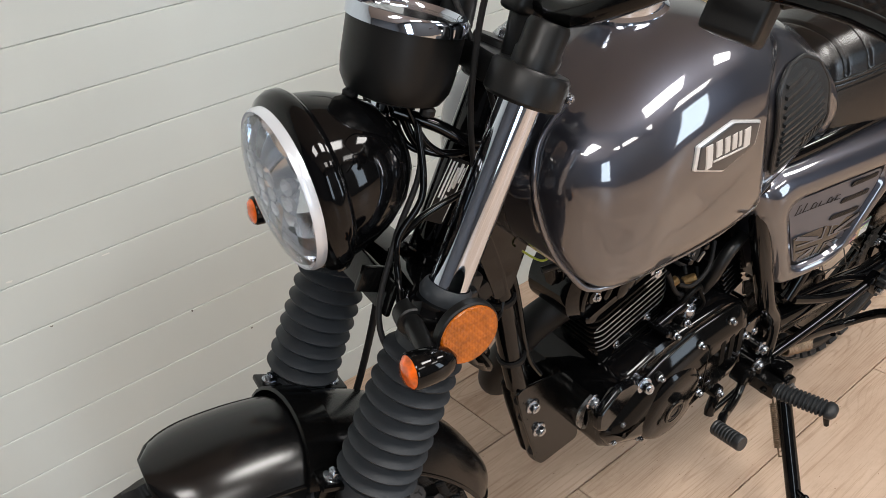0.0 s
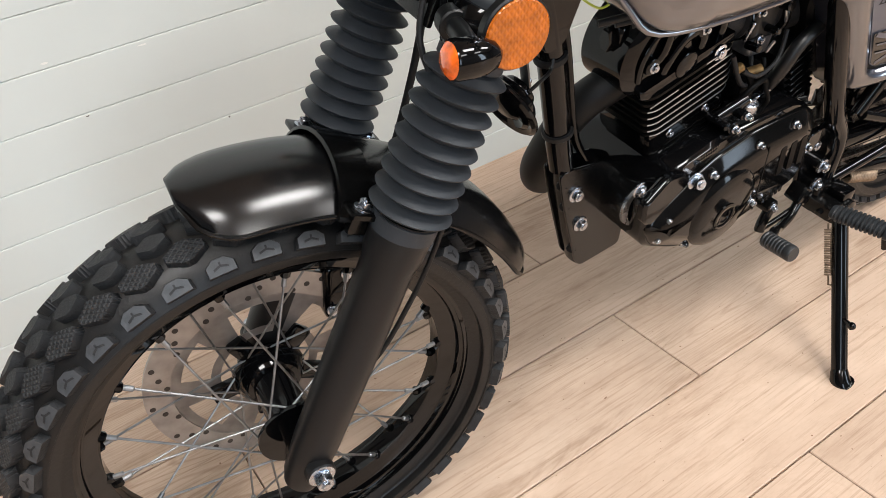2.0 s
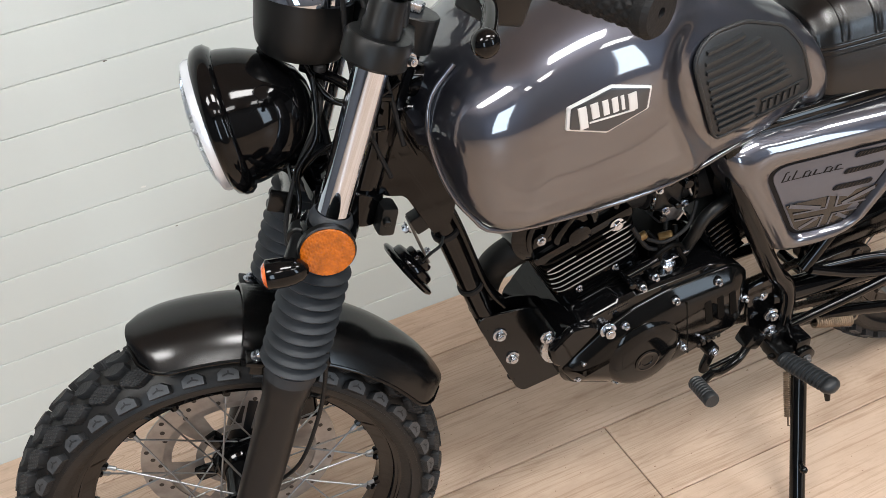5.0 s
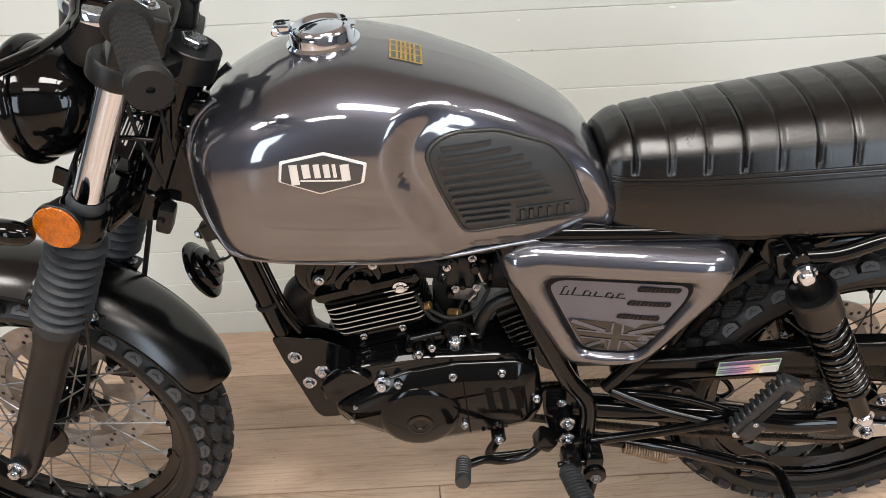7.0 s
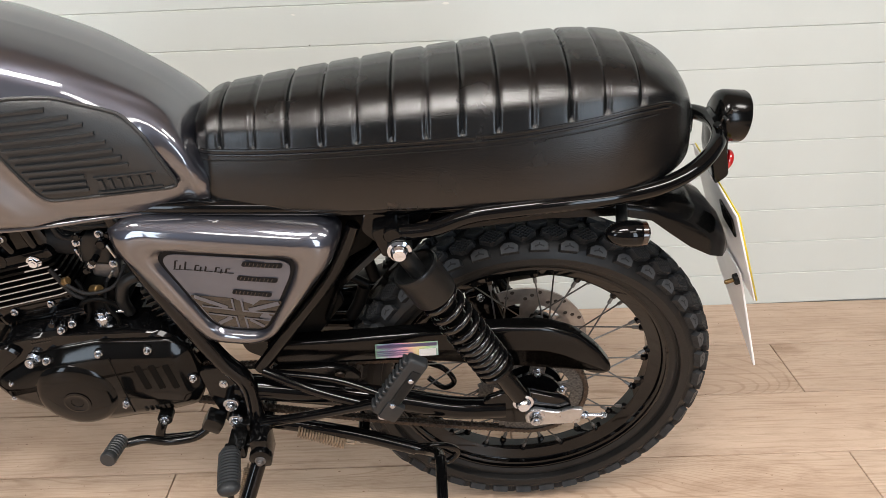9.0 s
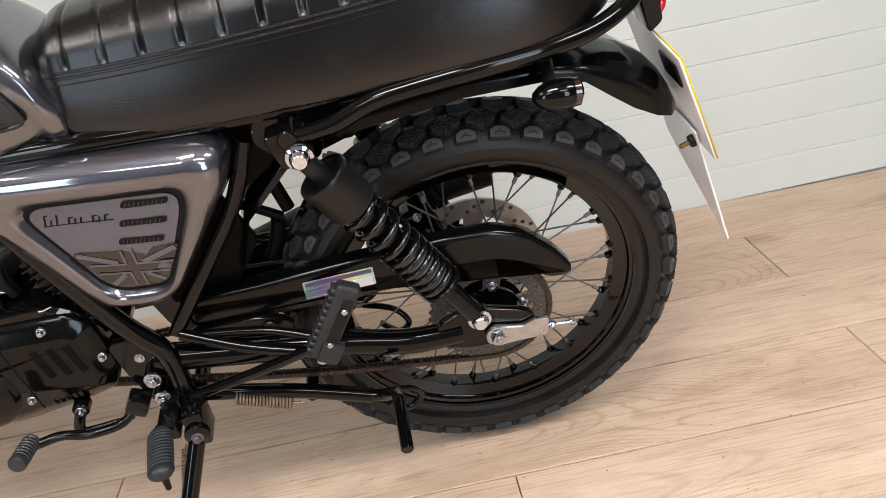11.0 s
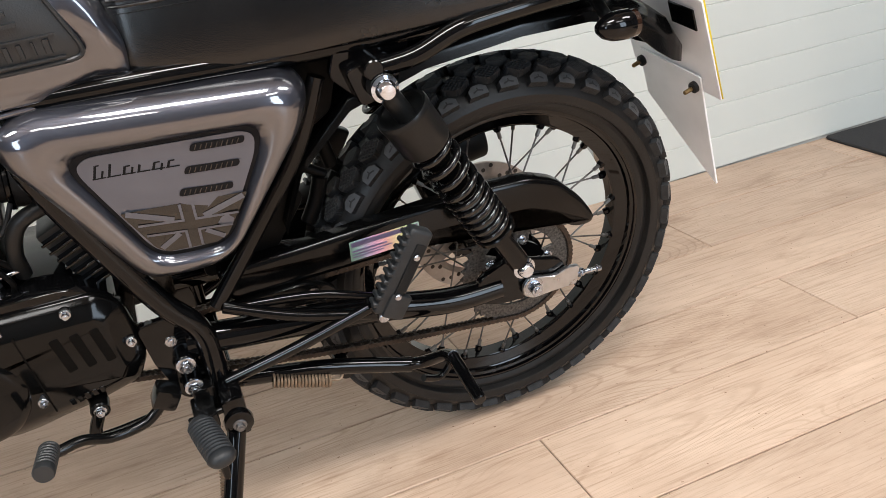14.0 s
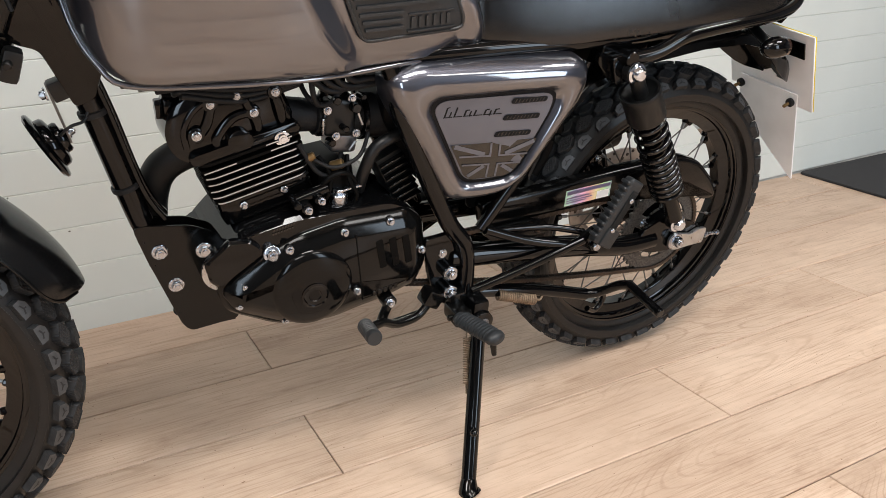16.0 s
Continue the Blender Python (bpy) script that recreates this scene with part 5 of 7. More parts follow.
part("seat_base", bm, MATTE, seat)

# ---- side panel ----
OUT = [(1.134, 0.702), (1.175, 0.716), (1.442, 0.714), (1.468, 0.694), (1.455, 0.655), (1.352, 0.513), (1.328, 0.496), (1.296, 0.487), (1.242, 0.486), (1.229, 0.500), (1.136, 0.668)]
INN = [(1.2035, 0.652), (1.216, 0.661), (1.386, 0.668), (1.401, 0.660), (1.398, 0.640), (1.350, 0.538), (1.334, 0.524), (1.300, 0.519), (1.272, 0.518), (1.257, 0.529), (1.2035, 0.640)]


def panel_l(x, h):
    return 0.108 + 0.034 * sstep(1.18, 1.40, x) - 0.010 * sstep(0.58, 0.50, h)


for s in (-1, 1):
    bm = B()
    o, n_ = rounded(OUT, 0.016, 4), rounded(INN, 0.012, 4)
    rings = []
    for f, dl in ((0.0, -0.050), (0.02, -0.030), (0.10, -0.012), (0.28, 0.002), (0.55, 0.007), (0.80, 0.006), (0.92, 0.0), (1.0, -0.006)):
        ring = []
        for a, b in zip(o, n_):
            p = a.lerp(b, f)
            ring.append(bm.verts.new((p.x, s * (panel_l(p.x, p.y) + dl), p.y)))
        rings.append(ring)
    k = len(o)
    for p, q in zip(rings, rings[1:]):
        for i in range(k):
            bm.faces.new((p[i], p[(i + 1) % k], q[(i + 1) % k], q[i]))
    panel = part("side_panel", bm, PAINT, bike, "metallic grey side panel with a recessed badge plate", smooth=60)

    def plate(poly, lift, thick, mat, name, parent=panel, label="", r=0.006):
        line = rounded(poly, r, 3)
        c = sum((p for p in line), Vector((0, 0))) / len(line)
        b_ = B()
        rs = []
        for f, u in ((1.0, 0), (1.0, thick), (0.5, thick)):
            rs.append([b_.verts.new((c.x + (p.x - c.x) * f, s * (panel_l(c.x + (p.x - c.x) * f, c.y + (p.y - c.y) * f) + lift + u), c.y + (p.y - c.y) * f)) for p in line])
        for p, q in zip(rs, rs[1:]):
            for i in range(len(line)):
                b_.faces.new((p[i], p[(i + 1) % len(line)], q[(i + 1) % len(line)], q[i]))
        b_.faces.new(rs[-1])
        return part(name, b_, mat, parent, label, smooth=30)

    c0 = Vector((1.304, 0.603))

    def shrink(poly, f):
        return [(c0.x + (x - c0.x) * f, c0.y + (h - c0.y) * f) for x, h in poly]

    plate(shrink(INN, 1.03), -0.0085, 0.002, DECAL_BLACK, "badge_surround", r=0.014)
    field = plate(shrink(INN, 0.93), -0.0062, 0.0012, PANEL_SILVER, "badge_plate", label="silver badge plate with a dark flag motif", r=0.012)
    # flag motif: dark field with crossing bars left in silver
    low = [(1.2375, 0.586), (1.3740, 0.591), (1.3440, 0.5380), (1.3300, 0.5290), (1.2760, 0.5250), (1.2640, 0.5330)]
    plate(low, -0.0048, 0.0006, FLAG_GREY, "flag_motif", parent=field, r=0.003)

    def stripe(bm_, a, b, w, lift):
        a, b = Vector(a), Vector(b)
        d = (b - a).normalized()
        nn = Vector((-d.y, d.x)) * w / 2
        q = [bm_.verts.new((p.x, s * (panel_l(p.x, p.y) + lift), p.y)) for p in (a + nn, b + nn, b - nn, a - nn)]
        bm_.faces.new(q)

    bm = B()
    cx = 1.307
    for a, b, w in (((cx - 0.007, 0.588), (cx - 0.007, 0.567), 0.0030), ((cx + 0.007, 0.588), (cx + 0.007, 0.567), 0.0030), ((cx - 0.007, 0.552), (cx - 0.007, 0.528), 0.0030), ((cx + 0.007, 0.552), (cx + 0.007, 0.529), 0.0030), ((1.252, 0.567), (cx - 0.0056, 0.567), 0.0030), ((cx + 0.0056, 0.567), (1.360, 0.567), 0.0030), ((1.258, 0.552), (cx - 0.0056, 0.552), 0.0030), ((cx + 0.0056, 0.552), (1.351, 0.552), 0.0030), ((1.243, 0.5845), (cx - 0.016, 0.5695), 0.0070), ((1.369, 0.5875), (cx + 0.016, 0.5695), 0.0070), ((1.270, 0.5315), (cx - 0.014, 0.5495), 0.0062), ((1.340, 0.5365), (cx + 0.014, 0.5495), 0.0062)):
        stripe(bm, a, b, w, -0.0036)
    part("flag_cross", bm, PANEL_SILVER, field)
    for i, (xa, xb, h) in enumerate(((1.324, 1.384, 0.6530), (1.313, 1.374, 0.6275), (1.302, 1.362, 0.6015))):
        slot = [(xa, h - 0.0045), (xb - 0.002, h - 0.0035), (xb, h + 0.0045), (xa + 0.004, h + 0.0045)]
        plate(slot, -0.0048, 0.0008, DECAL_BLACK, "vent_slot", parent=field, r=0.004)
        bm = B()
        for j in range(9):
            x = xa + 0.006 + j * 0.0055
            stripe(bm, (x, h - 0.003), (x + 0.003, h + 0.003), 0.0010, -0.0036)
        part("vent_mesh", bm, FLAG_GREY, field)
    # product script drawn as plain strokes
    bm = B()
    for i in range(6):
        x = 1.2245 + i * 0.0150
        tall = 0.0150 if i < 2 else 0.0100
        stripe(bm, (x, 0.6315 + 0.0005 * i), (x + tall * 0.30, 0.6315 + tall), 0.0026, -0.0044)
        stripe(bm, (x - 0.002, 0.6315 + 0.0005 * i), (x + 0.0120, 0.6320 + 0.0005 * i), 0.0014, -0.0043)
        if i not in (1, 3):
            stripe(bm, (x + tall * 0.3, 0.6315 + tall), (x + 0.0085, 0.6318 + tall), 0.0016, -0.0042)
        if i in (0, 2, 4):
            stripe(bm, (x + 0.0075, 0.6320), (x + 0.0105, 0.6400), 0.0022, -0.0041)
    part("script_mark", bm, DECAL_BLACK, field)

# ---- frame ----
def pipe(name, pts, r, mat=None, parent=None, label="", steps=6):
    bm = B()
    tube(bm, pts, r, 16, steps)
    return part(name, bm, mat or GLOSS, parent or bike, label)


fr_tag = "gloss black tubular steel frame"
top_tube = pipe("frame_tube", [f_head + f_up * 0.66, (0.85, 0, 0.86), (1.05, 0, 0.80), (1.25, 0, 0.735)], 0.020, label=fr_tag)
down = pipe("down_tube", [f_head + f_up * 0.60, (0.745, 0, 0.735), (0.765, 0, 0.665), (0.793, 0, 0.540), (0.805, 0, 0.490)], 0.0165, label="gloss black frame down tube")
bm = B()
slab(bm, [(0.727, 0.872), (0.684, 0.770), (0.690, 0.757), (0.717, 0.747), (0.746, 0.672), (0.770, 0.680), (0.800, 0.760), (0.790, 0.850)], -0.016, 0.016, 0.008)
part("gusset", bm, GLOSS, down)
bm = B()
lathe(bm, [(0.0165, 0), (0.0195, 0.001), (0.0195, 0.008), (0.0165, 0.009)], (0.765, 0, 0.664), (0.7668, 0, 0.656), 20, closed=True)
lathe(bm, [(0.0165, 0), (0.0195, 0.001), (0.0195, 0.007), (0.0165, 0.008)], (0.790, 0, 0.553), (0.792, 0, 0.545), 20, closed=True)
part("cable_band", bm, RUBBER, down)
for off, dx in ((-0.009, 0.020), (0.004, 0.024)):
    bm = B()
    tube(bm, [(0.705 + dx, off * 1.6, 0.84), (0.742 + dx, off, 0.735), (0.763 + dx, off, 0.665), (0.791 + dx, off, 0.545), (0.815 + dx, off * 1.3, 0.495)], 0.0042, 10)
    part("cable", bm, GLOSS, down)
for s in (-1, 1):
    pipe("frame_tube", [(1.06, s * 0.040, 0.790), (1.14, s * 0.075, 0.725), (1.165, s * 0.088, 0.640), (1.205, s * 0.092, 0.545), (1.250, s * 0.094, 0.450), (1.283, s * 0.096, 0.400), (1.290, s * 0.098, 0.345), (1.287, s * 0.098, 0.285)], 0.0150, steps=8)
    pipe("frame_tube", [(1.480, s * 0.095, 0.690), (1.445, s * 0.097, 0.610), (1.385, s * 0.097, 0.525), (1.312, s * 0.097, 0.425)], 0.0105)
    pipe("frame_tube", [(1.14, s * 0.070, 0.715), (1.30, s * 0.090, 0.722), (1.48, s * 0.100, 0.722), (1.60, s * 0.105, 0.726), (1.75, s * 0.105, 0.735), (1.86, s * 0.095, 0.742)], 0.0125)
    bm = B()
    slab(bm, [(1.50, 0.725), (1.595, 0.730), (1.565, 0.655), (1.53, 0.650), (1.49, 0.690)], s * 0.100, s * 0.112, 0.01)
    part("shock_mount", bm, GLOSS, bike)
    bm = B()
    slab(bm, [(1.212, 0.420), (1.262, 0.425), (1.290, 0.330), (1.285, 0.270), (1.240, 0.295), (1.220, 0.360)], s * 0.082, s * 0.092, 0.01)
    mount = part("peg_plate", bm, GLOSS, bike, "black footrest mounting plate")
    bm = B()
    for x, h, l in ((1.247, 0.388, 0.089), (1.256, 0.356, 0.112), (1.258, 0.319, 0.113)):
        rod(bm, (x, s * 0.085, h), (x, s * (l - 0.006), h), 0.013, seg=22)
    part("spacer", bm, GLOSS, mount)
    for x, h, l in ((1.247, 0.388, 0.084), (1.256, 0.356, 0.106), (1.258, 0.319, 0.107)):
        bm = B()
        hexbolt(bm, (x, s * l, h), (0, s, 0), 0.0085, 0.007)
        part("bolt", bm, ZINC, mount)

# grab rail and rear subframe loop
rail = [(1.530, 0.125, 0.695), (1.585, 0.135, 0.705), (1.637, 0.137, 0.726), (1.689, 0.137, 0.734), (1.762, 0.135, 0.740), (1.836, 0.128, 0.744), (1.900, 0.112, 0.750), (1.950, 0.085, 0.762), (1.985, 0.045, 0.775)]
pipe("grab_rail", [(x, -l, h) for x, l, h in rail] + [(1.995, 0.0, 0.780)] + rail[::-1], 0.0112, GLOSS, label="gloss black tubular grab rail round the seat", steps=5)
for s in (-1, 1):
    bm = B()
    slab(bm, [(1.505, 0.700), (1.560, 0.712), (1.545, 0.660), (1.52, 0.655)], s * 0.112, s * 0.128, 0.008)
    rod(bm, (1.535, s * 0.10, 0.700), (1.535, s * 0.142, 0.700), 0.012)
    part("rail_bracket", bm, GLOSS, bike)

# ---- swing arm, chain and shock absorbers ----
for s in (-1, 1):
    bm = B()
    tube(bm, [(1.265, s * 0.080, 0.372), (1.40, s * 0.090, 0.360), (1.52, s * 0.096, 0.345), (1.62, s * 0.100, 0.325), (1.70, s * 0.102, 0.325)], lambda t: 0.021 - 0.003 * t, 18)
    arm = part("swing_arm", bm, GLOSS, bike, "gloss black swing arm")
    bm = B()
    slab(bm, [(1.665, 0.350), (1.715, 0.372), (1.800, 0.345), (1.812, 0.320), (1.790, 0.292), (1.70, 0.296), (1.66, 0.310)], s * 0.098, s * 0.110, 0.012)
    part("dropout", bm, GLOSS, arm)
    bm = B()
    slab(bm, [(1.731, 0.322), (1.742, 0.336), (1.764, 0.331), (1.785, 0.326), (1.806, 0.334), (1.826, 0.331), (1.822, 0.300), (1.790, 0.299), (1.768, 0.298), (1.748, 0.297), (1.733, 0.305)], s * 0.112, s * 0.120, 0.005)
    part("chain_adjuster", bm, ALLOY, arm, "bare alloy chain adjuster")
    bm = B()
    rod(bm, (1.805, s * 0.116, 0.316), (1.862, s * 0.116, 0.312), 0.0035, seg=12)
    hexbolt(bm, (1.826, s * 0.116, 0.315), (1, 0, -0.07), 0.0068, 0.006, False)
    hexbolt(bm, (1.857, s * 0.116, 0.3125), (1, 0, -0.07), 0.0055, 0.005, False)
    hexbolt(bm, (1.748, s * 0.119, 0.319), (0, s, 0), 0.0105, 0.011)
    part("axle_nut", bm, ZINC, arm)
    # shock absorber
    a, b = Vector((1.544, s * 0.140, 0.678)), Vector((1.724, s * 0.130, 0.369))
    d = (b - a).normalized()
    bm = B()
    lathe(bm, [(0, 0.048), (0.020, 0.047), (0.0260, 0.043), (0.0295, 0.037), (0.0330, 0.036), (0.0342, 0.039), (0.0340, 0.044), (0.0328, 0.047), (0.0325, 0.090), (0.0300, 0.095), (0, 0.095)], a, b, 36)
    rod(bm, a + Vector((0, -s * 0.016, 0)), a + Vector((0, s * 0.004, 0)), 0.017, seg=24)
    rod(bm, a + d * 0.005, a + d * 0.055, 0.0125, seg=18)
    shock = part("shock_absorber", bm, MATTE, bike, "black coil-over rear shock absorber")
    bm = B()
    coil(bm, a + d * 0.093, a + d * 0.180, 0.0258, 0.0047, 4.0, 10, 22)
    coil(bm, a + d * 0.180, a + d * 0.262, 0.0258, 0.0047, 6.0, 10, 22)
    part("spring", bm, SPRING, shock, "gloss black coil spring")
    bm = B()
    rod(bm, a + d * 0.10, a + d * 0.200, 0.018, seg=24)
    rod(bm, a + d * 0.264, a + d * 0.273, 0.0300, seg=32)
    rod(bm, a + d * 0.270, a + d * 0.345, 0.0150, seg=20)
    part("damper_body", bm, SATIN, shock)
    bm = B()
    rod(bm, a + d * 0.185, a + d * 0.262, 0.0180, seg=24)
    part("damper_rod", bm, PALE_GREY, shock, "pale grey damper tube")
    bm = B()
    rod(bm, b + Vector((0, -s * 0.016, 0)), b + Vector((0, s * 0.003, 0)), 0.015, seg=24)
    part("lower_eye", bm, SATIN, shock)
    bm = B()
    for p in (a, b):
        q = p + Vector((0, s * 0.004, 0))
        lathe(bm, [(0, 0), (0.0165, 0), (0.0165, 0.002), (0.0125, 0.004), (0.011, 0.010), (0.0085, 0.013), (0, 0.0145)], q, q + Vector((0, s, 0)), 24)
    part("dome_nut", bm, CHROME, shock, "chrome dome nut")

# chain guard
bm = B()
GUARD_LINE = [(1.320, 0.459), (1.44, 0.463), (1.61, 0.474), (1.70, 0.477), (1.765, 0.475), (1.81, 0.458), (1.85, 0.420), (1.876, 0.382), (1.870, 0.368), (1.838, 0.370), (1.796, 0.405), (1.757, 0.419), (1.70, 0.416), (1.615, 0.414), (1.50, 0.412), (1.33, 0.409)]
stepped(bm, GUARD_LINE, (-0.056, -0.072, -0.0765, -0.0795, -0.0810), (0, 0, 0.0012, 0.0045, 0.0105), 0.014)
guard_ = part("chain_guard", bm, ENAMEL, bike, "long satin black chain guard")
bm = B()
slab(bm, [(1.320, 0.412), (1.42, 0.414), (1.455, 0.404), (1.470, 0.385), (1.440, 0.378), (1.34, 0.388)], -0.088, -0.076, 0.010)
part("guard_lug", bm, SATIN, guard_)
bm = B()
rod(bm, (1.434, -0.088, 0.396), (1.434, -0.0925, 0.396), 0.0085, seg=18)
part("rusty_bolt", bm, CHAIN, guard_)
bm = B()
slab(bm, [(1.493, 0.4525), (1.592, 0.4565), (1.5925, 0.4265), (1.4925, 0.4225)], -0.0805, -0.0816, 0.001, 0.0002)
sticker = part("warning_sticker", bm, HOLO, guard_, "shiny rainbow foil sticker with small unreadable print")
for x0, x1, dz, tall, ink in ((1.4955, 1.590, 0.0, 0.0065, INK), (1.4955, 1.545, -0.0125, 0.0022, INK), (1.4955, 1.552, -0.0175, 0.0016, INK), (1.4955, 1.540, -0.0215, 0.0016, INK), (1.562, 1.589, -0.0125, 0.0150, WHITE_INK)):
    bm = B()
    z0, z1 = 0.4505 + dz + (x0 - 1.4955) * 0.04, 0.4505 + dz + (x1 - 1.4955) * 0.04
    slab(bm, [(x0, z0), (x1, z1), (x1, z1 - tall), (x0, z0 - tall)], -0.0817, -0.0821, 0.0003, 0.0001)
    part("fine_print", bm, ink, sticker)

# rear sprocket and chain
bm = B()
teeth = 42
prof = []
for i in range(teeth * 2):
    a = math.pi * i / teeth
    r = 0.094 if i % 2 == 0 else 0.087
    prof.append((1.748 + r * math.sin(a), 0.320 + r * math.cos(a)))
outer = [[bm.verts.new((x, l, h)) for x, h in prof] for l in (-0.069, -0.064)]
hole = [[bm.verts.new((1.748 + 0.066 * math.sin(math.pi * i / teeth), l, 0.320 + 0.066 * math.cos(math.pi * i / teeth))) for i in range(teeth * 2)] for l in (-0.069, -0.064)]
n2 = teeth * 2
for i in range(n2):
    j = (i + 1) % n2
    bm.faces.new((outer[0][i], outer[0][j], outer[1][j], outer[1][i]))
    bm.faces.new((hole[0][i], hole[0][j], hole[1][j], hole[1][i]))
    bm.faces.new((outer[0][i], outer[0][j], hole[0][j], hole[0][i]))
    bm.faces.new((outer[1][i], outer[1][j], hole[1][j], hole[1][i]))
sprocket = part("rear_sprocket", bm, SPROCKET, rear, "grimy rear chain sprocket")
for i in range(5):
    a = 2 * math.pi * (i + 0.1) / 5
    bm = B()
    block(bm, (1.748 + 0.056 * math.sin(a), -0.0665, 0.320 + 0.056 * math.cos(a)), (0.026, 0.005, 0.030), Matrix.Rotation(a, 4, "Y"), 0.001, 1)
    part("sprocket_arm", bm, SPROCKET, sprocket)
bm = B()
lathe(bm, [(0.047, 0), (0.047, 0.006), (0.040, 0.012), (0.022, 0.016), (0.022, 0)], (1.748, -0.072, 0.320), (1.748, 0, 0.320), 32, closed=True)
part("sprocket_carrier", bm, GLOSS, sprocket)
bm = B()
for i in range(5):
    a = 2 * math.pi * (i + 0.1) / 5
    hexbolt(bm, (1.748 + 0.050 * math.sin(a), -0.070, 0.320 + 0.050 * math.cos(a)), (0, -1, 0), 0.006, 0.005)
part("bolt", bm, ZINC, rear)

bm = B()
for s in (-1, 1):
    for dx in (-0.0035, 0.0035):
        rod(bm, (dx, s * 0.0032, 0), (dx, s * 0.0062, 0), 0.0046, seg=10, bevel=0.0004)
    block(bm, (0, s * 0.0047, 0), (0.008, 0.0026, 0.0060), bevel=0)
rod(bm, (-0.0035, -0.0075, 0), (-0.0035, 0.0075, 0), 0.0020, seg=8)
rod(bm, (0.0045, -0.0035, 0), (0.0045, 0.0035, 0), 0.0042, seg=8)
link_me = mesh_of("chain_link", bm, [CHAIN])
chain_l = -0.0665
path = []
A, Bc = Vector((1.165, 0.370)), Vector((1.748, 0.320))
ra, rb = 0.032, 0.0905
ang = math.atan2(Bc.y - A.y, Bc.x - A.x)
off = math.acos((ra - rb) / (Bc - A).length)
u0, u1 = ang + off, ang - off
upper_a, upper_b = A + ra * Vector((math.cos(u0), math.sin(u0))), Bc + rb * Vector((math.cos(u0), math.sin(u0)))
low_a, low_b = A + ra * Vector((math.cos(u1), math.sin(u1))), Bc + rb * Vector((math.cos(u1), math.sin(u1)))
line = [upper_a.lerp(upper_b, i / 60) for i in range(60)]
line += [Bc + rb * Vector((math.cos(u0 + (u1 - u0) * i / 40), math.sin(u0 + (u1 - u0) * i / 40))) for i in range(40)]
line += [low_b.lerp(low_a, i / 60) + Vector((0, -0.010 * math.sin(math.pi * i / 60))) for i in range(61)]
bm = B()
tube(bm, [(p.x, chain_l, p.y) for p in line[::6]], 0.0022, 6, 2)
chain = part("drive_chain", bm, CHAIN, bike, "dirty oiled drive chain")
step_len, want, acc = 0.0142, 0.0, 0.0
for p, q in zip(line, line[1:]):
    seg_len = (q - p).length
    while want <= acc + seg_len:
        c = p.lerp(q, (want - acc) / seg_len)
        d = q - p
        ob = new("chain_link", link_me)
        ob.parent = chain
        ob.matrix_local = Matrix.Translation((c.x, chain_l, c.y)) @ Matrix.Rotation(-math.atan2(d.y, d.x), 4, "Y")
        want += step_len
    acc += seg_len

# ---- engine ----
def turn_y(deg):
    return Matrix.Rotation(radians(deg), 4, "Y")


bm = B()
slab(bm, [(0.880, 0.440), (0.925, 0.485), (1.00, 0.500), (1.16, 0.500), (1.205, 0.470), (1.215, 0.375), (1.19, 0.335), (1.06, 0.305), (0.97, 0.318), (0.890, 0.365)], -0.085, 0.090, 0.02, 0.006)
engine = part("engine", bm, GLOSS, bike, "gloss black air-cooled single-cylinder engine")
# left cover with its raised rim, round boss and sprocket cover
COVER = [(0.886, 0.400), (0.902, 0.418), (0.960, 0.455), (1.005, 0.474), (1.070, 0.486), (1.180, 0.485), (1.208, 0.462), (1.217, 0.378), (1.200, 0.343), (1.145, 0.327), (1.100, 0.320), (1.050, 0.311), (0.985, 0.320), (0.905, 0.364)]
bm = B()
stepped(bm, COVER, (-0.072, -0.086, -0.090, -0.104, -0.106), (0, 0, 0.003, 0.024, 0.030))
lathe(bm, [(0.064, 0), (0.060, 0.005), (0.052, 0.0085), (0.030, 0.0095), (0, 0.0095)], (1.019, -0.104, 0.388), (1.019, -1, 0.388), 56)
cover = part("engine_side_cover", bm, COVER_BLACK, engine, "polished black engine side cover")
bm = B()
lathe(bm, [(0.021, 0), (0.021, 0.0016), (0.018, 0.0022), (0.0165, 0.0012), (0.010, 0.0015), (0.008, -0.001), (0, -0.001)], (1.019, -0.1132, 0.379), (1.019, -1, 0.379), 32)
part("inspection_cap", bm, GLOSS, cover)
bm = B()
slab(bm, [(1.0865, 0.464), (1.0885, 0.464), (1.1005, 0.345), (1.0985, 0.345)], -0.1050, -0.1063, 0.0004, 0.0001)
part("cover_seam", bm, DULL, cover)
for x in (1.120, 1.142, 1.164):
    bm = B()
    slab(bm, [(x, 0.446), (x + 0.011, 0.449), (x + 0.020, 0.398), (x + 0.009, 0.395)], -0.1050, -0.1066, 0.003, 0.0003)
    part("slot", bm, DULL, cover)
bm = B()
for i in range(5):
    block(bm, (1.120 + i * 0.009, -0.1060, 0.352 + i * 0.0015), (0.006, 0.0016, 0.009), turn_y(-8), 0.0005, 1)
part("cast_mark", bm, COVER_BLACK, cover)
for x, h, l in ((0.919, 0.409, 0.096), (0.988, 0.456, 0.100), (1.072, 0.469, 0.102), (1.147, 0.472, 0.101), (1.090, 0.364, 0.108), (0.911, 0.374, 0.092), (0.979, 0.330, 0.092), (1.204, 0.409, 0.100)):
    bm = B()
    rod(bm, (x, -0.080, h), (x, -l + 0.003, h), 0.0072, seg=16)
    part("bolt_boss", bm, SATIN, cover)
    bm = B()
    hexbolt(bm, (x, -l + 0.003, h), (0, -1, 0), 0.0045, 0.005)
    part("bolt", bm, ZINC, cover)
bm = B()
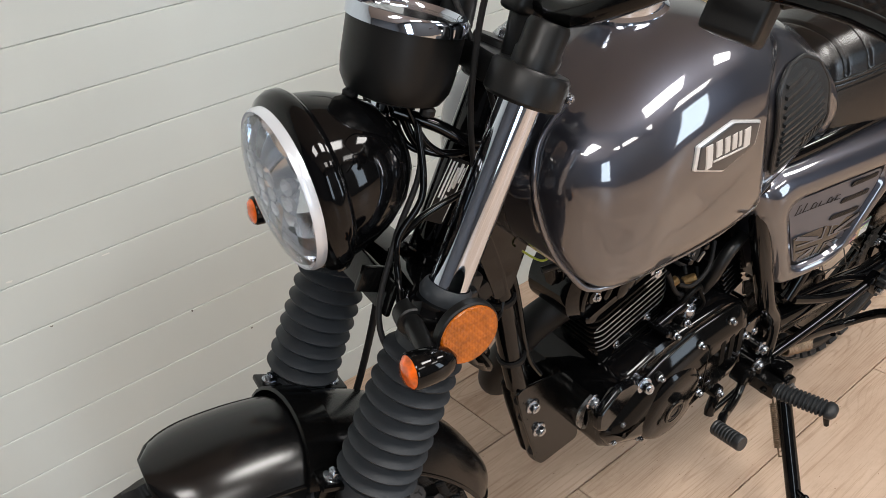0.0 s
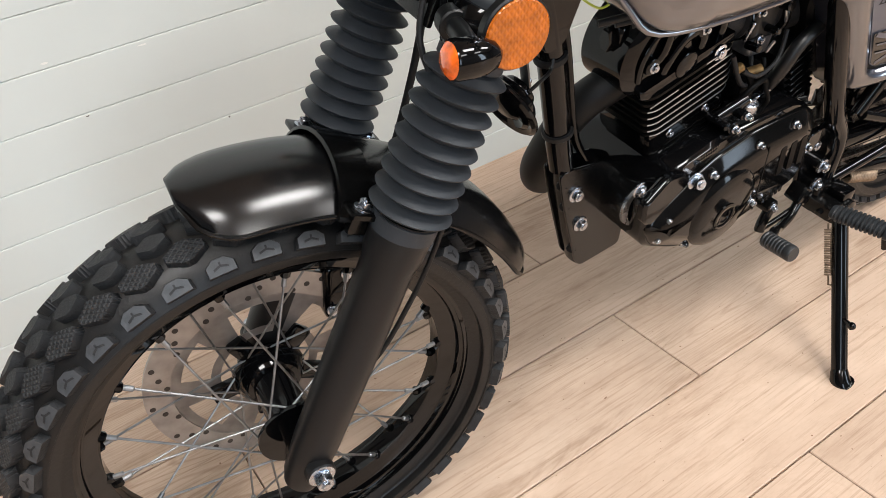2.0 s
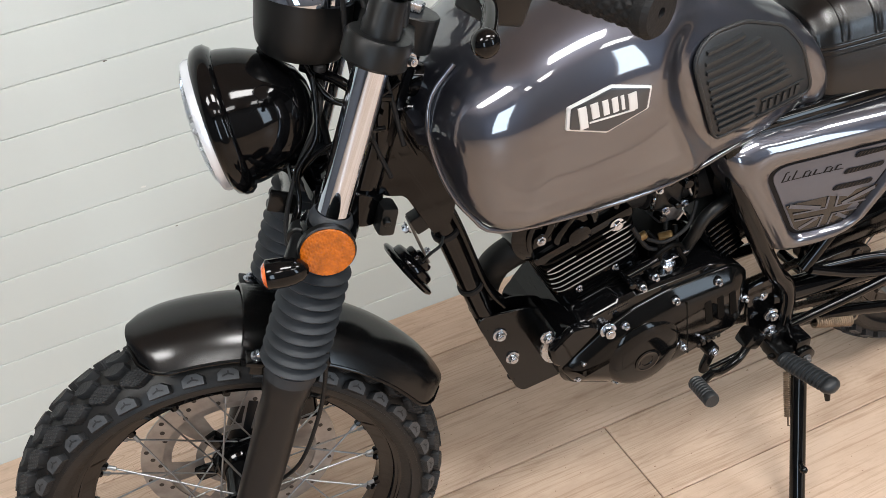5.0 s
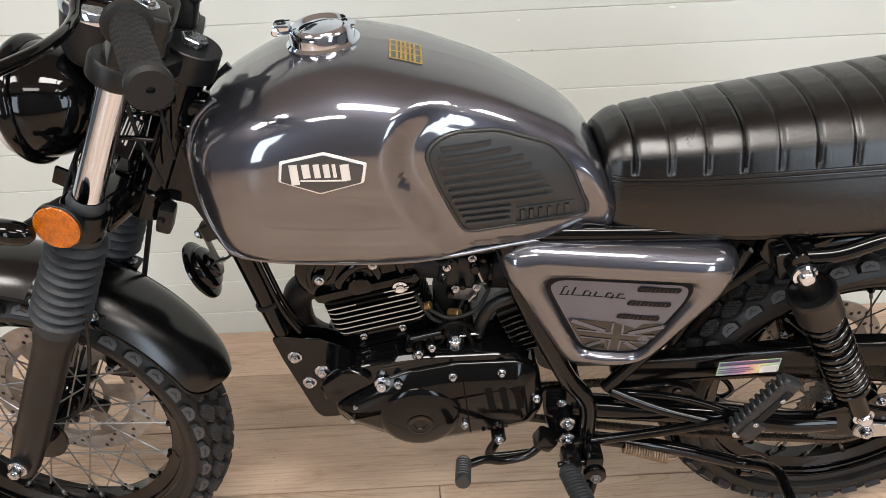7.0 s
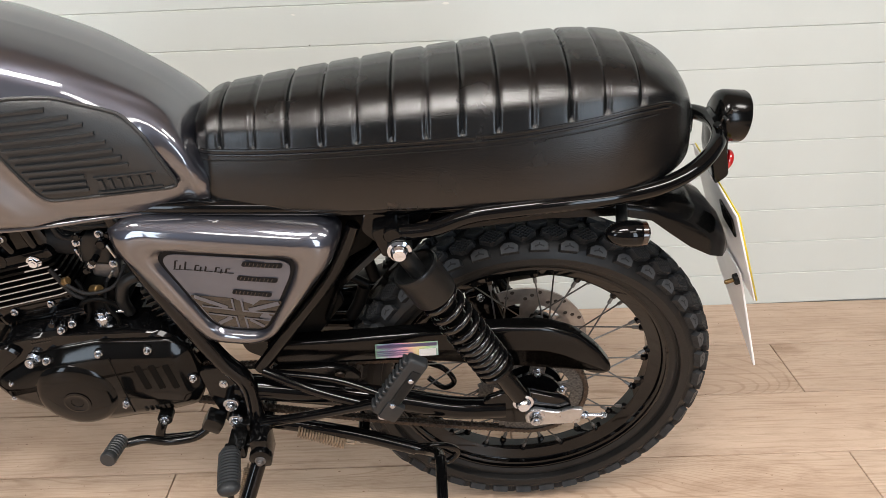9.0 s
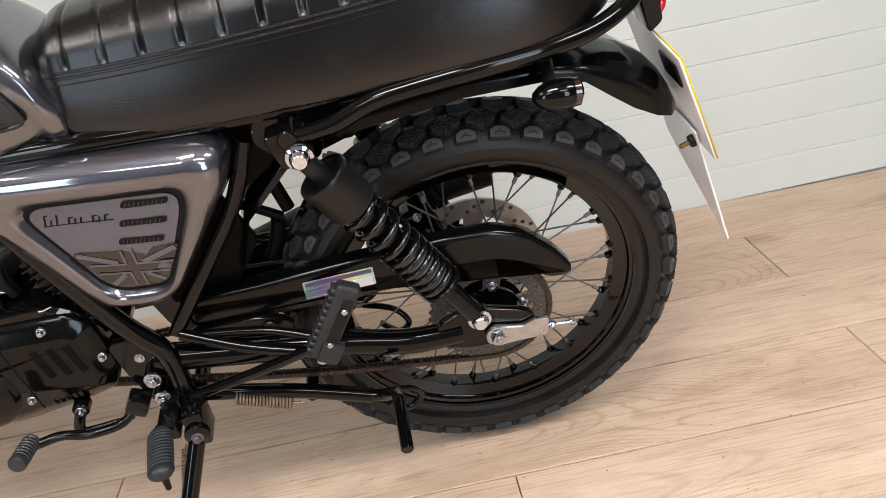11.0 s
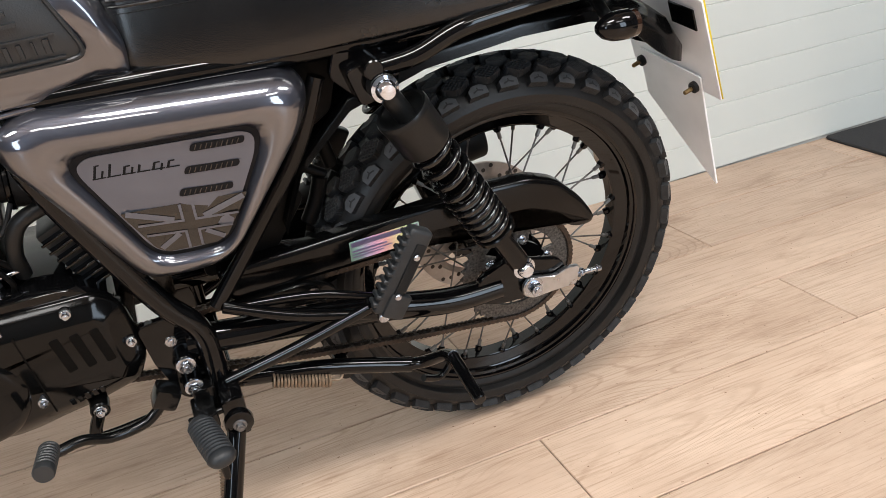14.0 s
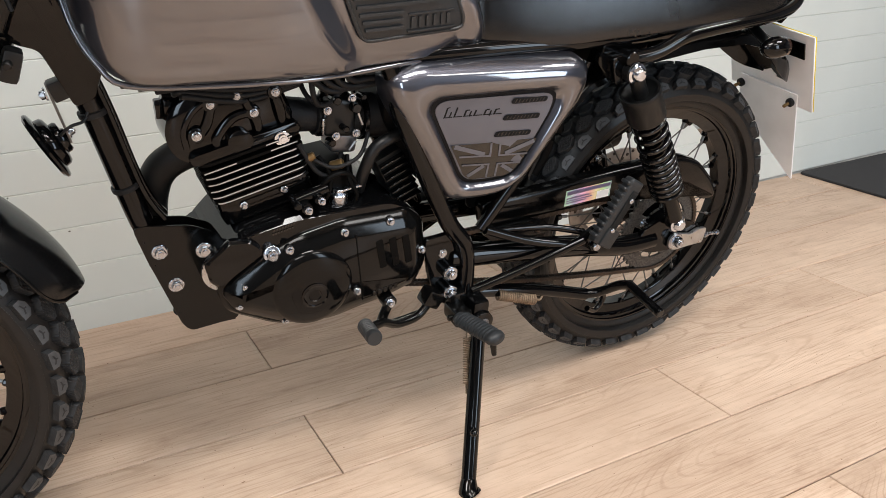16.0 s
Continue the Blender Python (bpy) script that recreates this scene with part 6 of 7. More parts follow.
hexbolt(bm, (0.964, -0.090, 0.450), (-0.2, -1, 0.3), 0.0088, 0.010)
part("filler_plug", bm, ZINC, engine)
# front casting of the crankcase
bm = B()
slab(bm, [(0.868, 0.455), (0.905, 0.485), (0.935, 0.480), (0.950, 0.465), (0.885, 0.412), (0.872, 0.425)], -0.078, -0.094, 0.006, 0.004)
part("case_web", bm, GLOSS, engine)
bm = B()
for (x, h, l) in ((0.872, 0.470, 0.075), (0.914, 0.458, 0.080)):
    hexbolt(bm, (x, -l, h), (0, -1, 0), 0.008, 0.006)
part("bolt", bm, ZINC, engine)
bm = B()
rod(bm, (0.902, -0.056, 0.420), (0.902, 0.08, 0.420), 0.0345, seg=36)
starter = part("starter_motor", bm, SATIN, engine)
bm = B()
rows_ = []
for k in range(19):
    a = radians(105 + 8.2 * k)
    w = 0.0035 + 0.0065 * math.sin(math.pi * k / 18)
    rows_.append([bm.verts.new((0.902 + r * math.cos(a), y, 0.420 + r * math.sin(a))) for r, y in ((0.0338, -0.0555), (0.0338, -0.0600), (0.0338 - w, -0.0605), (0.0338 - w, -0.0555))])
for p, q in zip(rows_, rows_[1:]):
    for k in range(4):
        bm.faces.new((p[k], p[(k + 1) % 4], q[(k + 1) % 4], q[k]))
bm.faces.new(rows_[0])
bm.faces.new(rows_[-1])
part("bare_end", bm, ALLOY, starter, "bare alloy crescent on the casting")

# cylinder leans slightly forward; built round its own axis
CYL = Matrix.Translation((0.979, 0, 0.491)) @ turn_y(-13) @ Matrix.Diagonal((1.0, 0.63, 1.0, 1.0))
NOW[0] = CYL
bm = B()
block(bm, (0, 0, 0.030), (0.135, 0.150, 0.05), bevel=0.012, seg=2)
block(bm, (0, 0, 0.075), (0.115, 0.125, 0.13), bevel=0.02, seg=2)
barrel = part("cylinder", bm, GLOSS, engine, "black finned cylinder with machined fin edges")


def fin_plate(bm, z, w, d, h, r, cx=0.0):
    """A cooling fin: a thin plate with rounded corners."""
    rim = []
    for sx, sy, a0 in ((1, 1, 0), (-1, 1, 90), (-1, -1, 180), (1, -1, 270)):
        for k in range(6):
            a = radians(a0 + 18 * k)
            rim.append((cx + sx * (w / 2 - r) + r * math.cos(a), sy * (d / 2 - r) + r * math.sin(a)))
    low = [bm.verts.new((x, y, z - h / 2)) for x, y in rim]
    top = [bm.verts.new((x, y, z + h / 2)) for x, y in rim]
    for i in range(len(rim)):
        j = (i + 1) % len(rim)
        bm.faces.new((low[i], low[j], top[j], top[i]))
    bm.faces.new(low[::-1])
    bm.faces.new(top)
    return rim


def edge_band(bm, line, z, h, out):
    """A bare strip that follows a fin's rim."""
    rows = []
    for k, (x, y) in enumerate(line):
        p, q = line[max(k - 1, 0)], line[min(k + 1, len(line) - 1)]
        n = Vector((q[1] - p[1], p[0] - q[0], 0)).normalized() * out
        rows.append([bm.verts.new(Vector((x, y, z + e * h / 2)) + n * o) for e, o in ((-1, -1), (-1, 1), (1, 1), (1, -1))])
    for p, q in zip(rows, rows[1:]):
        for k in range(4):
            bm.faces.new((p[k], q[k], q[(k + 1) % 4], p[(k + 1) % 4]))
    bm.faces.new(rows[0])
    bm.faces.new(rows[-1][::-1])


for i in range(7):
    z = 0.048 + i * 0.0104
    w = 0.148 if i > 0 else 0.140
    bm = B()
    rim = fin_plate(bm, z, w, 0.168, 0.0042, 0.020)
    part("fin", bm, DULL, barrel)
    bm = B()
    for s in (-1, 1):
        if i == 6:
            block(bm, (0.040, s * 0.0838, z), (0.038, 0.0012, 0.0018), bevel=0)
        elif i == 5:
            block(bm, (-0.048, s * 0.0838, z), (0.046, 0.0012, 0.0018), bevel=0)
            block(bm, (0.045, s * 0.0838, z), (0.040, 0.0012, 0.0018), bevel=0)
        else:
            flank = rim[14:22] if s < 0 else rim[2:10]
            edge_band(bm, flank, z, 0.0019, 0.0005)
    part("fin_edge", bm, FIN_EDGE, barrel, "bare machined fin edge")
for i in range(5):
    bm = B()
    fin_plate(bm, 0.004 + i * 0.0085, 0.124, 0.150, 0.0030, 0.018, 0.010)
    part("fin", bm, DULL, barrel)
# head
bm = B()
HEAD = [(-0.084, 0.112), (-0.100, 0.136), (-0.101, 0.164), (-0.086, 0.192), (-0.050, 0.212), (0.000, 0.220), (0.045, 0.212), (0.066, 0.190), (0.072, 0.150), (0.076, 0.112)]
slab(bm, HEAD, -0.064, 0.064, 0.014, 0.012)
slab(bm, [(-0.080, 0.112), (-0.083, 0.128), (0.074, 0.128), (0.077, 0.112)], -0.078, 0.078, 0.006, 0.004)
head = part("cylinder_head", bm, GLOSS, engine, "gloss black cylinder head and rocker cover")
bm = B()
tube(bm, [(-0.080, -0.066, 0.140), (-0.076, -0.070, 0.165), (-0.058, -0.070, 0.186), (-0.030, -0.070, 0.196), (0.010, -0.070, 0.200), (0.048, -0.068, 0.190)], 0.0045, 10)
part("rocker_cover_rim", bm, GLOSS, head)
for pl in ([(-0.060, -0.066, 0.150), (-0.045, -0.074, 0.165), (-0.030, -0.072, 0.192)], [(0.019, -0.066, 0.128), (0.020, -0.074, 0.150), (0.014, -0.070, 0.180)], [(0.054, -0.064, 0.125), (0.056, -0.071, 0.150), (0.055, -0.066, 0.180)], [(-0.040, -0.066, 0.124), (-0.038, -0.071, 0.140), (-0.010, -0.070, 0.160), (0.018, -0.070, 0.160)]):
    bm = B()
    tube(bm, pl, 0.0065, 10)
    part("cast_rib", bm, GLOSS, head)
for x, z, r in ((-0.033, 0.190, 0.010), (-0.063, 0.155, 0.011), (0.003, 0.190, 0.010), (0.019, 0.160, 0.010), (0.055, 0.178, 0.010), (-0.010, 0.126, 0.0175)):
    bm = B()
    rod(bm, (x, -0.058, z), (x, -0.078 if r < 0.015 else -0.0815, z), r, seg=24, bevel=0.002)
    part("cast_boss", bm, GLOSS, head)
bm = B()
rod(bm, (-0.070, -0.01, 0.186), (-0.088, -0.01, 0.190), 0.023, seg=28)
rod(bm, (-0.088, -0.01, 0.190), (-0.098, -0.01, 0.192), 0.0150, seg=6)
part("valve_cap", bm, GLOSS, head)
for x, y, z, d, r in ((-0.033, -0.078, 0.190, (0, -1, 0.2), 0.0045), (-0.063, -0.078, 0.155, (0, -1, 0.1), 0.0055), (0.003, -0.078, 0.190, (0, -1, 0.2), 0.0045), (0.019, -0.078, 0.160, (0, -1, 0.1), 0.0050), (0.055, -0.078, 0.178, (0, -1, 0.2), 0.0050), (0.000, -0.035, 0.207, (0, -0.3, 1), 0.0055), (0.046, -0.080, 0.111, (0, -1, 0), 0.0090), (0.028, -0.078, 0.033, (0, -1, 0), 0.0048), (-0.034, -0.078, 0.032, (0, -1, 0), 0.0048), (-0.033, -0.080, -0.004, (0, -1, 0), 0.0052), (0.043, -0.080, 0.002, (0, -1, 0), 0.0050)):
    bm = B()
    hexbolt(bm, (x, y, z), d, r * 0.85, 0.0055)
    part("bolt", bm, ZINC if r < 0.008 else CHROME, head)
NOW[0] = BODY

# carburettor, intake and small fittings
bm = B()
block(bm, (1.090, -0.020, 0.625), (0.048, 0.050, 0.060), turn_y(8), 0.010, 3)
carb = part("carburettor", bm, MATTE, bike, "black carburettor with rubber intake")
bm = B()
lathe(bm, [(0, 0), (0.026, 0), (0.024, 0.052), (0.029, 0.054), (0.029, 0.070), (0.025, 0.072), (0.025, 0.088), (0, 0.088)], (1.005, -0.010, 0.630), (1.130, -0.012, 0.612), 24)
part("intake_rubber", bm, RUBBER, carb, "black rubber intake stub")
bm = B()
rod(bm, (1.090, -0.015, 0.64), (1.085, -0.015, 0.690), 0.021, 0.019, seg=24)
part("slide_cap", bm, GLOSS, carb)
bm = B()
block(bm, (1.095, -0.020, 0.585), (0.042, 0.044, 0.032), turn_y(8), 0.008, 3)
part("float_bowl", bm, ALLOY_DARK, carb, "grey alloy float bowl")
bm = B()
lathe(bm, [(0, 0), (0.025, 0), (0.026, 0.016), (0.033, 0.018), (0.036, 0.075), (0, 0.075)], (1.113, -0.012, 0.613), (1.19, -0.01, 0.61), 24)
part("air_hose", bm, RUBBER, carb)
bm = B()
for p, d in (((1.068, -0.045, 0.640), (0, -1, 0)), ((1.105, -0.046, 0.655), (0, -1, 0)), ((1.080, -0.046, 0.600), (0, -1, 0)), ((1.112, -0.045, 0.600), (0, -1, 0))):
    hexbolt(bm, p, d, 0.0045, 0.004)
rod(bm, (1.064, -0.036, 0.598), (1.062, -0.044, 0.628), 0.003, seg=10)
part("bolt", bm, ZINC, carb)
bm = B()
block(bm, (1.115, -0.050, 0.628), (0.004, 0.003, 0.032), turn_y(-20), 0.001, 1)
rod(bm, (1.100, -0.048, 0.575), (1.110, -0.050, 0.590), 0.0022, seg=8)
part("carb_lever", bm, ALLOY, carb)
bm = B()
rod(bm, (1.070, -0.050, 0.555), (1.086, -0.060, 0.562), 0.0075, seg=14)
rod(bm, (1.033, -0.055, 0.575), (1.043, -0.058, 0.580), 0.0065, seg=14)
part("brass_fitting", bm, BRASS, carb)
bm = B()
block(bm, (1.078, -0.005, 0.532), (0.058, 0.100, 0.052), turn_y(-6), 0.010, 2)
block(bm, (1.072, -0.052, 0.528), (0.034, 0.010, 0.034), turn_y(-6), 0.004, 2)
part("breather_cover", bm, DULL, engine)
for pl, r in (([(1.046, -0.060, 0.520), (1.060, -0.068, 0.545), (1.088, -0.066, 0.548), (1.112, -0.058, 0.520)], 0.0042), ([(1.050, -0.050, 0.575), (1.064, -0.062, 0.550), (1.060, -0.066, 0.520), (1.048, -0.062, 0.500)], 0.0036), ([(1.096, -0.050, 0.570), (1.092, -0.066, 0.540), (1.104, -0.070, 0.512), (1.098, -0.064, 0.492)], 0.0034)):
    cable("drain_hose", pl, r, DULL)
cable("fuel_hose", [(1.060, -0.020, 0.700), (1.045, -0.045, 0.690), (1.050, -0.050, 0.655), (1.075, -0.035, 0.645)], 0.0042)
cable("breather_hose", [(1.180, -0.065, 0.600), (1.135, -0.070, 0.585), (1.118, -0.066, 0.550), (1.115, -0.050, 0.510)], 0.0095, MATTE, None, "thick black breather hose")
cable("vent_hose", [(1.095, -0.03, 0.57), (1.075, -0.055, 0.545), (1.045, -0.06, 0.555), (1.02, -0.055, 0.600)], 0.0035)
cable("vent_hose", [(1.13, -0.05, 0.60), (1.11, -0.062, 0.570), (1.07, -0.066, 0.560), (1.04, -0.062, 0.575)], 0.003)
cable("throttle_cable", [(1.085, -0.015, 0.69), (1.06, -0.02, 0.735), (1.00, -0.01, 0.745)], 0.004)
cable("fuel_hose", [(1.035, 0.01, 0.715), (1.040, -0.03, 0.665), (1.062, -0.050, 0.650), (1.085, -0.052, 0.668), (1.105, -0.05, 0.680)], 0.0036)
for i in range(5):
    h = 0.700 - i * 0.004
    cable("wiring_loom", [(0.80 + i * 0.02, -0.03 - 0.006 * i, h), (0.87, -0.05 - 0.004 * i, h + 0.006), (0.95, -0.045, h - 0.004 * i), (1.03, -0.055 + 0.006 * i, h - 0.006)], 0.0042)
cable("earth_wire", [(0.775, -0.022, 0.735), (0.79, -0.040, 0.725), (0.81, -0.045, 0.735)], 0.0013, WIRE_YELLOW, None, "yellow-green wire under the tank")
for k, (x, h) in enumerate(((1.040, 0.716), (1.060, 0.712), (1.080, 0.708), (1.095, 0.712))):
    cable("wiring_loom", [(x - 0.03, -0.040 - 0.006 * k, 0.735), (x, -0.052 - 0.004 * k, h - 0.022), (x + 0.035, -0.055, h - 0.045 + 0.006 * k), (x + 0.085, -0.050, h - 0.030)], 0.0045)
for c, d_, r in (((1.062, -0.012, 0.6215), (1, 0, -0.12), 0.0305), ((1.128, -0.012, 0.612), (1, 0, -0.1), 0.0350)):
    bm = B()
    q = Vector(c)
    rod(bm, q, q + Vector(d_).normalized() * 0.007, r, seg=28)
    part("hose_clip", bm, SATIN, carb)
for x, h, r, z in ((1.078, 0.655, 0.0060, -0.062), (1.108, 0.640, 0.0075, -0.060), (1.090, 0.612, 0.0050, -0.064), (1.120, 0.655, 0.0045, -0.058), (1.072, 0.590, 0.0055, -0.056)):
    bm = B()
    rod(bm, (x, -0.035, h), (x, z, h + 0.003), r, seg=16)
    part("carb_boss", bm, GLOSS, carb)
# finned regulator behind the left frame tube
bm = B()
RG = Vector((1.180, -0.030, 0.520))
block(bm, RG, (0.046, 0.05, 0.092), turn_y(-24), 0.004)
regulator = part("regulator", bm, MATTE, bike, "black finned voltage regulator")
for i in range(7):
    bm = B()
    block(bm, RG + Vector((0, -0.028, 0)) + (turn_y(-24) @ Vector((0, 0, -0.038 + i * 0.0125))), (0.044, 0.014, 0.0035), turn_y(-24), 0.0008, 1)
    part("fin", bm, GLOSS, regulator)
bm = B()
slab(bm, [(1.16, 0.700), (1.40, 0.705), (1.44, 0.66), (1.33, 0.52), (1.22, 0.50), (1.15, 0.62)], -0.06, 0.06, 0.02, 0.006)
part("air_box", bm, DULL, bike, "black plastic air box behind the side panel")
# clutch arm and neutral switch on top of the case
bm = B()
rod(bm, (1.078, -0.060, 0.492), (1.078, -0.060, 0.515), 0.014, seg=20)
rod(bm, (1.078, -0.060, 0.513), (1.078, -0.060, 0.522), 0.009, seg=6)
block(bm, (1.095, -0.060, 0.520), (0.045, 0.010, 0.004), turn_y(-8), 0.001, 1)
part("clutch_arm", bm, ZINC, engine, "zinc-plated clutch release arm")
bm = B()
for x, h, r in ((1.022, 0.508, 0.009), (1.040, 0.520, 0.007), (1.008, 0.515, 0.006)):
    rod(bm, (x, -0.050, h), (x, -0.085, h), r, seg=16)
rod(bm, (1.01, -0.062, 0.515), (1.06, -0.066, 0.530), 0.0085, seg=16)
tensioner = part("chain_tensioner", bm, GLOSS, engine)
bm = B()
for x, h in ((1.022, 0.508), (1.042, 0.520)):
    hexbolt(bm, (x, -0.086, h), (0, -1, 0), 0.0042, 0.005)
part("bolt", bm, ZINC, tensioner)
bm = B()
for i in range(8):
    block(bm, (0.970 + i * 0.0042, -0.0858, 0.486 + 0.0008 * i), (0.0022, 0.0008, 0.0032), bevel=0)
    block(bm, (0.968 + i * 0.0042, -0.0858, 0.4795 + 0.0008 * i), (0.0022, 0.0008, 0.0026), bevel=0)
part("stamped_mark", bm, FLAG_GREY, engine)

# exhaust header, mostly hidden on the far side
bm = B()
tube(bm, [(0.905, 0.0, 0.590), (0.868, 0.004, 0.582), (0.838, 0.020, 0.552), (0.826, 0.045, 0.490), (0.834, 0.075, 0.42), (0.88, 0.100, 0.370), (1.00, 0.120, 0.340), (1.25, 0.135, 0.335)], 0.0235, 20, 8)
exhaust = part("exhaust", bm, EXHAUST, bike, "matt black exhaust pipe")
bm = B()
tube(bm, [(1.25, 0.135, 0.335), (1.40, 0.150, 0.36), (1.60, 0.170, 0.40), (1.80, 0.180, 0.43)], lambda t: 0.028 + 0.014 * min(t * 2, 1), 24)
part("silencer", bm, EXHAUST, exhaust)

# bash plate under the engine
bm = B()
for s in (-1, 1):
    slab(bm, [(0.789, 0.488), (0.802, 0.492), (0.868, 0.480), (0.902, 0.462), (0.930, 0.400), (0.926, 0.302), (0.852, 0.297), (0.840, 0.312), (0.802, 0.436)], s * 0.013, s * 0.017, 0.008, 0.001)
rows_ = []
for x, h in ((0.792, 0.490), (0.797, 0.462), (0.807, 0.425), (0.823, 0.365), (0.843, 0.300)):
    arc = [(radians(-90 + 18 * k)) for k in range(11)]
    rows_.append([[bm.verts.new((x + 0.012 - r * 0.55 * math.cos(a), r * math.sin(a), h)) for a in arc] for r in (0.017, 0.0145)])
for p, q in zip(rows_, rows_[1:]):
    for side in (0, 1):
        for k in range(10):
            bm.faces.new((p[side][k], p[side][k + 1], q[side][k + 1], q[side][k]))
for k in range(10):
    for row in (rows_[0], rows_[-1]):
        bm.faces.new((row[0][k], row[0][k + 1], row[1][k + 1], row[1][k]))
block(bm, (0.886, 0, 0.301), (0.070, 0.030, 0.004), bevel=0.001)
bash = part("bash_plate", bm, SATIN, bike, "satin black steel engine guard plate")
bm = B()
for x, h in ((0.821, 0.446), (0.838, 0.386)):
    for s in (-1, 1):
        hexbolt(bm, (x, s * 0.0168, h), (0, s, 0), 0.008, 0.006)
part("bolt", bm, ZINC, bash)
bm = B()
for h, x in ((0.465, 0.7965), (0.425, 0.8070), (0.335, 0.8320)):
    rod(bm, (x + 0.001, -0.0125, h), (x + 0.010, -0.006, h), 0.0070, seg=16)
part("drain_hole", bm, DECAL_BLACK, bash)

# black identification plate on the headstock, its print only as bars
bm = B()
ida, idb, idc = Vector((0.6675, 0.899)), Vector((0.6330, 0.8440)), Vector((0.6905, 0.8835))
slab(bm, [tuple(ida), tuple(idb), tuple(idb + idc - ida), tuple(idc)], -0.0285, -0.0300, 0.003, 0.0004)
id_plate = part("identification_plate", bm, DECAL_BLACK, bike, "black plate with rows of white print")
for u, v0, v1, w_ in ((0.06, 0.04, 0.96, 0.010), (0.94, 0.04, 0.96, 0.010), (0.24, 0.05, 0.62, 0.035), (0.40, 0.05, 0.66, 0.030), (0.56, 0.12, 0.50, 0.050), (0.56, 0.56, 0.70, 0.050), (0.70, 0.05, 0.44, 0.060), (0.84, 0.10, 0.34, 0.030)):
    bm = B()
    ex, ey = idc - ida, idb - ida
    slab(bm, [tuple(ida + ex * a + ey * b) for a, b in ((u - w_, v0), (u + w_, v0), (u + w_, v1), (u - w_, v1))], -0.0300, -0.0306, 0.0003, 0.0001)
    part("print_bar", bm, WHITE_INK, id_plate)

# horn on its bracket in front of the down tube
bm = B()
hc = Vector((0.731, 0.000, 0.634))
hd = Vector((-0.89, -0.10, -0.42)).normalized()
lathe(bm, [(0, 0), (0.008, 0), (0.010, 0.003), (0.019, 0.004), (0.021, 0.007), (0.021, 0.012), (0.030, 0.014), (0.033, 0.017), (0.034, 0.024), (0.044, 0.026), (0.046, 0.028), (0.046, 0.031), (0.042, 0.034), (0.036, 0.032), (0.030, 0.035), (0.022, 0.032), (0.014, 0.036), (0, 0.036)], hc, hc + hd, 40)
horn = part("horn", bm, GLOSS, bike, "round black horn on a steel bracket")
bm = B()
block(bm, (0.7255, -0.004, 0.664), (0.003, 0.015, 0.080), turn_y(-12), 0.001)
part("bracket", bm, DARK_SPOKE, horn)
bm = B()
block(bm, (0.733, -0.004, 0.696), (0.026, 0.022, 0.026), turn_y(-18), 0.003, 2)
part("mounting_block", bm, MATTE, horn)
bm = B()
hexbolt(bm, (0.716, -0.004, 0.690), (-1, 0, -0.25), 0.006, 0.005)
hexbolt(bm, hc - hd * 0.001, -hd, 0.0050, 0.006)
part("bolt", bm, ZINC, horn)
bm = B()
tube(bm, [(0.722, -0.020, 0.640), (0.735, -0.024, 0.652), (0.752, -0.018, 0.655), (0.760, -0.012, 0.668)], 0.0022, 8)
part("wire", bm, MATTE, horn)
bm = B()
block(bm, (0.684, -0.030, 0.738), (0.022, 0.030, 0.040), turn_y(20), 0.006)
rod(bm, (0.684, -0.035, 0.745), (0.680, -0.052, 0.742), 0.005)
part("ignition_lock", bm, MATTE, bike, "black lock housing behind the fork")

# ---- rider footrests, gear lever, stands ----
def footrest(a, b, s):
    a, b = Vector(a), Vector(b)
    n = (b - a).length
    bm = B()
    mm = basis(a, b)
    prof = [(0, 0.0), (0.012, 0.0), (0.014, 0.006)]
    k = 11
    for i in range(k):
        z = 0.008 + i * (n - 0.022) / k
        w = (n - 0.022) / k
        k_ = 0.94 + 0.04 * math.sin(math.pi * i / k)
        prof += [(0.0135 * k_, z), (0.0170 * k_, z + 0.25 * w), (0.0170 * k_, z + 0.65 * w), (0.0135 * k_, z + 0.9 * w)]
    prof += [(0.0160, n - 0.012), (0.0165, n - 0.008), (0.0140, n - 0.001), (0.009, n + 0.003), (0, n + 0.004)]
    lathe(bm, prof, a, b, 20)
    for v in bm.verts:
        q = mm.inverted() @ v.co
        v.co = mm @ Vector((q.x * 1.1, q.y * 0.72, q.z))
    return bm


for s in (-1, 1):
    peg = part("footrest", footrest((1.252, s * 0.150, 0.298), (1.270, s * 0.242, 0.310), s), PEG_RUBBER, bike, "ribbed black rubber rider footrest")
    bm = B()
    block(bm, (1.262, s * 0.130, 0.290), (0.030, 0.046, 0.026), bevel=0.005)
    block(bm, (1.268, s * 0.108, 0.296), (0.030, 0.024, 0.050), bevel=0.005)
    rod(bm, (1.240, s * 0.135, 0.288), (1.285, s * 0.135, 0.292), 0.005)
    part("hinge", bm, SATIN, peg)
    bm = B()
    rod(bm, (1.268, s * 0.232, 0.298), (1.269, s * 0.238, 0.276), 0.0055, 0.004)
    part("bank_sensor", bm, SATIN, peg)

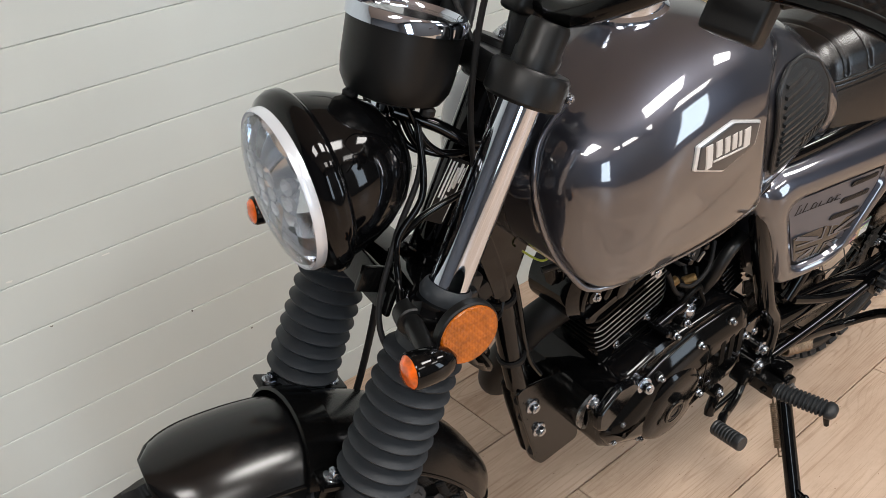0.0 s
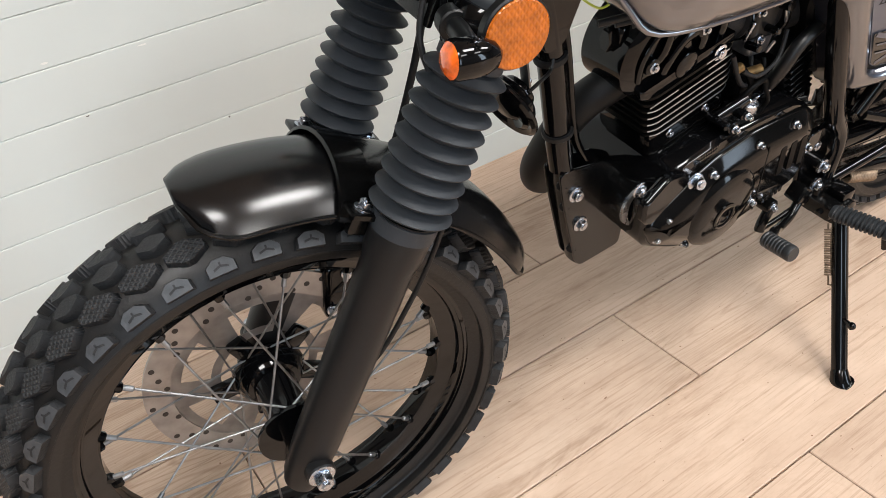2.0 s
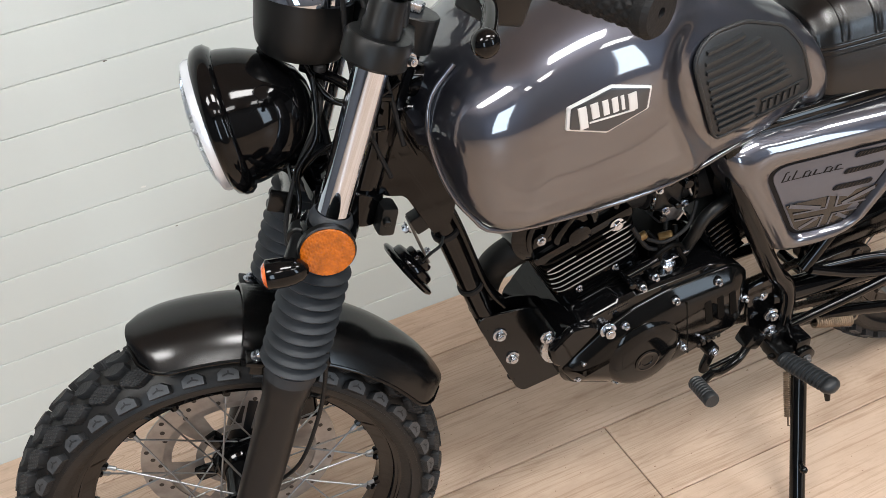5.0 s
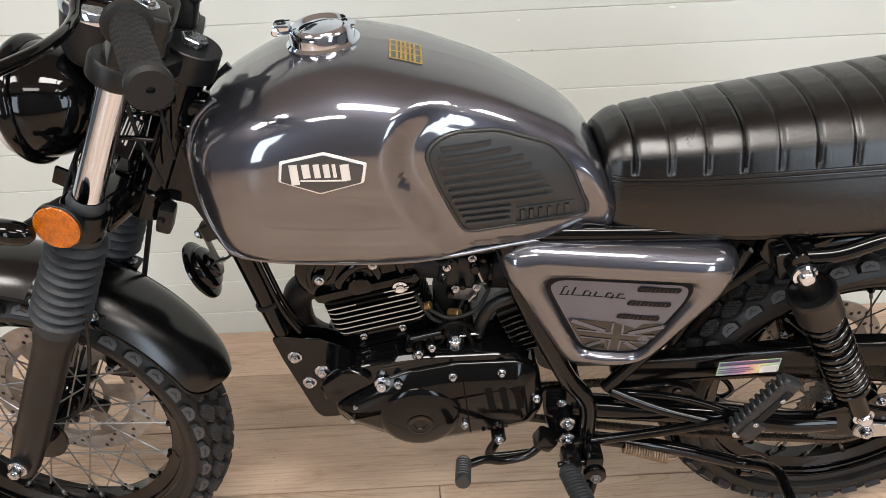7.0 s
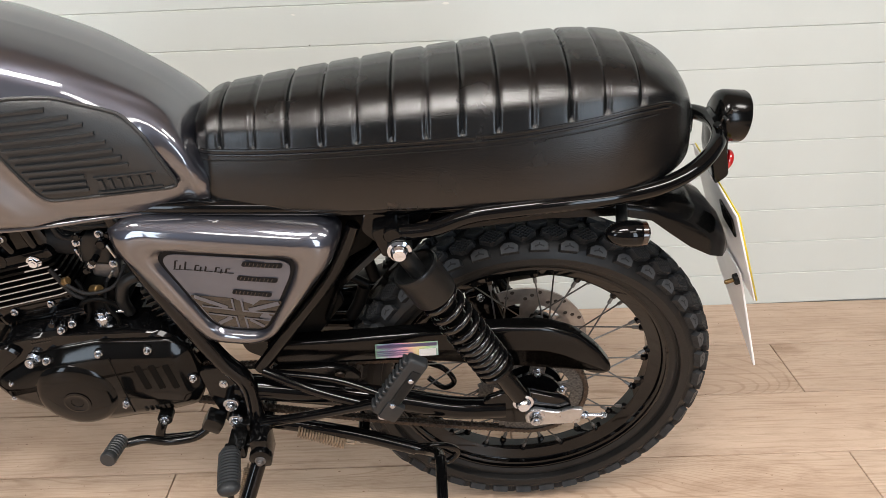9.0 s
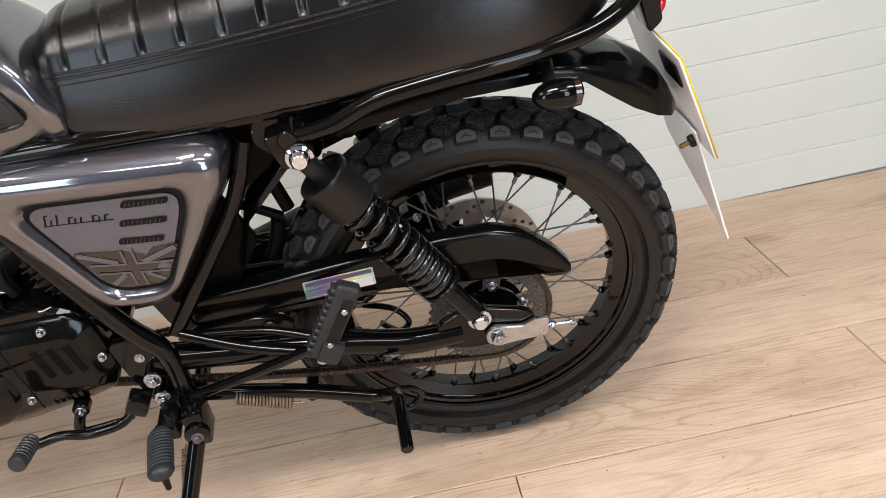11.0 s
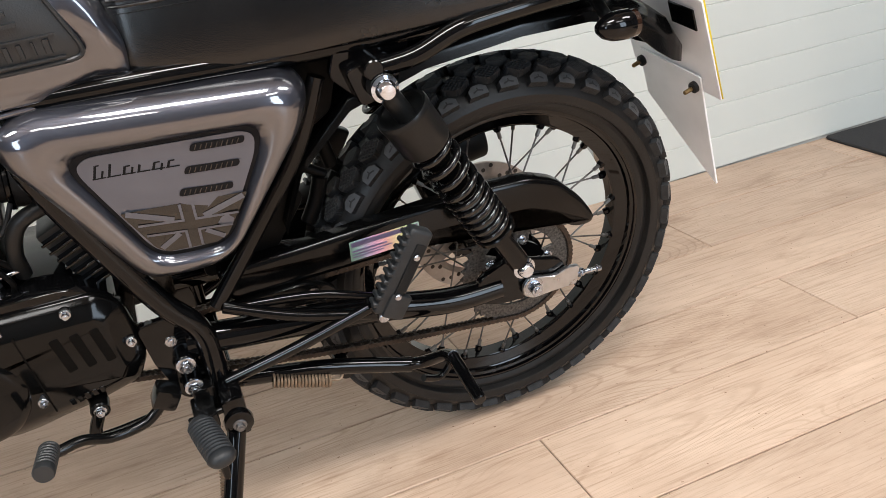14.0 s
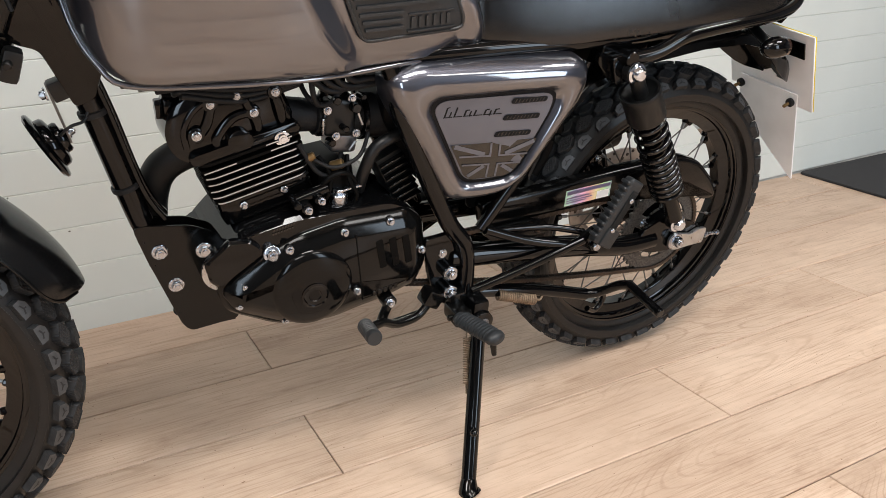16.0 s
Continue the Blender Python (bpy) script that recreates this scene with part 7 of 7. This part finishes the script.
# pillion footrests, folded up, on triangular tube brackets
for s in (-1, 1):
    br = pipe("pillion_bracket", [(1.318, s * 0.104, 0.425), (1.40, s * 0.122, 0.395), (1.495, s * 0.140, 0.375)], 0.0082, label="black tubular pillion footrest bracket")
    bm = B()
    tube(bm, [(1.300, s * 0.108, 0.312), (1.40, s * 0.128, 0.350), (1.515, s * 0.150, 0.400)], 0.0080, 14)
    tube(bm, [(1.330, s * 0.100, 0.417), (1.43, s * 0.115, 0.412), (1.50, s * 0.135, 0.398)], 0.006, 12)
    block(bm, (1.508, s * 0.150, 0.392), (0.030, 0.022, 0.034), turn_y(-30), 0.005)
    part("bracket_tube", bm, GLOSS, br)
    ax = Matrix.Translation((1.533, s * 0.168, 0.448)) @ turn_y(30)
    bm = B()
    block(bm, (0, 0, 0), (0.032, 0.020, 0.125), bevel=0.006, seg=3)
    block(bm, (0.010, s * 0.008, -0.045), (0.030, 0.012, 0.035), bevel=0.004)
    for i in range(10):
        block(bm, (-0.0165, 0, -0.050 + i * 0.0113), (0.009, 0.019, 0.0062), bevel=0.0015, seg=1)
    for i in range(2):
        block(bm, (0.005, s * 0.010, 0.005), (0.014, 0.004, 0.080), bevel=0.0015)
    bm.transform(ax)
    peg = part("pillion_footrest", bm, PEG_RUBBER, br, "folded black rubber pillion footrest")
    bm = B()
    for z in (-0.030, 0.028):
        p = ax @ Vector((0.004, s * 0.012, z))
        rod(bm, p, p + Vector((0, s * 0.004, 0)), 0.0045, seg=12)
    p = Vector((1.504, s * 0.162, 0.386))
    rod(bm, p, p + Vector((0, s * 0.010, 0)), 0.0075, seg=14)
    part("screw", bm, ZINC, br)

# gear lever and linkage
bm = B()
tube(bm, [(1.215, -0.112, 0.312), (1.190, -0.120, 0.297), (1.150, -0.130, 0.300), (1.120, -0.140, 0.318), (1.095, -0.150, 0.322), (1.085, -0.152, 0.322)], 0.0070, 12)
block(bm, (1.222, -0.105, 0.318), (0.032, 0.030, 0.030), turn_y(30), 0.006)
rod(bm, (1.145, -0.090, 0.330), (1.145, -0.112, 0.330), 0.012)
tube(bm, [(1.145, -0.108, 0.330), (1.133, -0.110, 0.305), (1.130, -0.112, 0.292)], 0.008, 12)
tube(bm, [(1.130, -0.112, 0.292), (1.165, -0.112, 0.294), (1.210, -0.112, 0.300)], 0.0042, 10)
gear = part("gear_lever", bm, SATIN, bike, "black gear lever with a rubber toe peg")
bm = B()
lathe(bm, [(0, 0), (0.0115, 0), (0.0125, 0.003)] + [q for i in range(7) for q in ((0.0112, 0.005 + i * 0.0055), (0.0125, 0.007 + i * 0.0055), (0.0125, 0.0092 + i * 0.0055))] + [(0.0125, 0.047), (0.011, 0.050), (0, 0.050)], (1.085, -0.148, 0.328), (1.081, -0.192, 0.336), 20)
part("toe_rubber", bm, PAD_RUBBER, gear)
bm = B()
hexbolt(bm, (1.145, -0.111, 0.330), (0, -1, 0), 0.0055, 0.005)
part("bolt", bm, ZINC, gear)

# side stand, out
foot_top = Vector((1.293, -0.150, 0.262))
foot = Vector((1.212, -0.288, 0.062))
bm = B()
tube(bm, [foot_top, foot_top.lerp(foot, 0.5), foot], 0.0125, 18)
block(bm, (1.298, -0.122, 0.280), (0.030, 0.050, 0.064), bevel=0.006)
lathe(bm, [(0, 0), (0.018, 0), (0.0195, 0.004), (0.0185, 0.012), (0.012, 0.014), (0, 0.014)], (1.299, -0.142, 0.276), (1.299, -0.242, 0.276), 24)
stand = part("side_stand", bm, GLOSS, bike, "gloss black side stand resting on the floor")
bm = B()
dn = (foot - foot_top).normalized()
tube(bm, [foot - dn * 0.010, foot + dn * 0.008 + Vector((0, -0.002, 0)), foot + Vector((-0.002, -0.010, -0.011))], lambda t: 0.0125 + 0.008 * t, 18)
part("stand_foot", bm, GLOSS, stand)
bm = B()
hexbolt(bm, (1.299, -0.156, 0.276), (0, -1, 0), 0.0062, 0.005)
part("pivot_bolt", bm, ALLOY_DARK, stand)
bm = B()
p = foot_top.lerp(foot, 0.62)
tube(bm, [p, p + Vector((-0.006, -0.014, 0.004)), p + Vector((-0.013, -0.026, 0.010))], 0.0042, 10)
bmesh.ops.create_uvsphere(bm, u_segments=12, v_segments=8, radius=0.0065, matrix=Matrix.Translation(p + Vector((-0.014, -0.028, 0.011))))
part("stand_tang", bm, GLOSS, stand)
bm = B()
s0, s1 = Vector((1.274, -0.144, 0.256)), Vector((1.252, -0.194, 0.170))
coil(bm, s0.lerp(s1, 0.08), s0.lerp(s1, 0.85), 0.0052, 0.0013, 20, 6, 10)
tube(bm, [s0, s0.lerp(s1, 0.1)], 0.0015, 6, smooth=False)
tube(bm, [s0.lerp(s1, 0.85), s1, s1 + Vector((0.008, -0.002, -0.004))], 0.0015, 6, smooth=False)
part("stand_spring", bm, RUST, stand, "bare steel return spring")

# centre stand, folded back under the swing arm
bm = B()
for s in (-1, 1):
    tube(bm, [(1.300, s * 0.090, 0.298), (1.40, s * 0.100, 0.284), (1.464, s * 0.104, 0.268), (1.550, s * 0.112, 0.242)], 0.0115, 14)
    tube(bm, [(1.545, s * 0.112, 0.243), (1.572, s * 0.125, 0.250), (1.588, s * 0.155, 0.278), (1.591, s * 0.180, 0.293)], 0.0090, 12)
    rod(bm, (1.591, s * 0.176, 0.292), (1.592, s * 0.262, 0.282), 0.0088, seg=16)
    tube(bm, [(1.550, s * 0.106, 0.238), (1.600, s * 0.095, 0.226), (1.622, s * 0.086, 0.198), (1.602, s * 0.090, 0.178), (1.572, s * 0.100, 0.196)], 0.0055, 10)
rod(bm, (1.300, -0.10, 0.290), (1.300, 0.10, 0.290), 0.012)
rod(bm, (1.46, -0.095, 0.247), (1.46, 0.095, 0.247), 0.010)
cstand = part("centre_stand", bm, GLOSS, bike, "gloss black centre stand folded up")
bm = B()
coil(bm, (1.355, -0.105, 0.288), (1.432, -0.112, 0.262), 0.0095, 0.0019, 17, 6, 10)
tube(bm, [(1.432, -0.112, 0.262), (1.446, -0.112, 0.258), (1.452, -0.108, 0.268)], 0.0019, 6)
part("stand_spring", bm, RUST, cstand, "rusty steel return spring")

# inner frame plates seen past the wheel
bm = B()
slab(bm, [(1.30, 0.56), (1.42, 0.60), (1.45, 0.52), (1.40, 0.45), (1.31, 0.44)], -0.055, -0.045, 0.01)
slab(bm, [(1.44, 0.71), (1.52, 0.71), (1.50, 0.63), (1.45, 0.60)], -0.060, -0.050, 0.01)
part("battery_tray", bm, DULL, bike)
for name, line, r in (("inner_strut", [(1.470, -0.03, 0.640), (1.482, -0.03, 0.606), (1.497, -0.03, 0.545)], 0.0095), ("inner_bracket", [(1.405, -0.03, 0.572), (1.440, -0.03, 0.562), (1.486, -0.03, 0.533)], 0.0070), ("inner_guard", [(1.480, -0.03, 0.532), (1.470, -0.03, 0.500), (1.455, -0.03, 0.470)], 0.0105)):
    bm = B()
    tube(bm, line, r, 10)
    part(name, bm, DULL, bike)
bm = B()
rings = []
for x, h, w, d in ((1.42, 0.50, 0.066, 0.020), (1.45, 0.58, 0.070, 0.020), (1.52, 0.650, 0.073, 0.020), (1.62, 0.690, 0.076, 0.026), (1.75, 0.706, 0.078, 0.026), (1.85, 0.703, 0.078, 0.022), (1.90, 0.694, 0.077, 0.024), (1.935, 0.684, 0.075, 0.042), (1.965, 0.671, 0.071, 0.053), (2.000, 0.648, 0.064, 0.052), (2.022, 0.622, 0.054, 0.036), (2.034, 0.600, 0.036, 0.016), (2.037, 0.590, 0.018, 0.006)):
    sec = [(-w, h - d), (-w * 0.95, h - d * 0.35), (-w * 0.6, h), (0, h + 0.006), (w * 0.6, h), (w * 0.95, h - d * 0.35), (w, h - d)]
    rings.append([bm.verts.new((x, q[0], q[1])) for q in sec])
for p, q in zip(rings, rings[1:]):
    for k in range(6):
        bm.faces.new((p[k], p[k + 1], q[k + 1], q[k]))
bmesh.ops.subdivide_edges(bm, edges=bm.edges[:], cuts=2, use_grid_fill=True, smooth=0.6)
bmesh.ops.solidify(bm, geom=bm.faces[:], thickness=0.0025)
rmud = part("rear_mudguard", bm, SATIN, bike, "satin black rear mudguard", smooth=70)

# tail lamp, reflector, rear indicators, number plate
tl = Vector((1.999, 0.012, 0.788))
td = Vector((1, 0, -0.10)).normalized()
bm = B()
lathe(bm, [(0, -0.008), (0.026, -0.007), (0.034, -0.002), (0.0365, 0.004), (0.0370, 0.034), (0.0355, 0.037), (0.034, 0.034), (0, 0.034)], tl, tl + td, 40)
tail = part("tail_lamp", bm, SATIN, bike, "round black tail lamp with a red lens")
bm = B()
lathe(bm, [(0.0338, 0.033), (0.032, 0.037), (0.02, 0.039), (0, 0.040)], tl, tl + td, 36)
part("lens", bm, RED_LENS, tail)
bm = B()
slab(bm, [(1.985, 0.785), (2.008, 0.815), (2.012, 0.750), (2.022, 0.705), (2.005, 0.690), (1.990, 0.740)], -0.020, 0.030, 0.006)
rod(bm, (1.998, -0.035, 0.800), (1.998, -0.02, 0.800), 0.004)
rod(bm, (2.000, -0.025, 0.775), (1.985, -0.030, 0.795), 0.006)
part("lamp_bracket", bm, SATIN, tail)
bm = B()
lathe(bm, [(0, 0), (0.015, 0), (0.016, 0.003), (0.015, 0.007), (0.011, 0.010), (0, 0.011)], (2.018, 0.0, 0.722), (2.118, 0.0, 0.690), 30)
part("rear_reflector", bm, RED_LENS, tail, "red rear reflector")
for s in (-1, 1):
    bm = B()
    rod(bm, (1.850, s * 0.085, 0.715), (1.842, s * 0.140, 0.695), 0.008, seg=16)
    ind = part("rear_indicator", bm, MATTE, bike, "small black bullet indicator with a smoked amber lens")
    a = Vector((1.818, s * 0.142, 0.694))
    bm = B()
    lathe(bm, [(0, 0), (0.006, 0.002), (0.013, 0.010), (0.0175, 0.022), (0.0185, 0.034), (0.0185, 0.046), (0.0165, 0.050), (0, 0.050)], a, a + Vector((1, 0, -0.02)), 28)
    part("housing", bm, GLOSS, ind)
    bm = B()
    lathe(bm, [(0.0170, 0.049), (0.0165, 0.056), (0.010, 0.060), (0, 0.061)], a, a + Vector((1, 0, -0.02)), 24)
    part("lens", bm, SMOKED, ind)

# plate: seen from its back and edge, so it carries no characters
pm = Matrix.Translation((2.042, 0.010, 0.608)) @ turn_y(-20.5)
fm = Matrix.Translation((2.042, 0.010, 0.608)) @ turn_y(-18)
bm = B()
block(bm, (0, 0, 0), (0.003, 0.215, 0.165), bevel=0.001, seg=1)
bm.transform(pm)
plate_ob = part("number_plate", bm, PLATE_BACK, bike, "number plate seen from its white back")
bm = B()
block(bm, (0.0028, 0, 0), (0.0024, 0.2158, 0.1658), bevel=0.001, seg=1)
bm.transform(pm)
part("plate_face", bm, PLATE_YELLOW, plate_ob, "yellow plate face seen edge-on")
bm = B()
line = [(-0.076, -0.050), (0.076, -0.050), (0.076, -0.135), (-0.074, -0.258)]
slab(bm, line, -0.0015, 0.0015, 0.004, 0.0005)
bm.transform(Matrix(((0, 1, 0, -0.004), (1, 0, 0, 0), (0, 0, 1, 0), (0, 0, 0, 1))))
bm.transform(fm)
part("plate_flap", bm, PLATE_BACK, plate_ob, "white plastic spray flap")
bm = B()
block(bm, (-0.004, -0.060, 0.048), (0.003, 0.056, 0.034), bevel=0.001, seg=1)
bm.transform(pm)
part("plate_bracket", bm, SATIN, plate_ob)
for y in (-0.062, 0.070):
    bm = B()
    p = pm @ Vector((-0.006, y, -0.070))
    d = (pm.to_3x3() @ Vector((-1, 0, 0))).normalized()
    rod(bm, p, p + d * 0.010, 0.009, seg=14)
    part("rubber_washer", bm, RUBBER, plate_ob)
    bm = B()
    rod(bm, p + d * 0.009, p + d * 0.024, 0.0035, seg=12)
    part("brass_screw", bm, BRASS, plate_ob)

# ---- floor and wall planks, last ----
PITCH, LONG = 0.207, 1.385
plank_me = {}
row = 0
y_top = WALL_Y
while y_top > Y1:
    y0 = y_top - PITCH
    shift = 1.050 if row % 2 == 1 else 1.745
    k0 = math.floor((X0 - shift) / LONG)
    x = shift + k0 * LONG
    while x < X1:
        a, b = max(x, X0), min(x + LONG, X1)
        if b - a > 0.05:
            key = round(b - a, 4)
            if key not in plank_me:
                bm = B()
                block(bm, (0, 0, -0.0062), (b - a - 0.0018, PITCH - 0.0027, 0.0124), bevel=0.0014, seg=1)
                plank_me[key] = mesh_of("plank", bm, [OAK], 30)
            ob = new("plank", plank_me[key])
            ob.parent = floor
            ob.location = ((a + b) / 2, y0 + PITCH / 2, 0)
        x += LONG
    y_top = y0
    row += 1

BOARD = 0.0942
bm = B()
block(bm, (0, 0.004, 0), (X1 - X0, 0.008, BOARD - 0.0006), bevel=0.0017, seg=1)
board_me = mesh_of("wall_plank", bm, [WHITE_WALL], 30)
z = 0.7328 - 8 * BOARD
while z < CEIL:
    ob = new("wall_plank", board_me)
    ob.parent = wall_north
    ob.matrix_local = Matrix.Translation(((X0 + X1) / 2, WALL_Y, z + BOARD / 2)) @ Matrix.Rotation(radians(-0.8), 4, "Y")
    z += BOARD

# small nicks and filler smears in the wall's paint
for x, zz, w, hh, mat in ((0.507, 0.526, 0.014, 0.003, NICK_LIGHT), (0.622, 0.345, 0.004, 0.004, NICK_DARK), (0.729, 0.248, 0.006, 0.003, NICK_DARK), (0.371, 0.814, 0.007, 0.003, NICK_DARK), (0.347, 0.543, 0.012, 0.004, NICK_LIGHT), (1.635, 0.825, 0.020, 0.006, NICK_LIGHT), (1.280, 0.808, 0.014, 0.003, NICK_LIGHT), (1.312, 0.737, 0.003, 0.003, NICK_DARK), (0.379, 0.434, 0.005, 0.002, NICK_DARK)):
    bm = B()
    bmesh.ops.create_circle(bm, cap_ends=True, segments=9, radius=0.5)
    rng = random.Random(int(x * 1000))
    for v in bm.verts:
        k = 0.7 + 0.6 * rng.random()
        v.co = Vector((x + v.co.x * w * k, WALL_Y - 0.0004, zz + v.co.y * hh * k))
    ob = part("paint_nick", bm, mat, wall_north)
